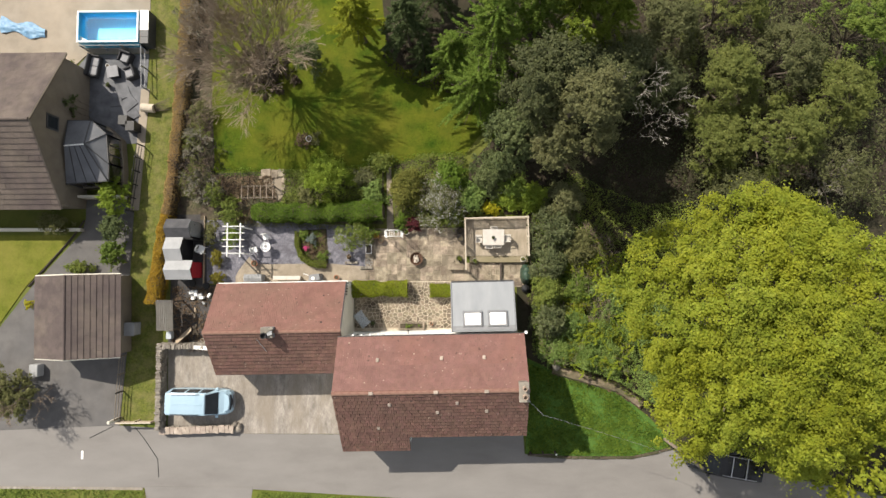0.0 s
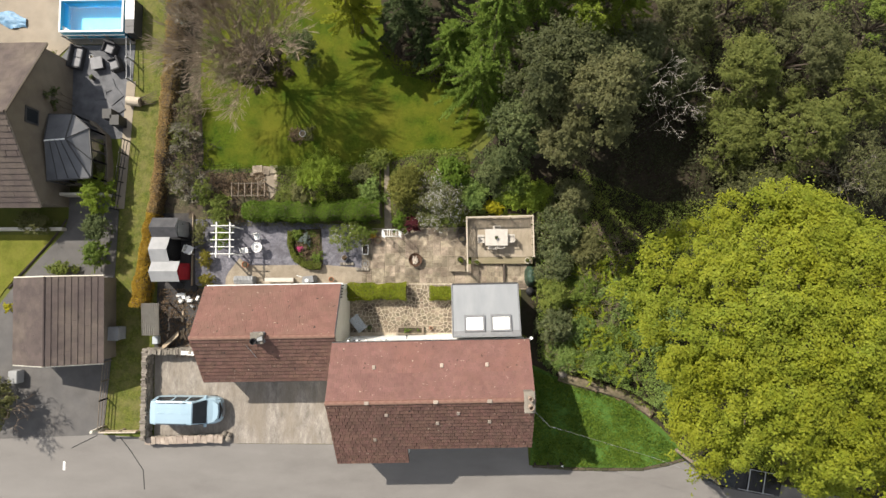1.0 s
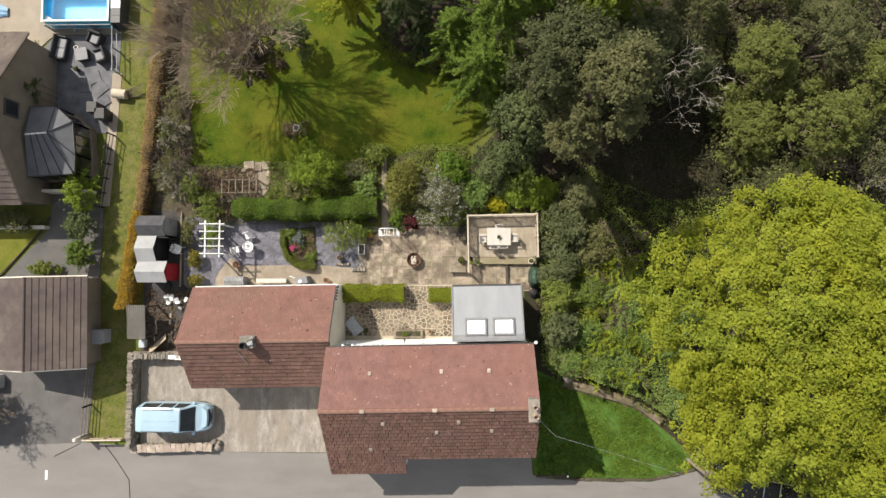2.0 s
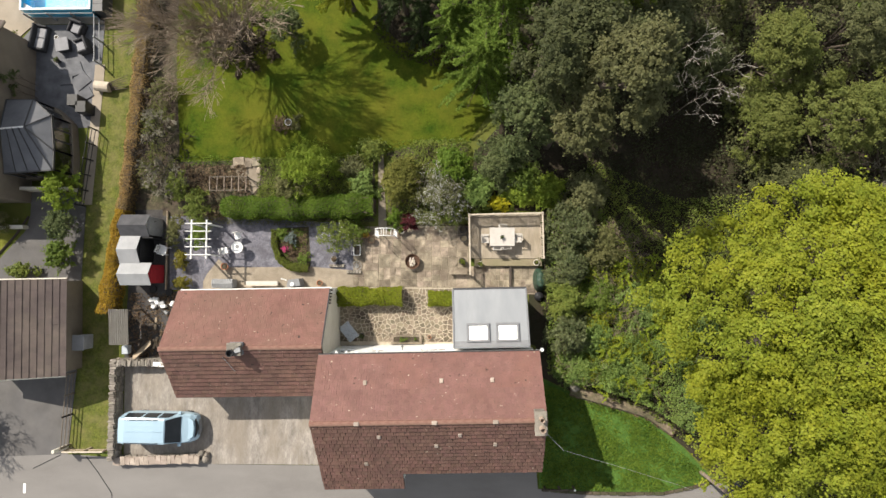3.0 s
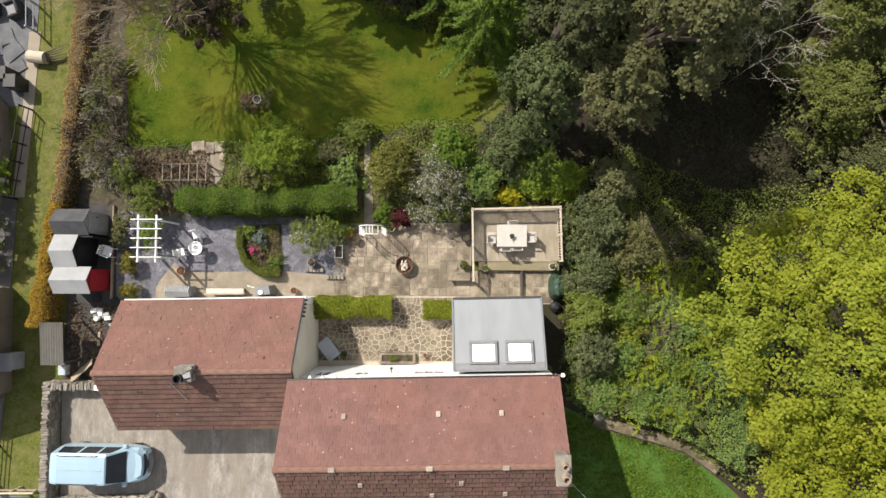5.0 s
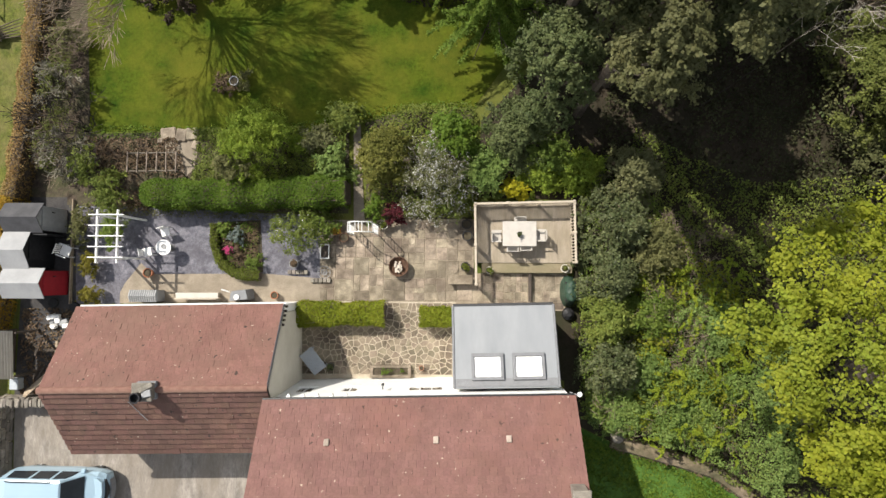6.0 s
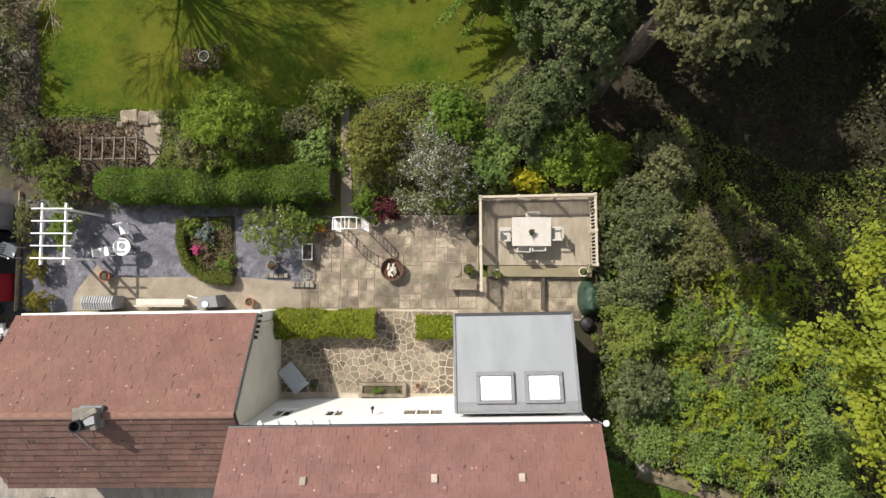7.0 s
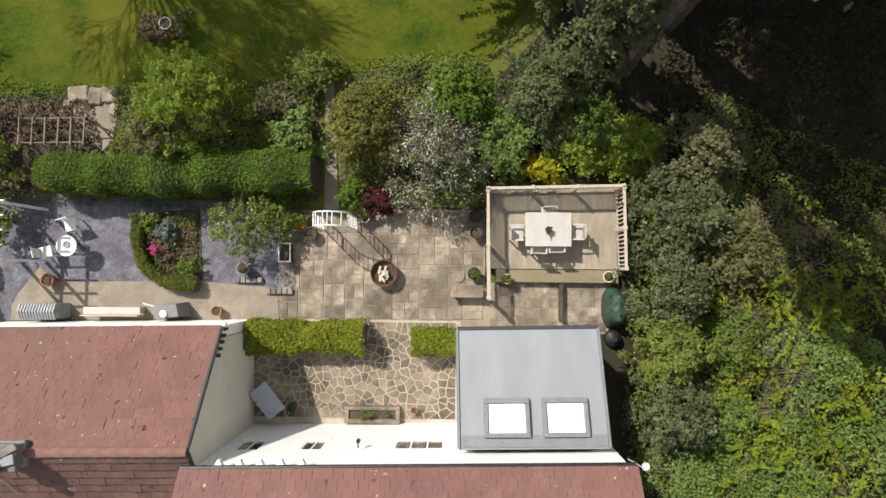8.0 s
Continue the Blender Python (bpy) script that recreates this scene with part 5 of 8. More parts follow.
T = tree
plume_tree("larch", "fresh bright green conifer at the lawn edge", 1.2, 11.7, 3.2, 0.8, 6.6, L_FRESH, 130, 0.14, 11)
plume_tree("larch", "fresh bright green conifer in the wood", 2.2, 14.6, 3.6, 1.0, 8.4, L_FRESH, 140, 0.15, 12)
plume_tree("larch", "slim fresh green conifer behind the lawn", -0.4, 13.9, 2.2, 1.2, 5.6, L_FRESH, 80, 0.15, 111)
plume_tree("larch", "fresh yellow-green conifer among dark trees", 6.4, 12.9, 2.3, 2.5, 10.0, L_LARCH, 75, 0.15, 13)
plume_tree("larch", "fresh yellow-green conifer at the back of the wood", 9.0, 15.2, 2.6, 2.5, 8.5, L_LARCH, 75, 0.15, 112)
plume_tree("weeping_tree", "yellow-green weeping tree on the lawn", -6.3, 16.2, 2.1, 2.0, 6.2, L_GOLDGREEN, 110, 0.17, 14, droop=0.35, per=260)
plume_tree("conifer", "dark evergreen conifer beside the lawn", -3.2, 16.0, 2.5, 0.8, 6.2, L_CONIFER, 80, 0.15, 15, per=300)
plume_tree("conifer", "dark evergreen conifer at the back of the lawn", -1.2, 18.4, 2.8, 1.0, 5.4, L_CONIFER, 80, 0.15, 16, per=300)
# Dark leaves soften the edge of the darkened conifer bed.
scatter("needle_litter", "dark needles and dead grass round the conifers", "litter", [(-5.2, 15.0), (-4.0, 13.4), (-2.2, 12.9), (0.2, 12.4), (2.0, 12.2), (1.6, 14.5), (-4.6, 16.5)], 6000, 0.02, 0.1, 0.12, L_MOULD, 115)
plume_tree("conifer", "low dark evergreen conifer at the lawn edge", -2.2, 14.6, 1.5, 0.3, 3.6, L_CONIFER, 50, 0.13, 162)
T("evergreen_bush", "dark evergreen bush beside the bare tree", "bush", -9.9, 14.6, 0.9, 1.0, 0.4, 2.4, L_DARK, 8000, 0.09, 24, 0.32, 17, 0.08)
T("oak", "tall olive-brown budding oak in the wood", "tree", 6.15, 7.6, 1.1, 1.7, 10.5, 15.4, L_OAK, 28000, 0.11, 46, 0.42, 18, 0.3, 1.2, 0.8, base=(6.3, 9.4))
T("oak", "slim olive-brown oak overhanging the garden", "tree", 4.95, 6.4, 0.8, 0.95, 10.2, 12.4, L_OAK, 15000, 0.11, 26, 0.38, 19, 0.25, 1.2, 0.8, base=(5.0, 8.0))
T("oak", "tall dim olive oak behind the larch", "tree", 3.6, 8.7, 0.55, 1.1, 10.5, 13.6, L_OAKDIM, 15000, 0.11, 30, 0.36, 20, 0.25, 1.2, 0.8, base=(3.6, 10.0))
# The next two crowns are added where they keep sun off the hollow.
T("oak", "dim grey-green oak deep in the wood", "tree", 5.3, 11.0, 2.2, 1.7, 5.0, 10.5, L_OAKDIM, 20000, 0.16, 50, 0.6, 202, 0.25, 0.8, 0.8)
T("oak", "dim olive oak added to shade the hollow", "tree", 7.6, 10.6, 1.9, 1.5, 4.5, 9.0, L_OAKDIM, 16000, 0.16, 44, 0.55, 203, 0.25, 0.8, 0.8)
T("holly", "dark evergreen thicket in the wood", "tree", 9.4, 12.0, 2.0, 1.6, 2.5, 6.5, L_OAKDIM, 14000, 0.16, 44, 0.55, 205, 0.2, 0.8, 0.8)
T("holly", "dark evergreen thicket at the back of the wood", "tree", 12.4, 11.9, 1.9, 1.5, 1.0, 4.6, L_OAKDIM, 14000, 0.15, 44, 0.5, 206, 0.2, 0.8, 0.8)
plume_tree("larch", "bright green conifer at the back of the wood", 4.9, 17.2, 3.0, 1.0, 6.5, L_FRESH, 80, 0.17, 113)
plume_tree("larch", "bright green conifer at the back of the wood", 7.9, 17.4, 2.8, 1.0, 6.5, L_LARCH, 70, 0.17, 114)
T("holm_oak", "dark grey-green evergreen tree at the lawn corner", "tree", 3.4, 8.6, 1.5, 1.8, 2.0, 6.4, L_DARK, 22000, 0.11, 46, 0.42, 201, 0.22, 0.8, 0.9)
T("ivy_shrub", "dark ivy-clad shrub at the lawn corner", "shrub", 2.3, 6.9, 1.4, 1.4, 0.3, 2.3, L_DARK, 18000, 0.09, 46, 0.32, 21, 0.1, 0.7)
T("shrub", "mid-green shrub at the larch foot", "shrub", 3.6, 5.9, 1.0, 0.9, 0.3, 1.7, L_MID, 9000, 0.09, 30, 0.28, 38, 0.06, 0.7)
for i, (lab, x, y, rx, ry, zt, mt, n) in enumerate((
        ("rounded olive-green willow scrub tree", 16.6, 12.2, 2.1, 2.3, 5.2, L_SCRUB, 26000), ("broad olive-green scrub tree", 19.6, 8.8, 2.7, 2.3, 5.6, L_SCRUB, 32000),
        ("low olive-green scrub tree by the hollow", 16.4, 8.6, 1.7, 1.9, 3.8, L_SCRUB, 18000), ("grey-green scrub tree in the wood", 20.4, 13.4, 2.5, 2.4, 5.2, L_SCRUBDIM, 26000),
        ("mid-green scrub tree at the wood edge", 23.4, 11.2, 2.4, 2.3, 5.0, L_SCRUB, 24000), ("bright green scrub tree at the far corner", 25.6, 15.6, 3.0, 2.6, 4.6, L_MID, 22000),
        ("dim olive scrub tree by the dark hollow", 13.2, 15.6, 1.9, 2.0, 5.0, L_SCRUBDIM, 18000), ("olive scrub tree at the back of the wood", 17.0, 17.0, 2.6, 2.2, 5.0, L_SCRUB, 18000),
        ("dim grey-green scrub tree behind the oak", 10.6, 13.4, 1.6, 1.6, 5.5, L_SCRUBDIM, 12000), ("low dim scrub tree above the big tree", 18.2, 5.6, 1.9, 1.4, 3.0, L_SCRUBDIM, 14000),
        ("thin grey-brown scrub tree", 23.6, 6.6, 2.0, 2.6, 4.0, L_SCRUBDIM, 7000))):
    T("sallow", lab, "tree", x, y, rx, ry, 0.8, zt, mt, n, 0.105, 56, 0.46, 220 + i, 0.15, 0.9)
# Unseen tall crowns, set so that their shadows land on the hollow.
T("beech", "tall tree out of view, placed to shade the hollow", "tree", 4.6, 18.2, 3.2, 2.2, 8.5, 14.0, L_OAKDIM, 14000, 0.25, 40, 0.8, 61, 0.3, 0.6)
T("beech", "tall tree out of view, placed to shade the hollow", "tree", 0.8, 20.6, 3.2, 2.6, 9.0, 15.0, L_OAKDIM, 14000, 0.25, 40, 0.8, 62, 0.3, 0.6)
bare_tree("bare_tree", "leafless grey-brown tree on the lawn", -12.6, 13.7, 12.0, 0.40, M_TWIGB, 47, 4, 0.17, 4, 0.85, 0.215, curl=0.10, raised=2.4, thin=0.009, bark=M_DARKBARK, stems=17, tilt=0.85)
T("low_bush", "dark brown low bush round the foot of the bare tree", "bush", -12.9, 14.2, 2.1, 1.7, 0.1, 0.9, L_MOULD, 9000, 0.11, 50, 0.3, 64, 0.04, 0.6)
bare_tree("bare_tree", "leafless twiggy tree in the boundary hedge", -17.3, 17.4, 4.5, 0.7, M_TWIG, 32, 5, 0.06, 3, 0.6, 0.2, thin=0.012)
for dx, dy, top, sd in ((10.9, 9.3, 11.2, 33), (10.2, 8.2, 11.2, 331), (9.2, 9.9, 13.4, 332)):
    bare_tree("dead_tree", "dead silver-white branching tree in the wood", dx, dy, top, 0.6, M_DEADWOOD, sd, 3, 0.016, 3, 0.9, 0.3, curl=0.14, raised=top - 2.4, thin=0.0045, bark=M_DARKBARK, stems=3)
bare_tree("bare_shrub", "leafless grey twiggy shrub by the big tree", 24.0, 6.2, 6.0, 0.8, M_TWIG, 34, 5, 0.12, 3, 0.6, 0.2)
bare_tree("bare_shrub", "leafless twiggy shrub in the boundary", -17.6, 9.0, 3.6, 0.8, M_TWIG, 36, 5, 0.06, 3, 0.6, 0.2)
bare_tree("bare_shrub", "leafless twiggy shrub behind the sheds", -17.4, 6.2, 3.8, 0.8, M_TWIG, 37, 5, 0.06, 3, 0.6, 0.2)
bare_tree("bare_shrub", "leafless tree over the lane drive", -28.9, -7.4, 6.5, 0.7, M_TWIGD, 35, 5, 0.10, 3, 0.65, 0.22, thin=0.012)

# evergreen strip beside the deck and house
for i, (x, y, rx, ry, zt, mt, lab) in enumerate((
        (6.1, 3.0, 1.3, 1.4, 3.6, L_IVY, "dark evergreen shrub beside the deck"), (5.9, 1.0, 1.1, 1.3, 3.3, L_IVY, "dark evergreen shrub beside the deck"),
        (5.7, -0.9, 1.0, 1.2, 3.2, L_BRAMBLE, "mid-green shrub beside the house"), (5.9, -2.6, 1.1, 1.2, 3.3, L_IVY, "dark evergreen shrub beside the house"),
        (7.7, 1.8, 1.2, 1.4, 2.8, L_OLIVE, "olive-brown shrub at the wood edge"), (7.6, -0.6, 1.2, 1.3, 2.3, L_MID, "leafy bramble mound at the wood edge"),
        (7.4, -2.9, 1.2, 1.3, 2.0, L_NETTLE, "leafy bramble mound near the verge"), (8.9, -4.4, 1.5, 1.3, 1.8, L_NETTLE, "leafy bramble mound above the grass bank"),
        (6.6, -4.6, 1.2, 0.9, 1.5, L_NETTLE, "low green shrub above the grass bank"), (10.0, -1.2, 1.6, 1.8, 2.2, L_NETTLE, "leafy bramble mound under the big tree"),
        (4.9, 5.3, 1.0, 0.8, 1.7, L_FEATHER, "pale fresh green shrub behind the deck"), (3.4, 5.3, 1.1, 0.7, 1.2, L_FEATHER, "low pale green shrub behind the deck"),
        (0.9, 5.4, 1.1, 1.2, 1.9, L_NETTLE, "fresh green shrub behind the deck"), (6.9, 4.9, 1.2, 1.3, 2.8, L_GREY, "grey-green shrub at the wood edge"))):
    T("shrub", lab, "shrub", x, y, rx, ry, 0.2, zt * 0.85, mt, 12000 if rx > 1.15 else 10000, 0.1, 60, 0.28, 40 + i, 0.07, 0.9)
T("yellow_shrub", "bright yellow shrub behind the deck railing", "shrub", 2.2, 4.5, 0.65, 0.3, 0.2, 1.1, L_YELLOW, 1800, 0.09, 12, 0.2, 60, 0.03)
scatter("undergrowth", "low bramble and nettle undergrowth", "undergrowth", [(4.9, -5.0), (6.8, -5.9), (10.5, -7.2), (13, -9.2), (20, -8), (20, 1), (9, 3.2), (4.9, 4.6)], 24000, 0.05, 1.2, 0.14, L_BRAMBLE, 70)
scatter("scrub", "tangled scrub between the shrubs and the wood", "undergrowth", [(4.9, -4.6), (7, -5.6), (11, -5.5), (11.5, 0), (9.0, 3), (7.5, 4.5), (4.9, 6)], 20000, 0.3, 1.8, 0.11, L_MID, 74)
scatter("nettles", "lush fresh green nettles and weeds above the grass bank", "undergrowth", [(6.2, -5.1), (10.4, -6.7), (13, -8.4), (14, -2), (10.6, 0.2), (8.4, -0.6), (6.8, -3)], 60000, 0.8, 2.2, 0.1, L_NETTLE, 78)
sprays("bracken_sprays", "yellow-green young sprays in the scrub", "undergrowth", [(7.3, -6.0), (11.4, 1.6)], 150, 1.2, 1.9, 0.75, 0.12, L_SPRAY, 77)
scatter("bracken", "fresh yellow-green bracken in the scrub", "undergrowth", [(6.6, -5.2), (11, -6), (12, 0), (9, 2.5), (7.2, 2.0)], 9000, 0.6, 2.2, 0.12, L_WILLOW, 79)
scatter("border_plants", "low green plants filling the border", "plants", [(-11.9, 5.0), (-5.2, 5.0), (-5.0, 7.6), (-9, 7.2), (-11.9, 7.3)], 16000, 0.05, 0.7, 0.1, L_BRAMBLE, 87)
scatter("border_plants", "low mixed plants in the shrub bed", "plants", [(-4.2, 3.4), (0.4, 3.4), (0.6, 8.4), (-2.5, 8.3), (-4.3, 7.7)], 14000, 0.05, 0.7, 0.1, L_BRAMBLE, 88)
scatter("lawn_fringe", "uneven grass tufts along the lawn edge", "grass", [(-16.9, 6.9), (-13.6, 6.9), (-9, 6.8), (-4.9, 7.4), (-2.5, 7.9), (0.6, 8.0), (0.6, 8.6), (-2.5, 8.5), (-4.9, 7.95), (-9, 7.35), (-13.6, 7.5), (-16.9, 7.5)], 6000, 0.03, 0.14, 0.1, L_HEDGE, 89)
scatter("dead_stems", "brown dead bramble stems in the scrub", "undergrowth", [(5.2, -5.0), (7, -5.6), (11, -6.2), (11.5, 0), (9.6, 3.0), (7.5, 4.2), (5.2, 4.5)], 2200, 0.6, 2.0, 0.7, M_TWIGD, 93, 0.03)
scatter("dead_stems", "grey dead twigs on the boundary bank", "undergrowth", [(-18.4, 4.6), (-16.7, 4.6), (-16.7, 12), (-18.3, 12)], 900, 0.3, 1.6, 0.6, M_TWIGD, 94, 0.03)
scatter("dead_stems", "tangled brown dead stems at the wood edge", "undergrowth", [(7.4, -3.0), (9.9, -2.6), (9.9, 2.6), (8.4, 3.4), (7.2, 2.4)], 1500, 1.0, 2.1, 0.8, M_TWIGD, 95, 0.022)
scatter("ferns", "dim olive-green ferns at the edge of the hollow", "undergrowth", [(6.6, 4.2), (8.6, 2.6), (14, 0.8), (18, 1.5), (17, 5.2), (12.5, 4.8), (9.5, 6.0), (7.4, 7.2)], 20000, 0.1, 1.3, 0.12, L_BRAMBLE, 97)
# Dark leaves cover sunlit floor that should lie in shade.
scatter("shade_ferns", "low ferns and ivy coloured dark to shade the floor of the hollow", "undergrowth", [(5.6, 6.5), (8.5, 4.5), (14.5, 2.5), (17.5, 5.0), (15.5, 10.5), (10, 12), (6.5, 10)], 15000, 0.06, 0.7, 0.15, L_SHADE, 117)
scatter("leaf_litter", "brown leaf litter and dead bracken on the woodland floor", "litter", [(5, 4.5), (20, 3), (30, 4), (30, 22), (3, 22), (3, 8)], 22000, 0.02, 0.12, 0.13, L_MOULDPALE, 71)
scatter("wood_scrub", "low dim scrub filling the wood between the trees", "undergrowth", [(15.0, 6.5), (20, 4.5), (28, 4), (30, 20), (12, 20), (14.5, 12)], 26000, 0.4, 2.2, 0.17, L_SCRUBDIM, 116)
scatter("nettles", "dark green nettles at the edge of the wood", "undergrowth", [(14, 3.5), (20, 3), (30, 4), (30, 22), (16, 22), (15, 12)], 9000, 0.1, 0.8, 0.14, L_DARK, 72)
scatter("verge_tufts", "dark green grass tufts and weeds across the lane", "grass", [(-40, -14.1), (-20.9, -14.1), (-20.2, -18), (-40, -18)], 16000, 0.03, 0.3, 0.12, L_MID, 98)
scatter("verge_tufts", "dark green grass tufts and weeds across the lane", "grass", [(-13.6, -14.1), (-4.1, -14.6), (4, -15.3), (14, -16.3), (14, -18.5), (-13.9, -18.5)], 26000, 0.03, 0.3, 0.12, L_MID, 99)
scatter("verge_grass", "tufts of lush grass on the bank", "grass", [(4.6, -11.5), (7, -11.6), (11.4, -11.6), (14.1, -11.0), (10.5, -7.6), (6.6, -6.4), (4.6, -5.6)], 26000, 0.06, 0.2, 0.12, L_HEDGE, 73)

# garden hedges
hedge("clipped_hedge", "long clipped green hedge behind the terrace", [(-13.6, 4.35), (-10.5, 4.3), (-7.5, 4.35), (-4.9, 4.42)], (1.05, 1.25, 1.2, 1.25), (1.3, 1.55, 1.6, 1.6), L_HEDGE, 30000, 0.072, 81, wobble=0.1)
hedge("privet_hedge", "clipped golden privet hedge edging the courtyard", [(-6.95, -0.75), (-3.3, -0.72)], 0.95, 1.0, L_PRIVET, 9000, 0.085, 82)
hedge("privet_hedge", "short clipped golden privet hedge by the extension", [(-1.8, -0.85), (-0.42, -0.85)], 0.75, 0.95, L_PRIVET, 4000, 0.085, 83)
hedge("box_hedge", "low curving clipped box hedge round a flower bed", [(-10.75, 3.1), (-10.75, 2.2), (-10.45, 1.4), (-9.8, 0.95), (-8.75, 0.85)], (0.34, 0.34, 0.36, 0.4, 0.44), 0.5, L_BOX, 6000, 0.06, 84)
hedge("beech_hedge", "brown-leaved beech hedge along the boundary", [(-18.0, 26), (-18.35, 18), (-18.75, 11), (-19.1, 7), (-19.45, 4.2)], (0.95, 0.9, 0.8, 0.7, 0.65), 1.1, L_BEECH, 20000, 0.085, 85)
hedge("gold_hedge", "golden yellow clipped hedge beside the sheds", [(-19.45, 4.2), (-19.65, 2.6), (-19.95, 0.5), (-20.25, -1.7)], (0.7, 0.75, 0.85, 0.95), 1.2, L_GOLD, 11000, 0.085, 86)

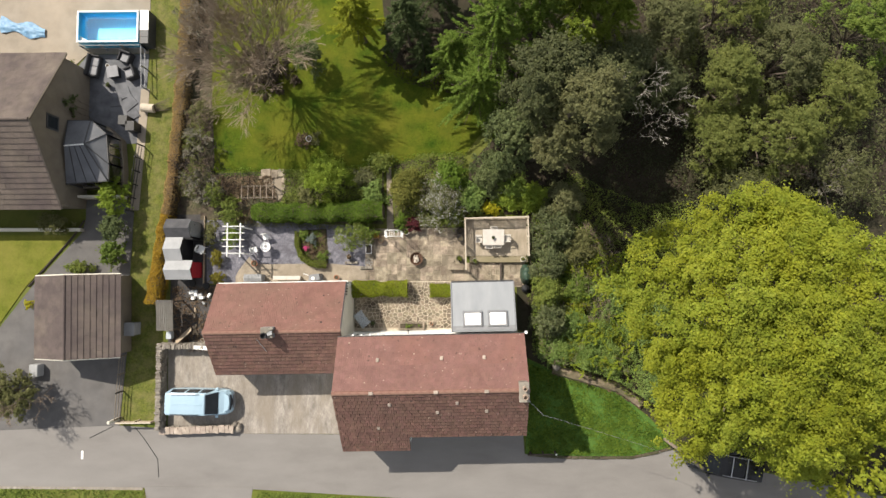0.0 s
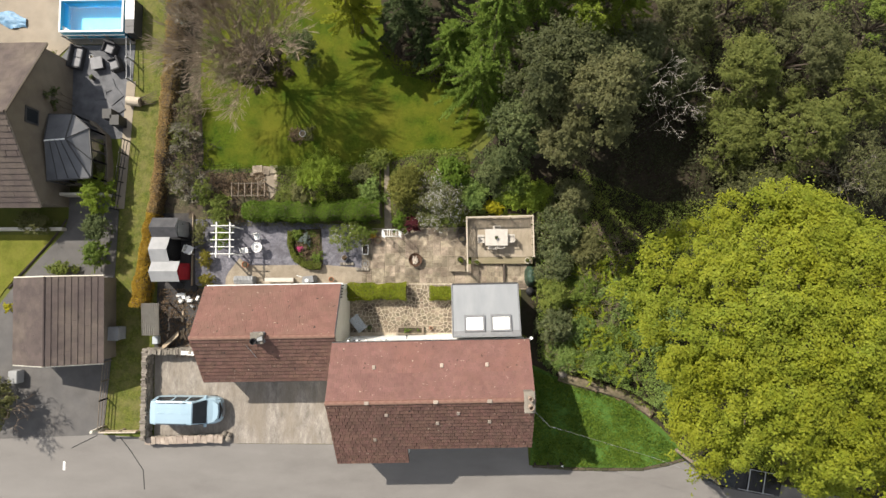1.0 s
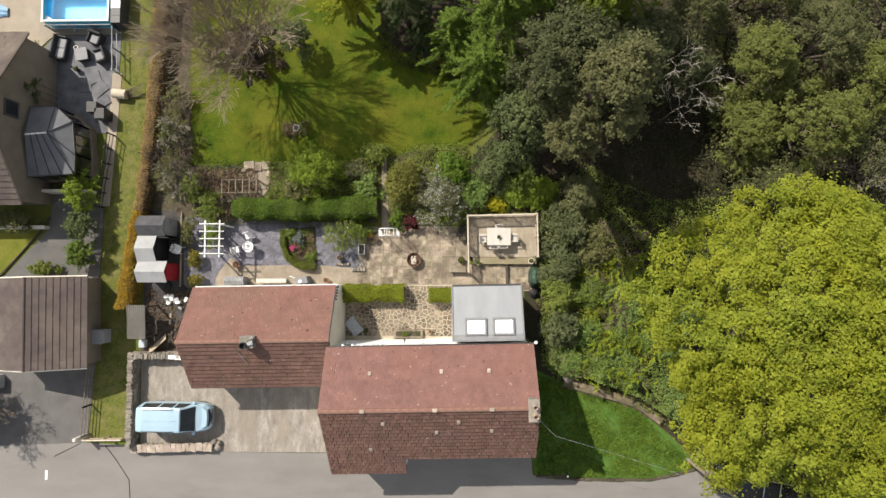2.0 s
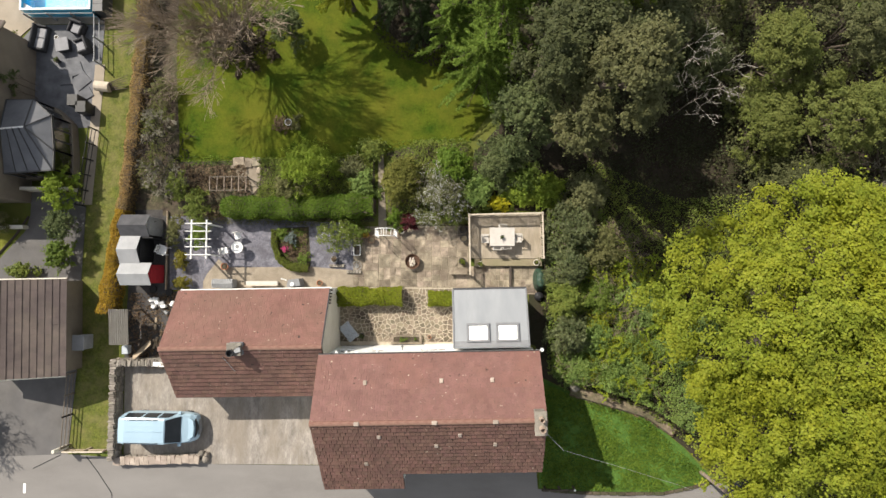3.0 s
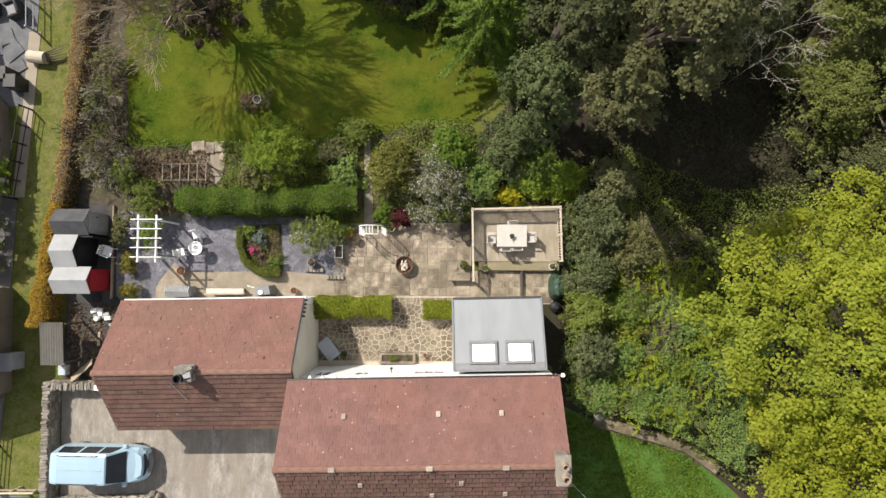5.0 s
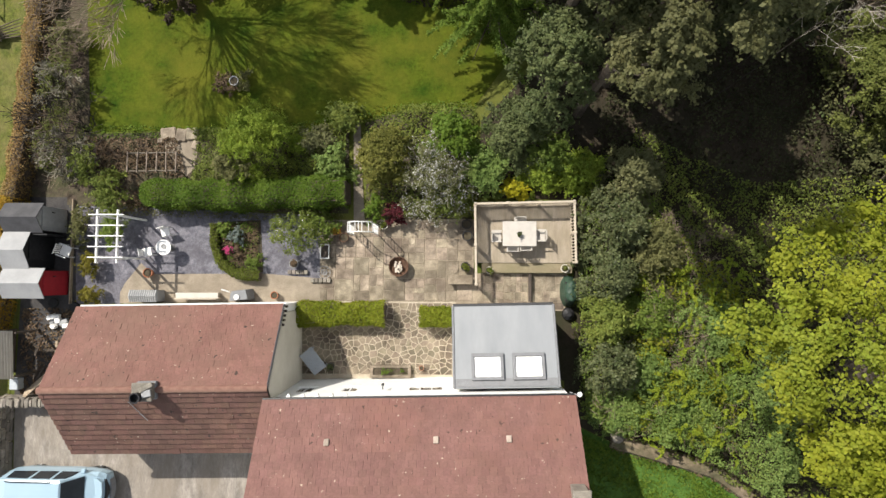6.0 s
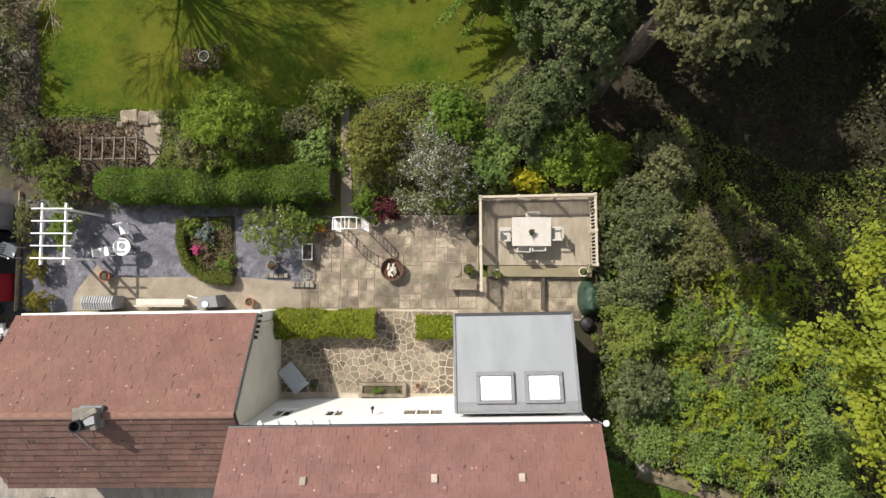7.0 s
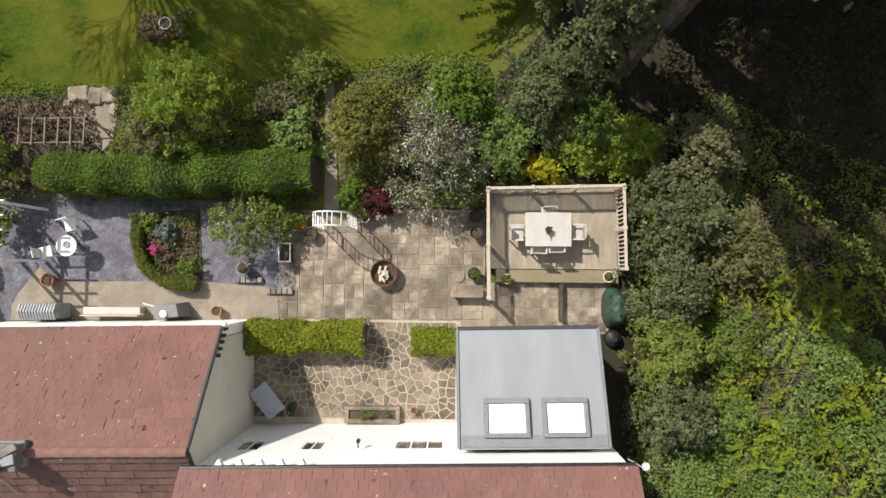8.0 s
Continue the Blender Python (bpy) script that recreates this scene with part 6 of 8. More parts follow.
# garden shrubs
for i, (nm, x, y, rx, ry, z0, z1, mt, n, lf, cl, rb, lab, ex) in enumerate((
        ("shrub", -9.5, 5.6, 0.8, 0.9, 0.5, 2.2, L_OLIVE, 5000, 0.11, 18, 0.35, "olive shrub behind the hedge", None),
        ("shrub", -5.0, 7.7, 0.75, 0.5, 0.3, 1.1, L_BRAMBLE, 3000, 0.12, 12, 0.3, "grey-leaved shrub at the lawn edge", None),
        ("shrub", -5.6, 5.6, 0.7, 0.9, 0.2, 1.0, L_NETTLE, 3600, 0.1, 14, 0.3, "bright green ground shrub beside the path", None),
        ("shrub", -6.3, 6.7, 0.7, 0.6, 0.2, 1.0, L_GREY, 2000, 0.1, 14, 0.3, "thin olive shrub at the lawn edge", None),
        ("shrub", -3.3, 5.9, 0.95, 1.2, 0.4, 2.3, L_BRONZE, 13000, 0.085, 40, 0.3, "bronze-green shrub beside the path", None),
        ("shrub", -0.4, 6.6, 0.9, 0.9, 0.6, 2.4, L_HEDGE, 6000, 0.12, 22, 0.38, "fresh green shrub at the bed corner", None),
        ("shrub", -0.5, 4.2, 0.9, 0.8, 0.3, 1.5, L_BRAMBLE, 4500, 0.10, 20, 0.3, "leafy shrub by the deck corner", ("blossom", 700, L_BLOSSOM, 0.07)),
        ("red_shrub", -2.95, 3.5, 0.38, 0.36, 0.3, 1.0, L_RED, 1800, 0.09, 8, 0.2, "round dark red shrub at the patio edge", None),
        ("shrub", -3.75, 3.7, 0.35, 0.55, 0.2, 0.9, L_HEDGE, 1500, 0.09, 8, 0.2, "fresh green shrub beside the arch", None),
        ("shrub", -7.0, 2.7, 1.15, 0.85, 0.4, 1.7, L_BRAMBLE, 4200, 0.07, 40, 0.24, "open twiggy shrub on the terrace", ("blossom", 60, L_BLOSSOM, 0.08)),
        ("shrub", -6.2, 3.0, 0.6, 0.5, 0.3, 1.2, L_MID, 1800, 0.09, 14, 0.25, "leafy shrub near the arch", None),
        ("shrub", -15.0, 4.4, 0.6, 1.0, 0.3, 1.6, L_BRAMBLE, 3600, 0.1, 16, 0.3, "leafy green shrub by the pergola", None),
        ("shrub", -14.95, 2.75, 0.4, 0.75, 0.2, 1.2, L_MID, 2200, 0.1, 10, 0.25, "green shrub under the pergola", None),
        ("shrub", -16.45, 3.0, 0.35, 0.85, 0.2, 1.1, L_OLIVE, 2200, 0.09, 12, 0.24, "olive bush beside the shed yard", None),
        ("topiary_ball", -16.05, 1.3, 0.36, 0.52, 0.2, 0.9, L_TOPIARY, 2600, 0.07, 14, 0.2, "small rounded yellow-green bush", None),
        ("topiary_ball", -16.0, 0.05, 0.38, 0.36, 0.2, 0.8, L_TOPIARY, 2200, 0.07, 12, 0.2, "small rounded yellow-green bush", None),
        ("shrub", -17.6, 9.2, 0.8, 1.4, 0.2, 1.3, L_SCRUB, 2600, 0.08, 34, 0.3, "thin green twiggy boundary shrub", None),
        ("shrub", -17.7, 6.6, 0.9, 1.3, 0.2, 1.3, L_SCRUB, 2800, 0.08, 34, 0.3, "thin green twiggy boundary shrub", None),
        ("shrub", -17.3, 11.2, 0.5, 0.9, 0.2, 1.2, L_OLIVE, 1500, 0.1, 14, 0.35, "olive-green shrub on the boundary", None),
        ("shrub", -16.2, 5.6, 0.7, 0.8, 0.2, 1.5, L_BRAMBLE, 3000, 0.1, 16, 0.3, "loose leafy shrub behind the sheds", None),
        ("shrub", -22.9, 5.3, 0.75, 1.1, 0.4, 2.2, L_FEATHER, 6000, 0.11, 22, 0.36, "leafy green shrub beside the drive", None),
        ("shrub", -22.8, 3.3, 0.7, 0.8, 0.4, 1.9, L_DARK, 4500, 0.11, 18, 0.34, "dark shrub beside the drive", None),
        ("shrub", -22.9, 1.7, 0.8, 0.7, 0.4, 1.7, L_MID, 4500, 0.11, 18, 0.34, "green shrub behind the garage", None),
        ("shrub", -25.5, 0.75, 1.0, 0.35, 0.2, 0.8, L_BRAMBLE, 2400, 0.1, 14, 0.24, "low flowering shrub behind the garage", None),
        ("shrub", -27.0, 3.6, 1.1, 0.7, 0.3, 1.4, L_OLIVE, 3200, 0.1, 18, 0.3, "straggly shrub in front of the bungalow", None),
        ("yellow_shrub", -28.85, -1.8, 0.3, 0.35, 0.1, 0.6, L_YELLOW, 700, 0.08, 6, 0.17, "small bright yellow shrub beside the garage", None),
        ("shrub", -28.9, -7.7, 1.3, 1.5, 0.4, 2.4, L_OLIVE, 9000, 0.12, 24, 0.4, "yellow-green leafy shrub by the lane", None),
        ("shrub", -30.2, -7.0, 1.2, 1.2, 0.4, 2.4, L_OLIVE, 6000, 0.12, 24, 0.42, "olive-green shrub by the lane", None),
        ("shrub", -15.6, -1.6, 0.5, 0.9, 0.2, 0.9, L_BRAMBLE, 2400, 0.09, 12, 0.25, "green weeds behind the annex", None),
        ("shrub", -26.6, 14.3, 0.4, 0.5, 0.2, 1.0, L_BOX, 1200, 0.1, 8, 0.2, "yellow-green shrub by the lounge terrace", None),
        ("shrub", -9.8, 2.6, 0.35, 0.35, 0.1, 0.6, L_BLUEGREY, 700, 0.08, 6, 0.16, "blue-grey lavender clump in the flower bed", None),
        ("shrub", -9.9, 2.0, 0.3, 0.35, 0.05, 0.4, L_LITTER, 500, 0.08, 6, 0.13, "brown dried perennial clump in the flower bed", None),
        ("shrub", -9.0, 1.5, 0.28, 0.4, 0.1, 0.6, L_MID, 800, 0.08, 6, 0.16, "green perennial clump in the flower bed", None),
        ("shrub", -10.3, 2.9, 0.32, 0.28, 0.1, 0.6, L_MID, 800, 0.09, 6, 0.16, "green leafy clump in the flower bed", None),
        ("flower_clump", -10.15, 1.95, 0.14, 0.12, 0.1, 0.5, L_PINK, 260, 0.07, 4, 0.09, "bright pink flower clump in the bed", None))):
    T(nm, lab, "shrub", x, y, rx, ry, z0, z1, mt, n, lf, cl, rb, 100 + i, 0.05 if rx > 0.5 else 0.02, 0.4, extra=ex)

T("shrub", "feathery fresh green shrub behind the hedge", "shrub", -8.6, 6.4, 1.5, 1.45, 0.3, 2.9, L_FEATHER, 22000, 0.11, 56, 0.36, 141, 0.05, 1.1, loose=0.8, aspect=0.3)
T("blossom_tree", "white-blossomed shrub over the patio", "shrub", -1.15, 5.0, 1.55, 1.8, 0.5, 2.3, L_GREY, 8500, 0.075, 70, 0.3, 142, 0.05, 1.3, loose=0.8, extra=("blossom", 2700, L_BLOSSOM, 0.065))
bare_tree("bare_shrub", "pale bare stems among the blossom", -1.1, 5.1, 2.6, 0.6, M_TWIG, 38, 3, 0.03, 3, 0.7, 0.34, raised=0.3, thin=0.009, stems=7)
bare_tree("bare_shrub", "leafless dark shrub at the boundary corner", -16.6, 7.2, 3.4, 0.6, M_DARKBARK, 39, 3, 0.05, 3, 0.7, 0.36, raised=0.4, thin=0.012, stems=7)


# ---------------------------------------------------------------- vehicles
def loft_car(name, label, m, paint, stations, glass_spans, rails, wheel_x, width, wheel_r=0.31, screen=None, rear_screen=None, lamp_x=2.0):
    """A car body lofted through cross-sections (x, sill z, belt z, roof z, half width at belt, half width at roof)."""
    car = thing(name, label, "car", m)
    bm = bmesh.new()
    rings = []
    for x, zs, zb, zr, wb, wr in stations:
        h = [(wb * 0.94, zs), (wb * 1.0, zs + (zb - zs) * 0.45), (wb * 0.985, zb), (wr, zb + (zr - zb) * 0.93), (wr * 0.86, zr - 0.012), (wr * 0.45, zr + 0.012)]
        ring = [(x, y, z) for y, z in h] + [(x, 0, zr + 0.02)] + [(x, -y, z) for y, z in h[::-1]]
        rings.append([bm.verts.new(p) for p in ring])
    k = len(rings[0])
    for a, b in zip(rings, rings[1:]):
        for i in range(k - 1):
            bm.faces.new((a[i], b[i], b[i + 1], a[i + 1]))
        bm.faces.new((a[k - 1], b[k - 1], b[0], a[0]))
    bm.faces.new(rings[0])
    bm.faces.new(rings[-1][::-1])
    bmesh.ops.recalc_face_normals(bm, faces=bm.faces)
    body = part("body", bm, paint, car, smooth=False)
    st = {s[0]: s for s in stations}

    def side_pt(x, f, sgn, off):
        xs = sorted(st)
        a = max(q for q in xs if q <= x + 1e-6)
        b = min(q for q in xs if q >= x - 1e-6)
        t = 0 if a == b else (x - a) / (b - a)
        s = [p + (q - p) * t for p, q in zip(st[a], st[b])]
        zb, zr = s[2], s[2] + (s[3] - s[2]) * 0.93
        return Vector((x, sgn * (s[4] * 0.985 + (s[5] - s[4] * 0.985) * f + off), zb + (zr - zb) * f))

    for sgn in (1, -1):
        for xa, xb, xc, xd in glass_spans:
            p = [side_pt(xa, 0.08, sgn, 0.012), side_pt(xb, 0.08, sgn, 0.012), side_pt(xc, 0.86, sgn, 0.012), side_pt(xd, 0.86, sgn, 0.012)]
            q = [v + Vector((0, -sgn * 0.02, 0)) for v in p]
            poly_mesh("side_window", p + q, [(0, 1, 2, 3), (7, 6, 5, 4), (0, 4, 5, 1), (1, 5, 6, 2), (2, 6, 7, 3), (3, 7, 4, 0)], M_PANE, car)
        part("door_mirror", boxed(screen[0] - 0.2, screen[0] - 0.02, sgn * (width / 2 + 0.02) - 0.09, sgn * (width / 2 + 0.02) + 0.09, 0.95, 1.12, bevel=0.03), M_BLACK if paint is M_CARBLACK else paint, car)
        if rails:
            part("roof_rail", tube(bmesh.new(), [(rails[0], sgn * rails[2], rails[3]), (rails[0] + 0.15, sgn * rails[2], rails[3] + 0.07), (rails[1] - 0.15, sgn * rails[2], rails[3] + 0.07), (rails[1], sgn * rails[2], rails[3])], 0.022, 6), M_ALLOY if paint is M_CARBLACK else M_BLACK, car)
        part("headlight", boxed(lamp_x - 0.2, lamp_x, sgn * width * 0.36 - 0.12, sgn * width * 0.36 + 0.12, 0.66, 0.82, bevel=0.04), M_GLASS, car)
        for wx in wheel_x:
            wm = Matrix.Translation((wx, sgn * (width / 2 - 0.17), wheel_r)) @ Matrix.Rotation(math.pi / 2, 4, "X")
            w = part("wheel", lathe(bmesh.new(), 0, 0, [(0.2, -0.1), (wheel_r * 0.94, -0.1), (wheel_r, -0.07), (wheel_r, 0.07), (wheel_r * 0.94, 0.1), (0.2, 0.1)], 20), M_RUBBER, car, m=wm)
            part("rim", lathe(bmesh.new(), 0, 0, [(0.19, -0.09), (0.2, -0.105 * 1), (0.2, 0.105), (0.06, 0.11)], 14), M_ALLOY, w)
    for sc, nm in ((screen, "windscreen"), (rear_screen, "rear_window")):
        if sc:
            x0, z0, w0, x1, z1, w1 = sc
            p = [Vector((x0, -w0, z0)), Vector((x0, w0, z0)), Vector((x1, w1, z1)), Vector((x1, -w1, z1))]
            n = (p[1] - p[0]).cross(p[2] - p[0]).normalized()
            n = n if n.z > 0 else -n
            up = [v + n * 0.035 for v in p] + [v - n * 0.02 for v in p]
            poly_mesh(nm, up, [(0, 1, 2, 3), (7, 6, 5, 4), (0, 4, 5, 1), (1, 5, 6, 2), (2, 6, 7, 3), (3, 7, 4, 0)], M_PANE, car)
    return car


VAN = [(-2.02, 0.42, 0.95, 1.30, 0.76, 0.66), (-1.97, 0.32, 0.98, 1.68, 0.82, 0.68), (-1.6, 0.26, 0.98, 1.78, 0.85, 0.70), (0.0, 0.26, 0.98, 1.81, 0.86, 0.71),
       (0.62, 0.26, 0.98, 1.78, 0.86, 0.69), (0.95, 0.26, 0.97, 1.44, 0.85, 0.69), (1.32, 0.26, 0.95, 1.14, 0.83, 0.74), (1.72, 0.28, 0.86, 1.00, 0.80, 0.66), (1.98, 0.32, 0.74, 0.84, 0.70, 0.52), (2.06, 0.4, 0.6, 0.66, 0.58, 0.4)]
van = loft_car("van", "pale blue small passenger van parked on the concrete drive", pose(-16.85, -8.12, 0.045, 0, 0, -0.6), M_VAN, VAN,
               ((-1.75, -0.75, -0.78, -1.68), (-0.65, 0.15, 0.12, -0.65), (0.25, 1.0, 0.7, 0.25)), (-1.6, 0.3, 0.64, 1.77), (-1.3, 1.3), 1.72, 0.3, (1.28, 1.16, 0.70, 0.68, 1.745, 0.60), (-2.0, 1.05, 0.6, -1.98, 1.6, 0.58), 1.95)
for sx in (-1.25, -0.7, -0.15, 0.3):
    part("roof_rib", boxed(sx - 0.2, sx + 0.2, -0.012, 0.012, 1.825, 1.842), M_VAN, van)
part("bonnet", prism(bmesh.new(), [(1.36, -0.66), (1.72, -0.6), (1.93, -0.44), (1.97, 0.0), (1.93, 0.44), (1.72, 0.6), (1.36, 0.66)], 0.93, 1.04, 0.06), M_VAN, van)
part("bumper", prism(bmesh.new(), [(1.7, -0.8), (1.98, -0.66), (2.12, -0.3), (2.15, 0.0), (2.12, 0.3), (1.98, 0.66), (1.7, 0.8)], 0.34, 0.66, 0.03), M_GREYFRAME, van)
part("grille", prism(bmesh.new(), [(1.86, -0.62), (2.0, -0.5), (2.09, 0.0), (2.0, 0.5), (1.86, 0.62), (1.9, 0.0)], 0.66, 0.86, 0.06), M_BLACK, van)
SUV = [(-2.2, 0.45, 1.0, 1.25, 0.80, 0.66), (-2.1, 0.35, 1.05, 1.62, 0.88, 0.68), (-1.4, 0.32, 1.05, 1.72, 0.92, 0.70), (0.2, 0.32, 1.05, 1.74, 0.92, 0.70), (0.55, 0.32, 1.05, 1.66, 0.91, 0.68), (1.15, 0.32, 1.02, 1.14, 0.90, 0.76),
       (1.9, 0.36, 0.92, 1.04, 0.84, 0.66), (2.2, 0.42, 0.72, 0.82, 0.70, 0.5)]
suv = loft_car("suv", "black four-wheel-drive car parked beneath the lime tree", pose(17.0, -11.75, 0.035, 0, 0, 170), M_CARBLACK, SUV,
               ((-1.9, -0.9, -0.95, -1.8), (-0.8, 0.2, 0.15, -0.8), (0.3, 1.0, 0.6, 0.3)), (-1.7, 0.4, 0.62, 1.72), (-1.35, 1.4), 1.84, 0.36, (1.1, 1.16, 0.72, 0.58, 1.66, 0.6), None, 2.15)
for sx in (-1.0, -0.1):
    part("roof_bar", boxed(sx - 0.03, sx + 0.03, -0.66, 0.66, 1.80, 1.84), M_ALLOY, suv, "bare metal roof bar")


# ---------------------------------------------------------------- deck with railing and dining set
deck = thing("deck", "raised weathered timber deck with a worn front step", "deck", pose(0.5, 1.0, 0))
me_plank = bpy.data.meshes.new("plank")
bmq = boxed(0, 0.140, 0, 2.53, 0, 0.03, bevel=0.003)
bmq.to_mesh(me_plank)
bmq.free()
me_plank.materials.append(M_DECK)
for k in range(29):
    link_mesh("plank", me_plank, None, deck, m=pose(k * 0.1418, 0.45, 0.33))
part("frame", boxed(0.02, 4.1, 0.44, 2.97, 0.0, 0.328), M_DARKWOOD, deck)
part("step", boxed(0.32, 4.16, 0.02, 0.438, 0.0, 0.32, bevel=0.012), M_STEP, deck, "broad weathered front step")


def railing(label, a, b, z, step, top, posts, bal=0.035):
    a, b = Vector((*a, z)), Vector((*b, z))
    d = b - a
    r = thing("deck_railing", label, "railing", Matrix.Translation(a) @ Matrix.Rotation(math.atan2(d.y, d.x), 4, "Z"))
    ln = d.length
    part("top_rail", boxed(-0.04, ln + 0.04, -0.045, 0.045, top, top + 0.045, bevel=0.008), M_RAIL, r)
    part("bottom_rail", boxed(0, ln, -0.025, 0.025, 0.12, 0.17), M_RAIL, r)
    for k in range(posts):
        x = ln * k / (posts - 1)
        part("post", boxed(x - 0.045, x + 0.045, -0.048, 0.048, -0.02, top - 0.002), M_RAIL, r)
        part("post_cap", boxed(x - 0.06, x + 0.06, -0.06, 0.06, top + 0.047, top + 0.075, bevel=0.01), M_RAIL, r)
    n = int(ln / step)
    me = bpy.data.meshes.new("baluster")
    q = boxed(-bal / 2, bal / 2, -bal / 2, bal / 2, 0.17, top - 0.002)
    q.to_mesh(me)
    q.free()
    me.materials.append(M_RAIL)
    for k in range(1, n):
        link_mesh("baluster", me, None, r, m=pose(ln * k / n, 0, 0))
    return r


railing("pale timber railing along the back of the deck", (0.5, 3.86), (4.57, 3.96), 0.34, 0.105, 0.95, 4)
railing("pale timber railing on the wood side of the deck", (4.58, 3.90), (4.63, 1.47), 0.34, 0.125, 0.95, 3, 0.045)
railing("pale timber railing between deck and patio", (0.5, 3.80), (0.55, 0.55), 0.34, 0.105, 0.95, 3)


def deck_table():
    t = thing("dining_table", "white rectangular garden dining table on the deck", "table", pose(2.35, 2.64, 0.36))
    part("tabletop", boxed(-0.70, 0.70, -0.52, 0.52, 0.70, 0.74, bevel=0.012), M_PALE, t)
    for sx in (-1, 1):
        for sy in (-1, 1):
            part("leg", boxed(sx * 0.6 - 0.03, sx * 0.6 + 0.03, sy * 0.42 - 0.03, sy * 0.42 + 0.03, 0, 0.70), M_WHITE, t)
    b = thing("plant_pot", "small dark potted plant on the dining table", "plant pot", pose(2.33, 2.62, 1.10))
    part("pot", lathe(bmesh.new(), 0, 0, [(0.07, 0), (0.10, 0.14), (0.085, 0.14), (0.06, 0.03)], 12), M_DARKFRAME, b)
    rng = np.random.default_rng(7)
    p, n = blob_leaves(rng, [(0, 0, 0.17, 0.09)], 120)
    leaf_cloud("foliage", p, n, 0.05, L_DARK, b, rng)


def garden_chair(label, m, material, group, s=1.0, arms=True):
    c = thing("garden_chair", label, "chair", m, group)
    w, d = 0.23 * s, 0.22 * s
    part("seat", boxed(-w, w, -d, d, 0.42, 0.45, bevel=0.01), material, c)
    for k in range(5):
        x = -w + 0.03 + k * (2 * w - 0.06 - 0.05) / 4
        part("back_slat", boxed(x, x + 0.05, d + 0.005, d + 0.025, 0.46, 0.80), material, c)
    part("back_rail", boxed(-w, w, d, d + 0.03, 0.802, 0.86, bevel=0.008), material, c)
    for sx in (-1, 1):
        for y in (-d + 0.02, d + 0.01):
            part("leg", boxed(sx * (w - 0.02) - 0.018, sx * (w - 0.02) + 0.018, y - 0.018, y + 0.018, 0, 0.42 if y < 0 else 0.46), material, c)
        if arms:
            part("arm", boxed(sx * (w + 0.02) - 0.025, sx * (w + 0.02) + 0.025, -d, d + 0.02, 0.62, 0.645), material, c)
    return c


deck_table()
G1 = "chairs round the dining table"
ch = garden_chair("white slatted garden chair at the deck table", pose(1.42, 2.55, 0.36, 0, 0, 90), M_PALE, G1, 0.9)
for m in (pose(3.25, 2.58, 0.36, 0, 0, -90), pose(2.08, 2.12, 0.36, 0, 0, 178), pose(2.62, 2.16, 0.36, 0, 0, 182), pose(2.4, 3.12, 0.36, 0, 0, 2)):
    copy_thing(ch, m)


# ---------------------------------------------------------------- patio pots, fire pit, arch
def pot(label, x, y, r, h, material, z=0.04, plant=None, n=200, name="plant_pot"):
    p = thing(name, label, "plant pot", pose(x, y, z))
    part("pot", lathe(bmesh.new(), 0, 0, [(r * 0.72, 0), (r * 0.96, h * 0.86), (r * 1.06, h * 0.88), (r * 1.06, h), (r * 0.9, h), (r * 0.86, h * 0.82)], 18), material, p)
    part("soil", cyl(bmesh.new(), 0, 0, h * 0.7, h * 0.83, r * 0.84, n=16), M_SOIL, p)
    if plant:
        rng = np.random.default_rng(int(abs(x) * 100 + abs(y) * 10))
        q, nn = blob_leaves(rng, [(rng.uniform(-r, r) * 0.4, rng.uniform(-r, r) * 0.4, h + r * 0.25, r * 0.62) for _ in range(4)], n)
        leaf_cloud("foliage", q, nn, 0.07, plant, p, rng)
    return p


fire = thing("fire_pit", "round rusty iron fire pit holding pale split logs", "fire pit", pose(-2.74, 1.27, 0.05))
part("bowl", lathe(bmesh.new(), 0, 0, [(0.16, 0.10), (0.34, 0.20), (0.42, 0.36), (0.43, 0.37), (0.40, 0.37), (0.33, 0.23), (0.10, 0.15)], 26), M_RUST, fire)
for k in range(3):
    a = k * math.tau / 3
    part("leg", tube(bmesh.new(), [(0.28 * math.cos(a), 0.28 * math.sin(a), 0.18), (0.34 * math.cos(a), 0.34 * math.sin(a), 0)], 0.02, 6), M_RUST, fire)
rl = random.Random(3)
for k in range(11):
    a, q = rl.uniform(0, math.tau), rl.uniform(0.02, 0.2)
    mm = Matrix.Translation((q * math.cos(a), q * math.sin(a), 0.24 + 0.018 * k)) @ Matrix.Rotation(rl.uniform(0, math.pi), 4, "Z") @ Matrix.Rotation(rl.uniform(-0.3, 0.3), 4, "Y")
    part("log", boxed(-0.13, 0.13, -0.04, 0.04, -0.03, 0.03, m=mm, bevel=0.012), M_ASH, fire)

arch = thing("garden_arch", "white metal garden arch over the path entrance", "arch", pose(-4.19, 2.84, 0.04))


def arc(y, r=0.53, zt=1.55):
    return [(-r, y, 0)] + [(-r * math.cos(k * math.pi / 12), y, zt + 0.55 * math.sin(k * math.pi / 12)) for k in range(13)] + [(r, y, 0)]


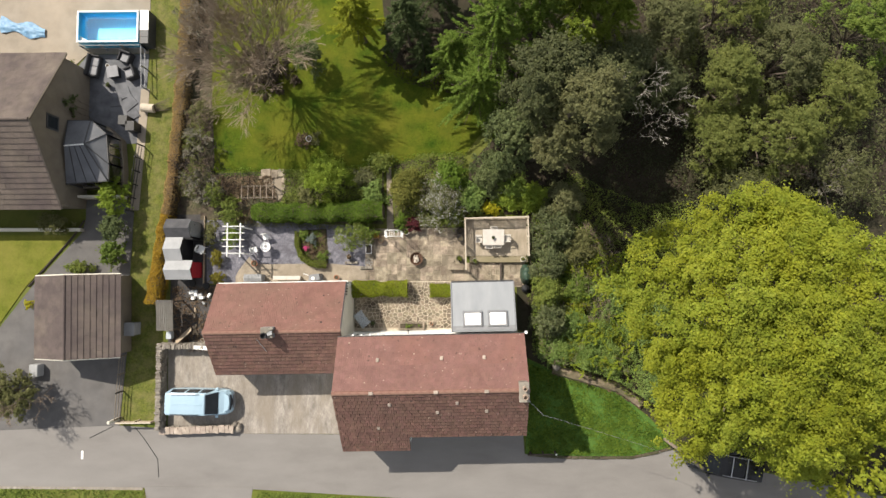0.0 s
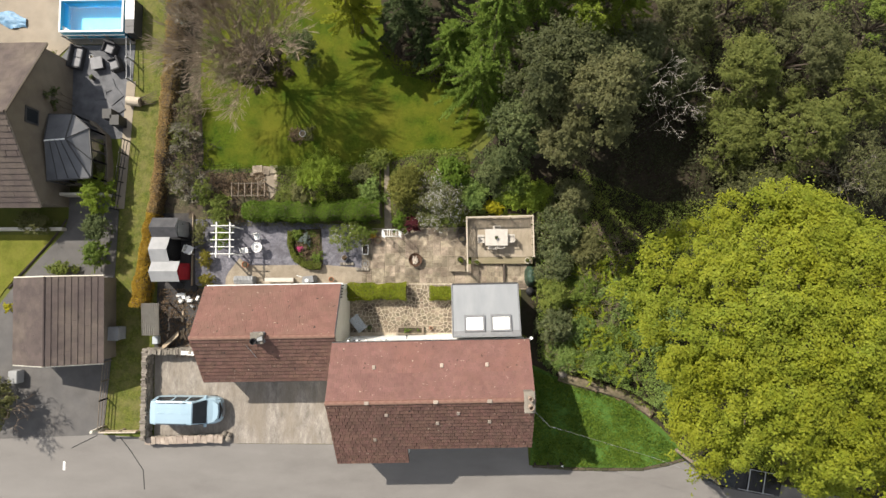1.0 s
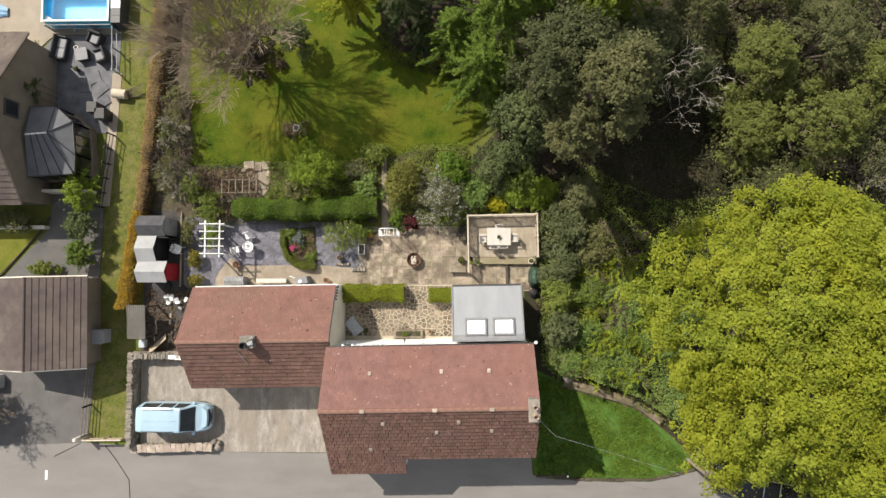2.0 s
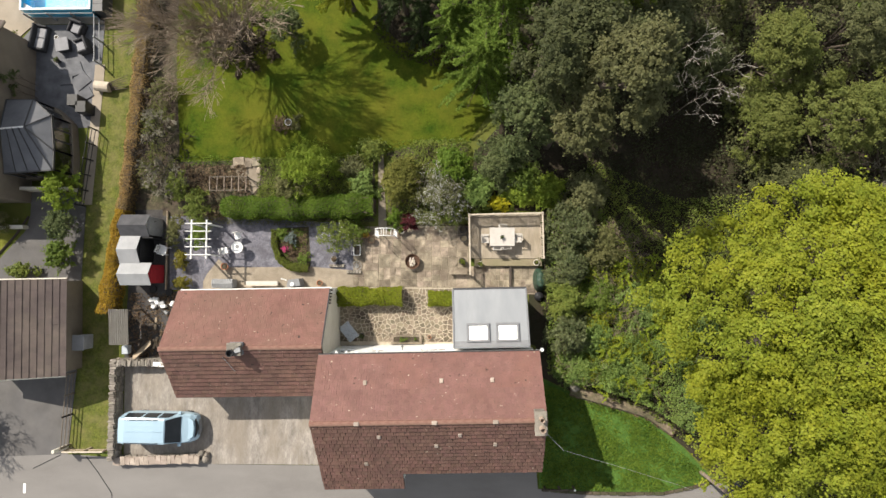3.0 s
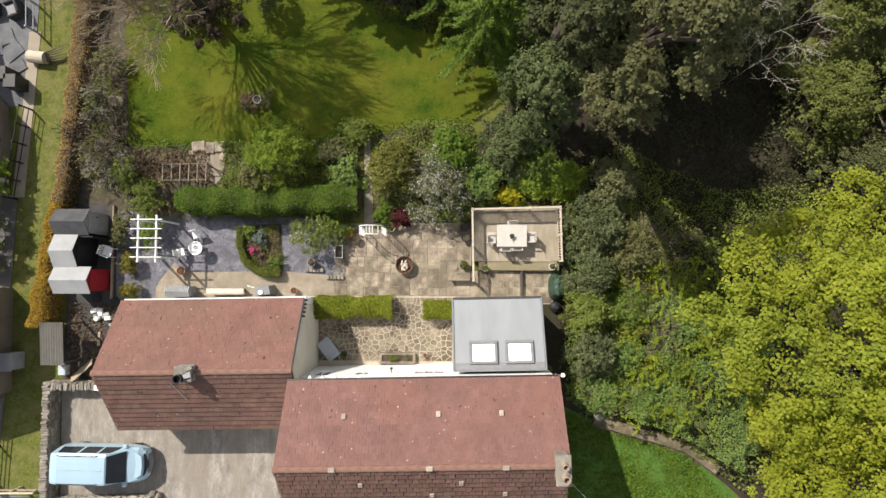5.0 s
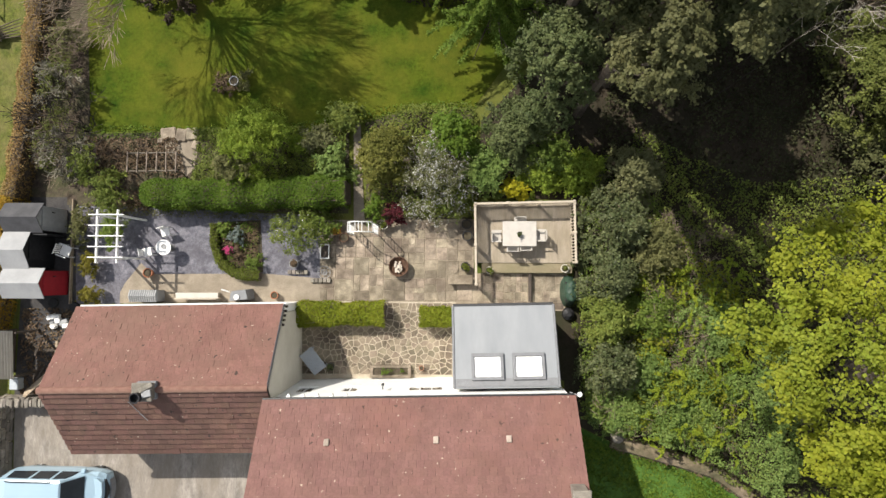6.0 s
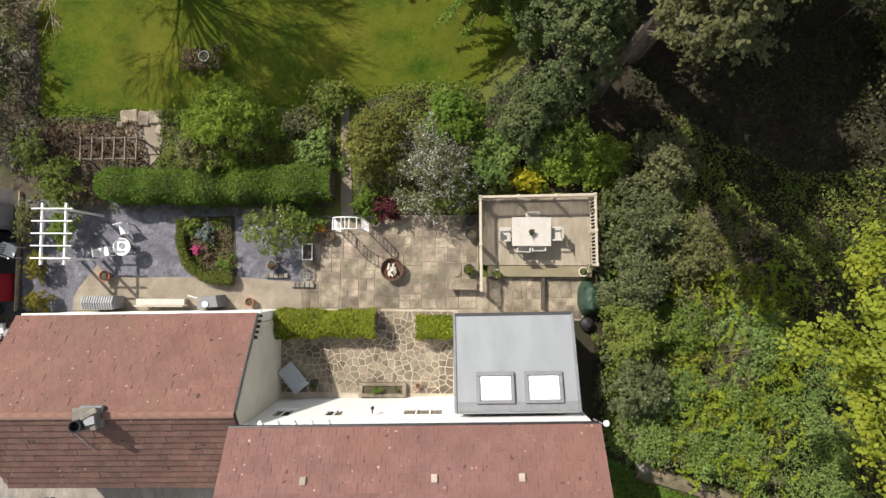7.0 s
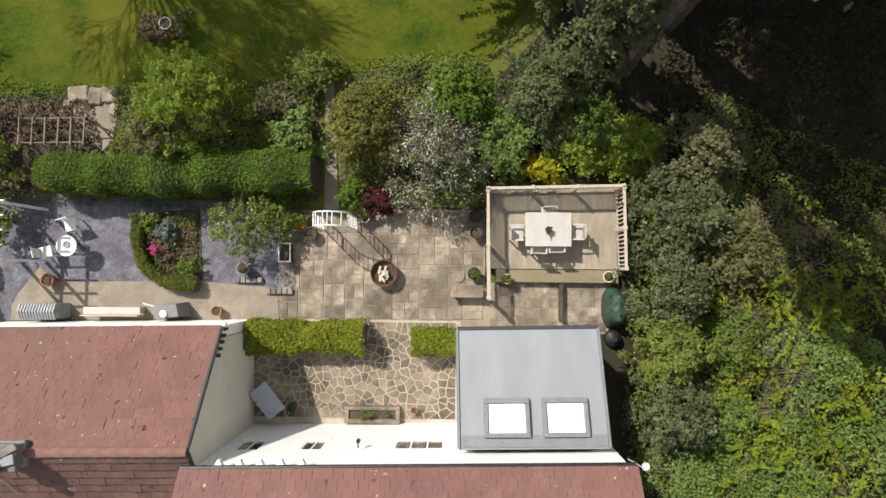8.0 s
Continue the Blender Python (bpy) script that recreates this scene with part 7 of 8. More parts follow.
for y in (-0.2, 0.2):
    part("hoop", tube(bmesh.new(), arc(y), 0.022, 6), M_WHITE, arch)
for k in range(7):
    for sx in (-1, 1):
        part("rung", tube(bmesh.new(), [(sx * 0.53, -0.2, 0.2 + k * 0.22), (sx * 0.53, 0.2, 0.2 + k * 0.22)], 0.014, 5), M_WHITE, arch)
for k in (1, 3, 5, 6, 7, 9, 11):
    a = k * math.pi / 12
    part("rung", tube(bmesh.new(), [(-0.53 * math.cos(a), -0.2, 1.55 + 0.55 * math.sin(a)), (-0.53 * math.cos(a), 0.2, 1.55 + 0.55 * math.sin(a))], 0.016, 5), M_WHITE, arch)
part("side_panel", boxed(-0.55, -0.51, -0.2, 0.2, 0.9, 0.94), M_WHITE, arch)

pot("brown glazed pot on the patio edge", -5.12, 2.52, 0.2, 0.34, M_RUST)
pot("terracotta pot with a yellow-leaved plant", -5.49, 2.85, 0.22, 0.3, M_TERRA, plant=L_GOLD)
pot("cream pot with a leafy plant by the arch", -3.4, 3.05, 0.17, 0.35, M_CREAM, plant=L_BOX)
pot("black round planter against the deck", 0.16, 3.1, 0.2, 0.36, M_BLACK)
pot("black round planter against the deck", 0.2, 2.6, 0.21, 0.36, M_BLACK)
pot("dark pot with a small clipped plant by the stone bench", 0.12, 1.28, 0.19, 0.36, M_BLACK, plant=L_BOX, n=260)
pot("pale stone pot with trailing green plant on the deck step", 1.14, 1.13, 0.15, 0.24, M_CREAM, 0.30, plant=L_BRAMBLE)
pot("pale stone bowl on the deck step", 4.33, 1.22, 0.17, 0.16, M_CREAM, 0.30, plant=L_BOX, n=60)
pot("terracotta pot on the sandy path", -13.65, 0.96, 0.2, 0.3, M_TERRA)
pot("small terracotta pot behind the annex", -8.1, 0.02, 0.16, 0.3, M_TERRA)
pot("dented galvanised bucket planter", -7.25, 1.38, 0.19, 0.42, M_GALV, plant=L_LITTER, n=120)
pot("leafy potted plant in the courtyard corner", -5.62, -3.0, 0.14, 0.25, M_DARKFRAME, plant=L_DARK)
pot("white-rimmed round planter on the lawn", -10.06, 9.40, 0.2, 0.35, M_FELT_G, 0.0)
pot("small clay pot beside the house wall", -1.75, -3.05, 0.1, 0.2, M_TERRA)
for dx, dy in ((-0.5, 0.1), (0.45, 0.25), (-0.2, -0.45), (0.5, -0.3), (-0.65, -0.3)):
    T("shrub", "thin brownish plant clump round the lawn planter", "plant", -10.05 + dx, 9.45 + dy, 0.3, 0.25, 0.05, 0.45, L_OLIVE if dx > 0 else L_LITTER, 420, 0.08, 5, 0.13, int(500 + dx * 100), 0.015)
part_disc = tagged(part("stone_disc", cyl(bmesh.new(), -0.36, 1.18, 0.05, 0.1, 0.17, n=20), M_FLAG), "round stone disc lying on the patio", "stone")

sb = thing("stone_bench", "low pale stone slab bench beside the deck", "bench", pose(0.0, 0.72, 0.05))
part("slab", boxed(-0.62, 0.42, -0.2, 0.2, 0.34, 0.42, bevel=0.02), M_FLAG, sb)
for x in (-0.48, 0.26):
    part("support", boxed(x - 0.08, x + 0.08, -0.16, 0.16, 0, 0.34), M_STONE, sb)
dv = tagged(part("divider_wall", boxed(2.82, 2.94, -0.2, 0.98, 0.03, 0.34, bevel=0.02), M_DARKWOOD), "low dark timber edging beside the paved bay", "edging", kind="structure")

bbq = thing("covered_barbecue", "barbecue under a creased dark green cover", "barbecue", pose(4.52, 0.25, 0.03))
bm = bmesh.new()
bmesh.ops.create_grid(bm, x_segments=14, y_segments=22, size=1.0)
for v in bm.verts:
    x, y = v.co.x, v.co.y
    edge = (abs(x) ** 3 + abs(y) ** 3) ** (1 / 3)
    v.co = Vector((x * (0.30 + 0.06 * math.cos(y * 1.6)), y * 0.66, 1.0 - 0.95 * min(1.0, max(0, edge - 0.6) / 0.4) + 0.05 * noise.noise(Vector((x * 3, y * 4, 1))) - 0.12 * abs(x)))
part("cover", bm, M_GREENCOVER, bbq, smooth=True)
part("cart", boxed(-0.22, 0.22, -0.4, 0.4, 0.05, 0.75), M_BLACK, bbq)
for sy in (-0.3, 0.3):
    part("wheel", tube(bmesh.new(), [(-0.24, sy, 0.08), (0.24, sy, 0.08)], 0.08, 10), M_RUBBER, bbq)
bag = tagged(part("rubbish_bag", lathe(bmesh.new(), 4.5, -0.72, [(0.15, 0.02), (0.27, 0.12), (0.24, 0.3), (0.08, 0.42), (0.1, 0.46)], 12), M_BLACK), "tied black bag behind the barbecue", "bag")

lo = thing("garden_table", "pale blue-grey slatted low table standing askew", "table", pose(-6.34, -2.75, 0.05, 0, 0, -51))
for k in range(9):
    part("slat", boxed(-0.5, 0.5, -0.32 + k * 0.072, -0.262 + k * 0.072, 0.44, 0.462), M_LOUNGE, lo)
part("rim", boxed(-0.52, -0.5, -0.33, 0.33, 0.42, 0.465), M_LOUNGE, lo)
part("rim", boxed(0.5, 0.52, -0.33, 0.33, 0.42, 0.465), M_LOUNGE, lo)
for sx in (-0.46, 0.46):
    for sy in (-0.28, 0.28):
        part("leg", boxed(sx - 0.02, sx + 0.02, sy - 0.02, sy + 0.02, 0, 0.44), M_LOUNGE, lo)
tr = thing("stone_planter", "long stone planter trough against the white wall", "planter", pose(-3.07, -3.18, 0.05))
for q in ((-0.88, 0.88, -0.30, -0.16), (-0.88, 0.88, 0.12, 0.24), (-0.88, -0.74, -0.158, 0.118), (0.74, 0.88, -0.158, 0.118)):
    part("side_stone", boxed(*q, 0, 0.22, bevel=0.015), M_FLAG, tr)
part("soil", boxed(-0.74, 0.74, -0.158, 0.118, 0, 0.15), M_SOIL, tr)
rng9 = np.random.default_rng(9)
pp, nn_ = blob_leaves(rng9, [(-0.3, 0, 0.25, 0.12), (-0.1, 0.02, 0.28, 0.14), (0.5, 0, 0.24, 0.08)], 260)
leaf_cloud("foliage", pp, nn_, 0.06, L_HEDGE, tr, rng9)
wl = thing("wall_lamp", "small black bracket lamp on the white wall", "lamp", pose(-3.05, -3.42, 2.95))
part("bracket", tube(bmesh.new(), [(0, -0.03, 0), (0, 0.14, 0.05)], 0.02, 6), M_BLACK, wl)
part("shade", lathe(bmesh.new(), 0, 0.15, [(0.05, -0.08), (0.055, 0.04), (0.01, 0.09)], 10), M_BLACK, wl)

# ---------------------------------------------------------------- terrace: pergola, bistro set, tanks
perg = thing("pergola", "open white-painted timber pergola over the terrace edge", "pergola", pose(-14.35, 2.42, 0.03))
for sx in (-0.42, 0.42):
    for sy in (-0.85, 0.85):
        part("post", boxed(sx - 0.04, sx + 0.04, sy - 0.04, sy + 0.04, 0, 2.1), M_WHITE, perg)
    part("beam", boxed(sx - 0.03, sx + 0.03, -1.08, 1.08, 2.1, 2.2), M_WHITE, perg)
for k in range(5):
    y = -0.85 + k * 0.43
    part("rafter", boxed(-0.72, 0.72, y - 0.02, y + 0.02, 2.205, 2.28), M_WHITE, perg)

bt = thing("bistro_table", "small round white metal bistro table", "table", pose(-12.77, 2.05, 0.03))
part("tabletop", cyl(bmesh.new(), 0, 0, 0.70, 0.73, 0.33, n=28), M_WHITE, bt)
part("pedestal", cyl(bmesh.new(), 0, 0, 0.02, 0.70, 0.03, n=10), M_GALV, bt)
part("base", lathe(bmesh.new(), 0, 0, [(0.17, 0), (0.17, 0.02), (0.04, 0.06)], 18), M_DARKFRAME, bt)
tagged(part("dish", lathe(bmesh.new(), -12.75, 2.09, [(0.06, 0.762), (0.11, 0.79), (0.10, 0.795), (0.05, 0.77)], 14), M_GALV), "shallow grey dish on the bistro table", "dish")
G2 = "chairs at the bistro table"
c2 = garden_chair("white garden chair pulled out from the bistro table", pose(-12.85, 2.72, 0.03, 0, 0, 15), M_WHITE, G2, 0.78, False)
copy_thing(c2, pose(-13.6, 1.87, 0.03, 0, 0, 105))
tank = thing("water_tank", "ribbed galvanised water tank behind the annex", "tank", pose(-13.57, -0.02, 0.03))
for k in range(13):
    bm = bmesh.new()
    tube(bm, [(-0.55 + k * 0.092, -0.24, 0.75), (-0.55 + k * 0.092, 0.0, 0.86), (-0.55 + k * 0.092, 0.24, 0.75)], 0.05, 6)
    part("rib", bm, M_GALV, tank)
part("body", boxed(-0.56, 0.58, -0.24, 0.24, 0, 0.72, bevel=0.04), M_GALV, tank)
bn = thing("plank_bench", "long pale plank bench along the annex wall", "bench", pose(-11.4, 0.02, 0.03))
part("seat", boxed(-0.92, 0.92, -0.14, 0.10, 0.42, 0.46, bevel=0.01), M_PALE, bn)
part("backrest", boxed(-0.92, 0.92, -0.18, -0.145, 0.46, 0.62), M_RAIL, bn)
for x in (-0.8, 0.8):
    part("leg", boxed(x - 0.04, x + 0.04, -0.1, 0.1, 0, 0.42), M_RAIL, bn)
ac = thing("lidded_tank", "squat grey tank with a round white cap", "tank", pose(-9.5, 0.02, 0.03, 0, 0, 8))
part("body", prism(bmesh.new(), [(-0.44, -0.2), (0.44, -0.24), (0.40, 0.22), (-0.3, 0.24)], 0, 0.8, 0.12), M_GREYFRAME, ac)
part("cap", cyl(bmesh.new(), -0.05, -0.06, 0.8, 0.86, 0.11, n=16), M_WHITE, ac)
part("pipe", tube(bmesh.new(), [(-0.35, 0.2, 0.75), (-0.62, 0.34, 0.9)], 0.03, 6), M_WHITE, ac)
fr = thing("cold_frame", "small white-framed cold frame beside the shrub", "cold frame", pose(-5.94, 1.91, 0.03))
for q in ((-0.2, 0.2, -0.31, -0.27), (-0.2, 0.2, 0.27, 0.31), (-0.2, -0.165, -0.269, 0.269), (0.165, 0.2, -0.269, 0.269)):
    part("frame_bar", boxed(*q, 0.3, 0.36), M_WHITE, fr)
part("box", boxed(-0.19, 0.19, -0.3, 0.3, 0, 0.2), M_DARKWOOD, fr)
for sx in (-0.18, 0.18):
    for sy in (-0.29, 0.29):
        part("leg", boxed(sx - 0.015, sx + 0.015, sy - 0.015, sy + 0.015, 0.2, 0.3), M_WHITE, fr)
wh = thing("iron_wheel", "rusty grey iron wheel ornament lying among plants", "ornament", pose(-5.99, 1.02, 0.18, 8, 5, 0))
for r in (0.27, 0.12):
    ring = [(r * math.cos(k * math.tau / 18), r * math.sin(k * math.tau / 18), 0) for k in range(19)]
    part("hoop", tube(bmesh.new(), ring, 0.014, 5), M_GALV, wh)
for k in range(8):
    a = k * math.tau / 8
    part("spoke", tube(bmesh.new(), [(0, 0, 0), (0.27 * math.cos(a), 0.27 * math.sin(a), 0)], 0.009, 4), M_GALV, wh)
part("stake", tube(bmesh.new(), [(0, 0, -0.16), (0, 0, 0)], 0.015, 5), M_GALV, wh)
for x0, x1, y in ((-7.6, -6.7, 1.02), (-6.6, -5.7, 0.66)):
    kb = thing("stone_edging", "low row of edging stones beside the path", "edging", pose((x0 + x1) / 2, y, 0.03))
    for k in range(5):
        w = (x1 - x0) / 5
        part("stone", boxed(-(x1 - x0) / 2 + k * w + 0.01, -(x1 - x0) / 2 + (k + 1) * w - 0.01, -0.09, 0.09, 0, 0.14, bevel=0.02), M_STONE, kb)

# ---------------------------------------------------------------- sheds and yard
def shed(label, x0, x1, y0, y1, eave, ridge, roof_m, front_m, wall_m, open_door=False):
    s = thing("garden_shed", label, "shed", pose(x0, y0, 0.026))
    w, d, yr = x1 - x0, y1 - y0, (y1 - y0) / 2
    for xx, m_, nm in ((0.06, wall_m, "back_wall"), (w - 0.06, front_m, "front_wall")):
        vs = [(xx + q, y, z) for q in (-0.03, 0.03) for y, z in ((0.05, 0), (d - 0.05, 0), (d - 0.05, eave), (yr, ridge - 0.05), (0.05, eave))]
        poly_mesh(nm, vs, [(0, 1, 2, 3, 4), (9, 8, 7, 6, 5)] + [(i, 5 + i, 5 + (i + 1) % 5, (i + 1) % 5) for i in range(5)], m_, s)
    for ya in (0.05, d - 0.1):
        part("side_wall", boxed(0.1, w - 0.1, ya, ya + 0.05, 0, eave - 0.02), wall_m, s)
    slab(s, "roof", [(-0.05, -0.06, eave - 0.04), (w + 0.06, -0.06, eave - 0.04), (w + 0.06, yr, ridge), (-0.05, yr, ridge)], 0.035, roof_m)
    slab(s, "roof", [(-0.05, yr, ridge), (w + 0.06, yr, ridge), (w + 0.06, d + 0.06, eave - 0.04), (-0.05, d + 0.06, eave - 0.04)], 0.035, roof_m)
    dr = part("door", boxed(w - 0.015, w + 0.02, yr - 0.36, yr + 0.36, 0.05, eave - 0.05), front_m, s)
    part("handle", boxed(w + 0.022, w + 0.06, yr + 0.26, yr + 0.30, 0.9, 1.05), M_BLACK, dr)
    if open_door:
        part("open_door", boxed(w + 0.03, w + 0.7, d - 0.10, d - 0.06, 0.05, eave - 0.1), front_m, s)
    return s


bm = boxed(-17.18, -17.12, -0.4, 4.2, 0.02, 0.2, bevel=0.015)
tagged(part("garden_edging", bm, M_WOOD), "low pale timber edging between yard and terrace", "edging", kind="structure")
scatter("yard_litter", "dead leaves and scraps over the yard", "litter", [(-19.3, -4.3), (-16.5, -4.3), (-15.6, -0.6), (-19.3, -0.6)], 2600, 0.03, 0.15, 0.13, L_LITTER, 92)
shed("dark garden shed with a charcoal felt roof", -18.98, -17.45, 2.66, 3.78, 1.65, 2.05, M_FELT_D, M_SHEDGREY, M_DARKWOOD)
# The middle shed's black front stands for its dark open inside.
shed("grey garden shed with a pale felt roof and open door", -18.98, -17.95, 1.12, 2.62, 1.65, 2.05, M_FELT_G, M_BLACK, M_SHEDGREY, True)
shed("grey-roofed garden shed with a red painted front", -18.95, -17.30, -0.06, 1.08, 1.65, 2.0, M_FELT_G, M_RED, M_SHEDGREY)
garden_chair("white plastic chair standing in the shed yard", pose(-17.2, 1.9, 0.026, 0, 0, 70), M_PLASTIC, "")
cr = thing("lean_to", "low lean-to store with a pale corrugated sheet roof", "lean-to", pose(-19.05, -2.45, 0.026))
bm = bmesh.new()
NX = 36
rows_ = []
for y, z in ((-1.0, 1.45), (1.0, 1.62)):
    rows_.append([bm.verts.new((-0.55 + 1.1 * i / NX, y, z + 0.028 * math.sin(i * math.tau / 4))) for i in range(NX + 1)])
for i in range(NX):
    bm.faces.new((rows_[0][i], rows_[0][i + 1], rows_[1][i + 1], rows_[1][i]))
bmesh.ops.solidify(bm, geom=bm.faces[:], thickness=0.012)
part("corrugated_roof", bm, M_CORR, cr)
for sx in (-0.5, 0.5):
    for sy in (-0.9, 0.9):
        part("post", boxed(sx - 0.04, sx + 0.04, sy - 0.04, sy + 0.04, 0, 1.4), M_DARKWOOD, cr)
part("back_board", boxed(-0.55, -0.51, -0.95, 0.95, 0, 1.38), M_DARKWOOD, cr)
for i, (x, y) in enumerate(((-17.9, -0.36), (-16.95, -0.55))):
    bm = bmesh.new()
    lathe(bm, x, y, [(0.13, 0.03), (0.2, 0.026), (0.22, 0.08), (0.22, 0.13), (0.2, 0.17), (0.13, 0.16)], 18)
    tagged(part("old_tyre", bm, M_RUBBER), "worn black tyre lying in the yard", "tyre")
rj = random.Random(12)
for k in range(9):
    x, y = rj.uniform(-18.0, -16.7), rj.uniform(-1.75, -0.9)
    q = bmesh.new()
    s_ = rj.uniform(0.10, 0.24)
    mm = Matrix.Translation((x, y, 0.03 + 0.13)) @ Matrix.Rotation(rj.uniform(0, 3), 4, "Z") @ Matrix.Rotation(rj.uniform(-0.2, 0.2), 4, "X")
    box(q, -s_, s_, -s_ * 0.6, s_ * 0.6, -0.13, rj.uniform(0.0, 0.14), m=mm, bevel=0.025)
    tagged(part("plastic_tub", q, M_PLASTIC if k % 3 else M_GALV), "discarded pale plastic tub in the yard", "tub", "yard clutter")
for k in range(7):
    x, y = rj.uniform(-18.6, -16.9), rj.uniform(-3.9, -2.0)
    q = bmesh.new()
    mm = Matrix.Translation((x, y, 0.10)) @ Matrix.Rotation(rj.uniform(0, 3), 4, "Z")
    box(q, -0.35, 0.35, -0.06, 0.06, -0.07, 0.0, m=mm, bevel=0.01)
    tagged(part("timber_offcut", q, M_WOOD if k % 2 else M_DARKWOOD), "weathered timber offcut lying in the yard", "timber", "yard timber")
pk = tagged(part("leaning_board", boxed(-0.68, 0.68, -0.26, 0.26, -0.015, 0.015, m=Matrix.Translation((-18.25, -3.85, 0.55)) @ Matrix.Rotation(radians(42), 4, "Z") @ Matrix.Rotation(radians(-50), 4, "X"), bevel=0.004), M_WOOD), "large weathered board leaning on the yard wall", "board")
tagged(part("blue_crate", boxed(-19.5, -19.12, -4.1, -3.62, 0.03, 0.42, bevel=0.03), M_LOUNGE), "pale blue plastic crate in the yard", "crate")
tagged(part("white_board", boxed(-0.62, 0.62, -0.12, 0.12, 0.0, 0.03, m=pose(-16.75, -4.62, 0.88, 0, 4, -4)), M_PLASTIC), "white plastic board lying on the yard wall", "board")
mb = thing("meter_cabinet", "grey weathered storage box beside the garage", "cabinet", pose(-21.7, -3.4, 0.03))
part("body", boxed(-0.3, 0.3, -0.4, 0.4, 0, 0.9, bevel=0.02), M_SHEDGREY, mb)
part("lid", boxed(-0.34, 0.34, -0.44, 0.44, 0.902, 0.96, bevel=0.02), M_FELT_G, mb)


# rubble walls
def stone_wall(label, a, b, h, w, n, seed, name="stone_wall", courses=3, cap_len=0.34, cap_wide=0.15, coping=None):
    rnd = random.Random(seed)
    a, b = Vector((*a, 0)), Vector((*b, 0))
    d = b - a
    wall = tagged(thing(name, label, "wall", Matrix.Translation(a) @ Matrix.Rotation(math.atan2(d.y, d.x), 4, "Z")), kind="structure")
    ln = d.length
    part("core", boxed(0.02, ln - 0.02, -w / 2 + 0.05, w / 2 - 0.05, 0, h - 0.08), M_MORTAR, wall)
    me = []
    for v in range(6):
        bm = boxed(-0.5, 0.5, -0.5, 0.5, 0, 1, bevel=0.14)
        for q in bm.verts:
            q.co += Vector((rnd.uniform(-0.09, 0.09), rnd.uniform(-0.09, 0.09), rnd.uniform(-0.07, 0.07)))
        m_ = bpy.data.meshes.new("stone")
        bm.to_mesh(m_)
        bm.free()
        m_.materials.append(M_STONE)
        me.append(m_)
    flat = []
    for v in range(4 if coping else 0):
        bm = boxed(-0.5, 0.5, -0.5, 0.5, 0, 1, bevel=0.03)
        for q in bm.verts:
            q.co += Vector((rnd.uniform(-0.015, 0.015), rnd.uniform(-0.08, 0.08), rnd.uniform(-0.06, 0.06)))
        m_ = bpy.data.meshes.new("capstone")
        bm.to_mesh(m_)
        bm.free()
        m_.materials.append(coping)
        flat.append(m_)
    for c in range(courses + 1):
        cap = c == courses
        x = 0.0
        hh = h / (courses + 0.6)
        while x < ln:
            s = rnd.uniform(0.75, 1.4) * ln / n * (cap_len if cap else 1.0)
            if cap:
                m = Matrix.Translation((x + s / 2, rnd.uniform(-0.03, 0.03), h - 0.10)) @ Matrix.Rotation(rnd.uniform(-0.15, 0.15), 4, "Z") @ Matrix.Diagonal((s * 0.96, w * rnd.uniform(1 - cap_wide, 1 + cap_wide), rnd.uniform(0.16, 0.26) if cap_wide > 0.1 else 0.14, 1))
                link_mesh("capstone", rnd.choice(flat or me), None, wall, m=m)
            else:
                for sy in (-1, 1):
                    m = Matrix.Translation((x + s / 2, sy * (w / 2 - 0.07), c * hh)) @ Matrix.Diagonal((s * 0.96, 0.18, hh * 0.96, 1))
                    link_mesh("stone", rnd.choice(me), None, wall, m=m)
            x += s
    return wall


stone_wall("rough grey stone wall beside the driveway", (-19.72, -4.35), (-19.72, -9.9), 0.8, 0.36, 16, 1)
stone_wall("rough stone wall between driveway and yard", (-19.5, -4.55), (-16.55, -4.52), 0.8, 0.36, 9, 2)
stone_wall("low rubble stone wall with pinkish coping along the lane", (-19.75, -10.16), (-15.0, -9.98), 0.5, 0.44, 12, 3, courses=2, cap_len=0.75, cap_wide=0.04, coping=M_COPING)
bk = bmesh.new()
tube(bk, [(6.3, -6.0, 0.05), (7.6, -6.4, 0.08), (9.2, -6.85, 0.06), (10.6, -7.3, 0.08), (12.0, -8.3, 0.05)], 0.34, 8, 0.28)
for v in bk.verts:
    v.co += Vector((0, 0, 0.12 * noise.noise(v.co * 2.3)))
tagged(part("earth_bank", bk, M_BANK), "low bare earth bank above the grass", "bank", kind="structure")
for k, ((xa, ya), (xb, yb)) in enumerate(zip(((4.6, -11.62), (7.0, -11.78), (9.3, -11.8), (11.5, -11.75), (13.1, -11.4)), ((7.0, -11.78), (9.3, -11.8), (11.5, -11.75), (13.1, -11.4), (14.5, -10.95)))):
    d = Vector((xb - xa, yb - ya, 0))
    n = max(2, round(d.length / 0.5))
    mm = Matrix.Translation((xa, ya, 0)) @ Matrix.Rotation(math.atan2(d.y, d.x), 4, "Z")
    edge_run = tagged(thing("verge_edging", "low dark mossy stone edging between verge and lane", "kerb", mm), kind="structure")
    for q in range(n):
        part("stone", boxed(q * d.length / n + 0.01, (q + 1) * d.length / n - 0.01, -0.09, 0.09, 0.0, 0.10 + 0.02 * ((q * 7 + k) % 3), bevel=0.03), M_SOIL, edge_run)
scatter("bank_litter", "dry stems and weeds along the earth bank", "litter", [(6.2, -5.8), (10.7, -7.0), (12.2, -8.2), (11.9, -8.6), (10.4, -7.6), (6.2, -6.4)], 3500, 0.1, 0.4, 0.1, L_LITTER, 91)
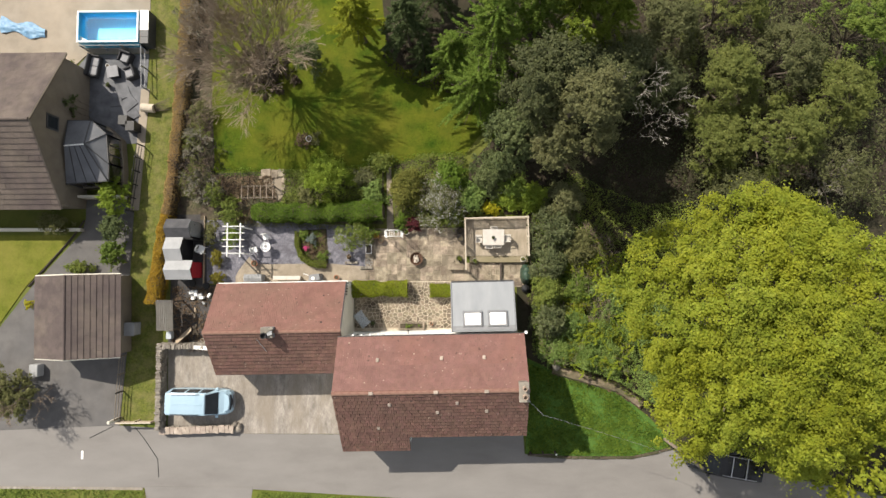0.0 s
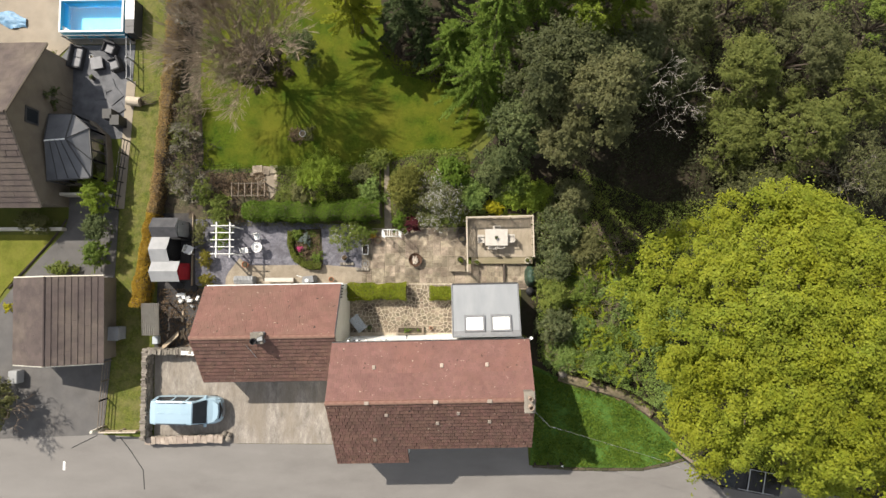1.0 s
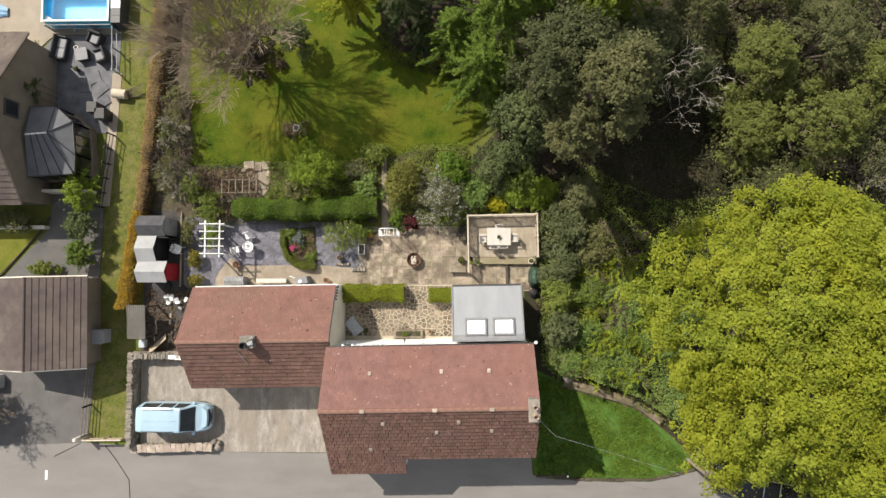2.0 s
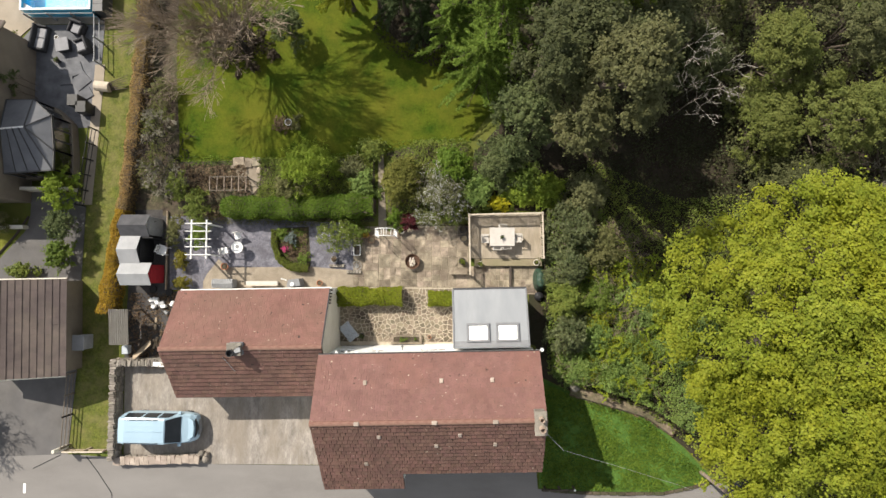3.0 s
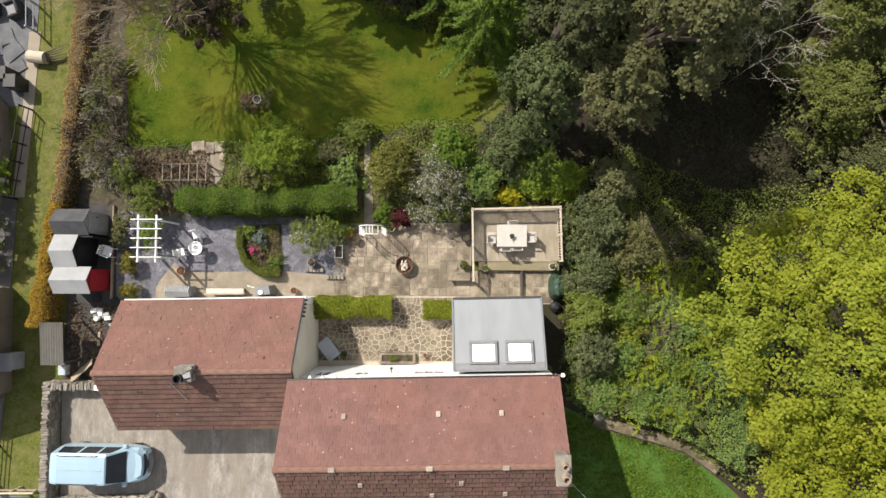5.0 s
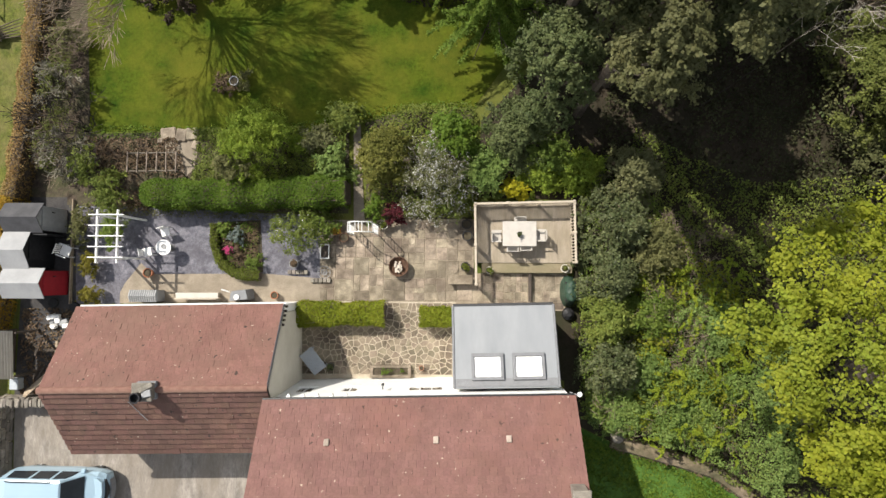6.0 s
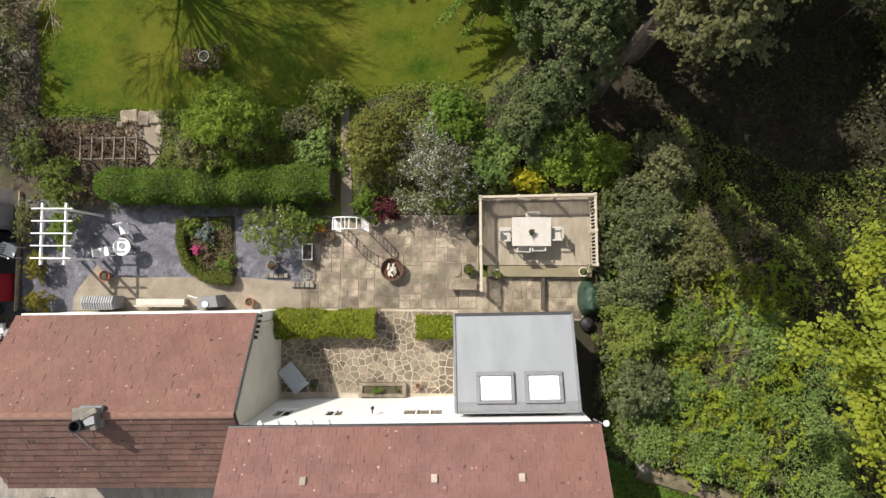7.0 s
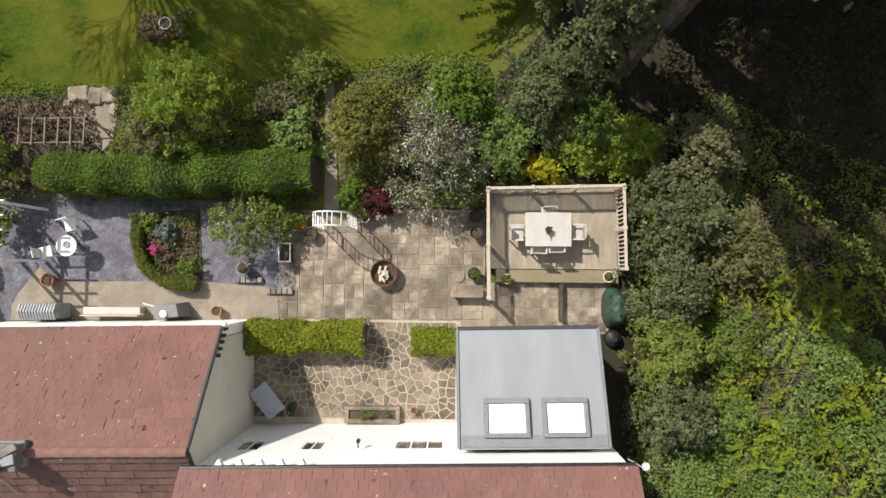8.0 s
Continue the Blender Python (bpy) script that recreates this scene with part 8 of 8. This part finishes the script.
tagged(part("boulder", lathe(bmesh.new(), 6.5, -5.85, [(0.18, 0.02), (0.28, 0.2), (0.24, 0.42), (0.1, 0.5)], 9), M_STONE), "rounded pale boulder at the wall end", "boulder")
for i, (x, y, r) in enumerate(((-14.8, -9.75, 0.2), (-14.6, -10.05, 0.24), (-15.0, -10.1, 0.18), (-14.5, -9.8, 0.15))):
    tagged(part("boulder", lathe(bmesh.new(), x, y, [(r * 0.8, 0.03), (r, 0.15), (r * 0.8, 0.3), (r * 0.3, 0.38)], 8), M_STONE), "rough stone at the end of the low wall", "boulder", "wall end stones")
for i in range(6):
    x = -18.0 + i * 0.26
    tagged(part("log_end", tube(bmesh.new(), [(x, -4.95, 0.16 + 0.12 * (i % 2)), (x + 0.02, -4.72, 0.16 + 0.12 * (i % 2))], 0.12, 10), M_LOG), "stacked round log beside the yard wall", "log", "stacked logs")


# fences, gate, edging
def rail_fence(label, pts, h, material, rails=2, gap=1.3, r=0.03, name="fence"):
    f = thing(name, label, "fence", pose(pts[0][0], pts[0][1], 0))
    o = Vector((*pts[0], 0))
    for a, b in zip(pts, pts[1:]):
        a, b = Vector((*a, 0)) - o, Vector((*b, 0)) - o
        n = max(1, round((b - a).length / gap))
        for k in range(n + 1):
            p = a + (b - a) * k / n
            part("post", boxed(p.x - r * 1.3, p.x + r * 1.3, p.y - r * 1.3, p.y + r * 1.3, 0, h + 0.03), material, f)
        for k in range(rails):
            z = h * (k + 1) / rails - 0.04
            part("rail", tube(bmesh.new(), [a + Vector((0, 0, z)), b + Vector((0, 0, z))], r, 5), material, f)
    return f


rail_fence("black metal railing beside the bungalow path", [(-21.5, 9.0), (-22.1, 4.5)], 1.0, M_BLACK, 3, 0.9, 0.025)
rail_fence("weathered timber rail fence beside the forecourt", [(-22.35, -5.2), (-22.5, -7.6), (-22.58, -9.35)], 0.9, M_FENCE, 3, 1.2, 0.03)
gate = thing("field_gate", "low white-topped timber gate at the grass strip", "gate", pose(-22.5, -9.55, 0.02, 0, 0, 1))
part("top_rail", boxed(0, 2.35, -0.04, 0.04, 0.82, 0.90), M_RAIL, gate)
part("lower_rail", boxed(0, 2.35, -0.03, 0.03, 0.4, 0.48), M_WOOD, gate)
for x in (0.03, 1.18, 2.32):
    part("upright", boxed(x - 0.05, x + 0.05, -0.05, 0.05, 0, 0.815), M_WOOD, gate)
tagged(part("gate_post", boxed(-22.85, -22.66, -9.55, -9.36, 0, 1.25, bevel=0.03), M_CREAM), "pale squared gate post by the lane", "post")
tagged(part("marker_post", boxed(6.3, 6.4, -11.45, -11.35, 0, 0.8, bevel=0.01), M_WHITE), "short white post at the verge corner", "post")
rail_fence("dark low rail at the house end of the bank", [(4.75, -11.45), (6.35, -11.4)], 0.7, M_DARKWOOD, 1, 0.8, 0.04)
cable = thing("service_cable", "thin pale overhead cable from house to pole", "cable", pose(4.8, -7.6, 0))
part("wire", tube(bmesh.new(), [(0, 0, 6.45), (2.5, -0.8, 6.05), (5.5, -1.75, 5.8), (8.7, -2.9, 5.9)], 0.007, 5), M_GALV, cable)
part("pole", cyl(bmesh.new(), 8.75, -2.95, 0, 6.0, 0.11, 0.09, 10), M_LOG, cable)
sk = tagged(part("bungalow_kerb", tube(bmesh.new(), [(-29.2, -0.6, 0.06), (-26.2, 2.85, 0.06), (-25.5, 3.9, 0.06)], 0.07, 4), M_DARKWOOD), "dark kerb between lawn and drive", "kerb", kind="structure")
tagged(part("bungalow_wall", boxed(-34, -25.5, 3.15, 3.35, 0, 0.5), M_CREAM), "low pale wall in front of the bungalow", "wall", kind="structure")
tagged(part("cross_wall", boxed(-25.4, -22.6, 5.35, 5.52, 0, 1.0), M_CREAM), "pale wall across the end of the drive", "wall", kind="structure")
tagged(part("forecourt_box", boxed(-28.55, -27.95, -6.6, -5.8, 0.03, 0.7, bevel=0.04), M_FELT_G), "pale grey storage box beside the garage door", "box")

# rustic ladder trellis and stones on the border
ld = thing("rustic_trellis", "rustic pole trellis frame over the border", "trellis", pose(-13.35, 5.72, 0.03))
for y in (-0.40, 0.38):
    part("rail", tube(bmesh.new(), [(-1.12, y, 0.75), (1.12, y + 0.03, 0.75)], 0.028, 6), M_FENCE, ld)
for k in range(6):
    part("crossbar", tube(bmesh.new(), [(-1.05 + k * 0.42, -0.46, 0.80), (-1.05 + k * 0.42 + 0.02 * (k % 2), 0.44, 0.80)], 0.03, 6), M_LOG, ld)
for sx in (-1.05, 1.05):
    for sy in (-0.4, 0.38):
        part("post", tube(bmesh.new(), [(sx, sy, 0), (sx, sy, 0.78)], 0.035, 6), M_FENCE, ld)
part("brace", tube(bmesh.new(), [(1.05, 0.38, 0.7), (1.75, 0.0, 0.1)], 0.035, 6), M_FENCE, ld)
for i, (x, y, w, d, a) in enumerate(((-13.0, 7.12, 0.34, 0.26, 6), (-12.42, 7.05, 0.24, 0.28, -8), (-11.95, 7.1, 0.26, 0.27, 3), (-12.6, 6.85, 0.16, 0.12, 15), (-11.8, 6.6, 0.14, 0.2, -20), (-13.35, 6.8, 0.14, 0.12, 5))):
    tagged(part("rockery_stone", boxed(-w, w, -d, d, 0, 0.14, m=pose(x, y, 0.03, 2, 3, a), bevel=0.05), M_FLAG), "flat pale stone at the lawn edge", "stone", "lawn edge stones")
tagged(part("dry_path", prism(bmesh.new(), [(-13.1, 6.3), (-12.7, 5.9), (-12.2, 5.2), (-11.8, 5.6), (-11.7, 6.6), (-11.9, 7.0), (-13.3, 6.9)], 0.0, 0.05), M_PATH), "pale dry earth patch beside the trellis", "path", kind="structure")
scatter("border_litter", "dry leaves and stems on the border soil", "litter", [(-16.2, 4.8), (-15.4, 3.6), (-13.8, 3.7), (-13.5, 5.0), (-12.2, 5.2), (-12.6, 6.9), (-16.8, 7.0)], 5000, 0.05, 0.25, 0.12, L_LITTER, 75)
scatter("terrace_weeds", "small weeds along the foot of the hedge", "weeds", [(-15.2, 3.5), (-5.2, 3.2), (-5.2, 3.8), (-15.2, 4.0)], 3000, 0.03, 0.2, 0.08, L_OLIVE, 76)
scatter("bed_plants", "mixed small plants in the flower bed", "plants", [(-10.5, 1.3), (-8.9, 1.2), (-8.9, 3.2), (-10.5, 3.2)], 2600, 0.06, 0.3, 0.08, L_LITTER, 77)
scatter("bed_plants", "mixed green plants in the flower bed", "plants", [(-10.5, 1.3), (-8.9, 1.2), (-8.9, 3.2), (-10.5, 3.2)], 2000, 0.06, 0.35, 0.08, L_MID, 78)

# ---------------------------------------------------------------- pool and lounge terrace
pool = thing("swimming_pool", "raised rectangular pool with a bright blue liner", "pool", pose(-23.6, 16.95, 0.03))
PX, PY = 2.02, 1.0
for q in ((-PX - 0.06, PX + 0.06, -PY - 0.06, -PY), (-PX - 0.06, PX + 0.06, PY, PY + 0.06), (-PX - 0.06, -PX, -PY + 0.001, PY - 0.001), (PX, PX + 0.06, -PY + 0.001, PY - 0.001)):
    part("side_wall", boxed(*q, 0, 1.1), M_POOL, pool)
    part("rim", boxed(q[0] - 0.02, q[1] + 0.02, q[2] - 0.02, q[3] + 0.02, 1.102, 1.14), M_WHITE, pool)
part("floor", boxed(-PX, PX, -PY, PY, 0.02, 0.06), M_POOL, pool)
wt = part("water", boxed(-PX + 0.002, PX - 0.002, -PY + 0.002, PY - 0.002, 0.75, 0.76), M_WATER, pool)
wt.visible_shadow = False
part("step", prism(bmesh.new(), [(-PX + 0.01, -PY + 0.01), (-PX + 0.7, -PY + 0.01), (-PX + 0.01, -PY + 0.45)], 0.06, 0.9), M_WHITE, pool)
sd = thing("pool_surround", "pale raised boarding along the end of the pool", "decking", pose(-21.15, 16.95, 0.03))
for k in range(5):
    part("board", boxed(-0.28, 0.3, -1.15 + k * 0.46, -0.71 + k * 0.46, 1.0, 1.04), M_WHITE if k > 1 else M_DARKFRAME, sd)
part("frame", boxed(-0.26, 0.28, -1.13, 1.13, 0, 0.99), M_DARKFRAME, sd)
rail_fence("dark slim fence with a pale rail below the pool", [(-25.6, 15.72), (-21.4, 15.72), (-21.3, 12.9)], 1.0, M_SHEDGREY, 2, 1.4, 0.03)


def sofa(label, m, w):
    s = thing("rattan_sofa", label, "sofa", m)
    part("base", boxed(-w / 2, w / 2, -0.36, 0.36, 0.02, 0.32, bevel=0.04), M_RATTAN, s)
    part("backrest", boxed(-w / 2, w / 2, 0.24, 0.38, 0.322, 0.75, bevel=0.04), M_RATTAN, s)
    for sx in (-1, 1):
        part("arm", boxed(sx * (w / 2 - 0.06) - 0.06, sx * (w / 2 - 0.06) + 0.06, -0.36, 0.238, 0.322, 0.58, bevel=0.03), M_RATTAN, s)
    n = max(1, round((w - 0.24) / 0.6))
    for k in range(n):
        a = -w / 2 + 0.13 + k * (w - 0.26) / n
        part("cushion", boxed(a, a + (w - 0.26) / n - 0.02, -0.34, 0.22, 0.325, 0.44, bevel=0.04), M_CUSHION, s)
    return s


sofa("dark rattan sofa with grey cushions on the lounge terrace", pose(-24.95, 14.5, 0.04, 0, 0, 80), 1.5)
sofa("dark rattan armchair with a grey cushion", pose(-22.75, 15.1, 0.04, 0, 0, -20), 0.85)
sofa("dark rattan armchair with a grey cushion", pose(-22.35, 14.0, 0.04, 0, 0, -70), 0.85)
lt = thing("lounge_table", "square grey rattan lounge table", "table", pose(-23.6, 14.1, 0.04, 0, 0, 10))
part("tabletop", boxed(-0.4, 0.4, -0.4, 0.4, 0.38, 0.44, bevel=0.02), M_CUSHION, lt)
part("base", boxed(-0.34, 0.34, -0.34, 0.34, 0, 0.378), M_RATTAN, lt)
for i, (x, y, a, s_) in enumerate(((-23.0, 12.7, 20, 0.45), (-22.6, 12.0, 40, 0.5), (-23.5, 12.1, 5, 0.4), (-22.3, 11.2, 30, 0.4))):
    tagged(part("loose_slab", boxed(-s_, s_, -s_ * 0.8, s_ * 0.8, 0, 0.05, m=pose(x, y, 0.045 + 0.004 * i, 0, 0, a), bevel=0.01), M_GREYPAVE), "loose grey paving slab on the terrace", "slab", "loose slabs")
pot("small white pot on the lounge terrace", -24.1, 14.6, 0.13, 0.2, M_WHITE)
pot("dark pot on the lounge terrace", -24.0, 13.2, 0.16, 0.3, M_BLACK, plant=L_DARK)
for k, (x, y) in enumerate(((-22.5, 10.6), (-22.0, 10.2))):
    tagged(part("rubbish_bin", prism(bmesh.new(), [(x - 0.28, y - 0.3), (x + 0.28, y - 0.3), (x + 0.28, y + 0.3), (x - 0.28, y + 0.3)], 0.04, 1.0, -0.06), M_BLACK), "black wheeled rubbish bin beside the conservatory", "bin", "rubbish bins")
lg = thing("log_pile", "pale felled log lying with cut branches", "log", pose(-21.1, 11.55, 0.03, 0, 0, -10))
part("log", tube(bmesh.new(), [(-0.45, 0, 0.3), (0.4, 0.05, 0.3)], 0.3, 14), M_RAIL, lg)
for k in range(6):
    part("branch", tube(bmesh.new(), [(0.3, -0.1 + 0.06 * k, 0.15 + 0.06 * k), (1.4, 0.2 + 0.14 * k, 0.2 + 0.05 * k)], 0.04, 5, 0.015), M_BARK, lg)
tp = bmesh.new()
bmesh.ops.create_grid(tp, x_segments=26, y_segments=10, size=1.0)
for v in tp.verts:
    x, y = v.co.x, v.co.y
    v.co = Vector((-30.2 + x * 1.6, 17.3 - x * 0.35 + y * (0.45 + 0.15 * math.sin(x * 5)), 0.08 + 0.28 * abs(noise.noise(Vector((x * 3, y * 3, 2)))) + 0.1 * (1 - abs(y))))
tagged(part("tarpaulin", tp, M_TARP, smooth=True), "crumpled blue tarpaulin lying on the terrace", "tarpaulin")

# ---------------------------------------------------------------- paving pieces
patio = sheet("patio", [(-6.2, -0.22), (-0.3, -0.22), (-0.3, -0.6), (4.4, -0.6), (4.4, -0.2), (4.5, 1.0), (0.48, 1.0), (0.48, 3.35), (-6.2, 3.3)], 0.036, M_JOINT, "worn flagstone patio with pale joints", "patio")


def unit_stone(material, taper=0.03):
    bm = boxed(-0.5, 0.5, -0.5, 0.5, 0, 1)
    for v in bm.verts:
        if v.co.z > 0.5:
            v.co.x *= 1 - taper
            v.co.y *= 1 - taper
    me = bpy.data.meshes.new("flagstone")
    bm.to_mesh(me)
    bm.free()
    me.materials.append(material)
    return me


FLAG_ME = unit_stone(M_FLAG)
rf = random.Random(21)


def flag_split(x0, x1, y0, y1, out, big=0.95):
    w, h = x1 - x0, y1 - y0
    if max(w, h) < big * 0.58 or (max(w, h) < big and rf.random() < 0.35):
        out.append((x0, x1, y0, y1))
    elif w > h:
        c = x0 + w * rf.uniform(0.38, 0.62)
        flag_split(x0, c, y0, y1, out, big)
        flag_split(c, x1, y0, y1, out, big)
    else:
        c = y0 + h * rf.uniform(0.38, 0.62)
        flag_split(x0, x1, y0, c, out, big)
        flag_split(x0, x1, c, y1, out, big)


flags = []
flag_split(-6.2, 0.42, -0.2, 3.25, flags)
flag_split(0.62, 2.8, -0.55, 0.98, flags, 0.8)
flag_split(2.96, 4.35, -0.55, 0.95, flags, 0.8)
for x0, x1, y0, y1 in flags:
    link_mesh("flagstone", FLAG_ME, None, patio, m=Matrix.Translation(((x0 + x1) / 2, (y0 + y1) / 2, 0.03)) @ Matrix.Rotation(rf.uniform(-0.012, 0.012), 4, "Z")
              @ Matrix.Diagonal((x1 - x0 - 0.022, y1 - y0 - 0.022, 0.022 + rf.uniform(0, 0.008), 1)))
court = sheet("courtyard", [(-7.15, -3.6), (-0.2, -3.45), (-0.2, -0.23), (-7.1, -0.23)], 0.034, M_MORTAR, "crazy-paved courtyard with pale mortar joints", "courtyard")


def voronoi(x0, x1, y0, y1, size, seed):
    """Irregular stone outlines: cells of jittered points, cut by half-planes."""
    r = random.Random(seed)
    nx, ny = int((x1 - x0) / size), int((y1 - y0) / size)
    pts = [Vector((x0 + (i + 0.5 + r.uniform(-0.49, 0.49)) * (x1 - x0) / nx, y0 + (j + 0.5 + r.uniform(-0.49, 0.49)) * (y1 - y0) / ny)) for i in range(nx) for j in range(ny)]
    for p in pts:
        cell = [Vector((x0, y0)), Vector((x1, y0)), Vector((x1, y1)), Vector((x0, y1))]
        for q in pts:
            if q is p or (q - p).length > size * 3.2:
                continue
            mid, n = (p + q) / 2, (q - p).normalized()
            out = []
            for a, b in zip(cell, cell[1:] + cell[:1]):
                da, db = (a - mid).dot(n) + 0.016, (b - mid).dot(n) + 0.016
                if da <= 0:
                    out.append(a)
                if (da < 0) != (db < 0):
                    out.append(a + (b - a) * (da / (da - db)))
            cell = out
            if len(cell) < 3:
                break
        if len(cell) >= 3:
            yield cell


for cell in voronoi(-7.0, -0.45, -3.35, -0.3, 0.245, 5):
    part("paving_stone", prism(bmesh.new(), [tuple(c) for c in cell], 0.02, 0.046 + rf.uniform(0, 0.01), 0.04), M_CRAZY, court)

# ---------------------------------------------------------------- roof tiles
TG, TW = 0.27, 0.25
up_n, up_s = (0, -HN, ZR - ZN), (0, -HS, ZR - ZS)
slope_tiles(house, "roof_tile", (HX1, HN, ZN), (HX0, HN, ZN), up_n, TG, TW, M_TILE_A, True, gap=0.002, skip=lambda x, y: y > 1.75)
slope_tiles(house, "roof_tile", (HX1, HN, ZN), (HX0, HN, ZN), up_n, TG, TW, M_TILE_J, False, gap=0.002, skip=lambda x, y: y <= 1.75)
slope_tiles(house, "roof_tile", (HX0, HS, ZS), (HX1, HS, ZS), up_s, TG, TW, M_TILE_SHADE, False, t=0.06, gap=0.012, seed=3)
slope_tiles(house, "roof_tile", (HX0, HS2, ZS2), (HXE, HS2, ZS2), (0, HS - HS2, ZS - ZS2), TG, TW, M_TILE_SHADE, False, t=0.06, gap=0.012, seed=4)
upa_n, upa_s = (0, -AN, ZAR - ZAN), (0, -AS, ZAR - ZAS)
slope_tiles(annex, "roof_tile", (AX1, AN, ZAN), (AX0, AN, ZAN), upa_n, TG, TW, M_TILE_N, True, gap=0.001, skip=lambda x, y: y > 2.3, seed=5)
slope_tiles(annex, "roof_tile", (AX1, AN, ZAN), (AX0, AN, ZAN), upa_n, TG, TW, M_TILE_M, False, gap=0.001, skip=lambda x, y: y <= 2.3, seed=5)
slope_tiles(annex, "roof_tile", (AX0, AS, ZAS), (AX1, AS, ZAS), upa_s, 0.29, 0.33, M_TILE_SHADE, False, t=0.06, gap=0.002, seed=6)
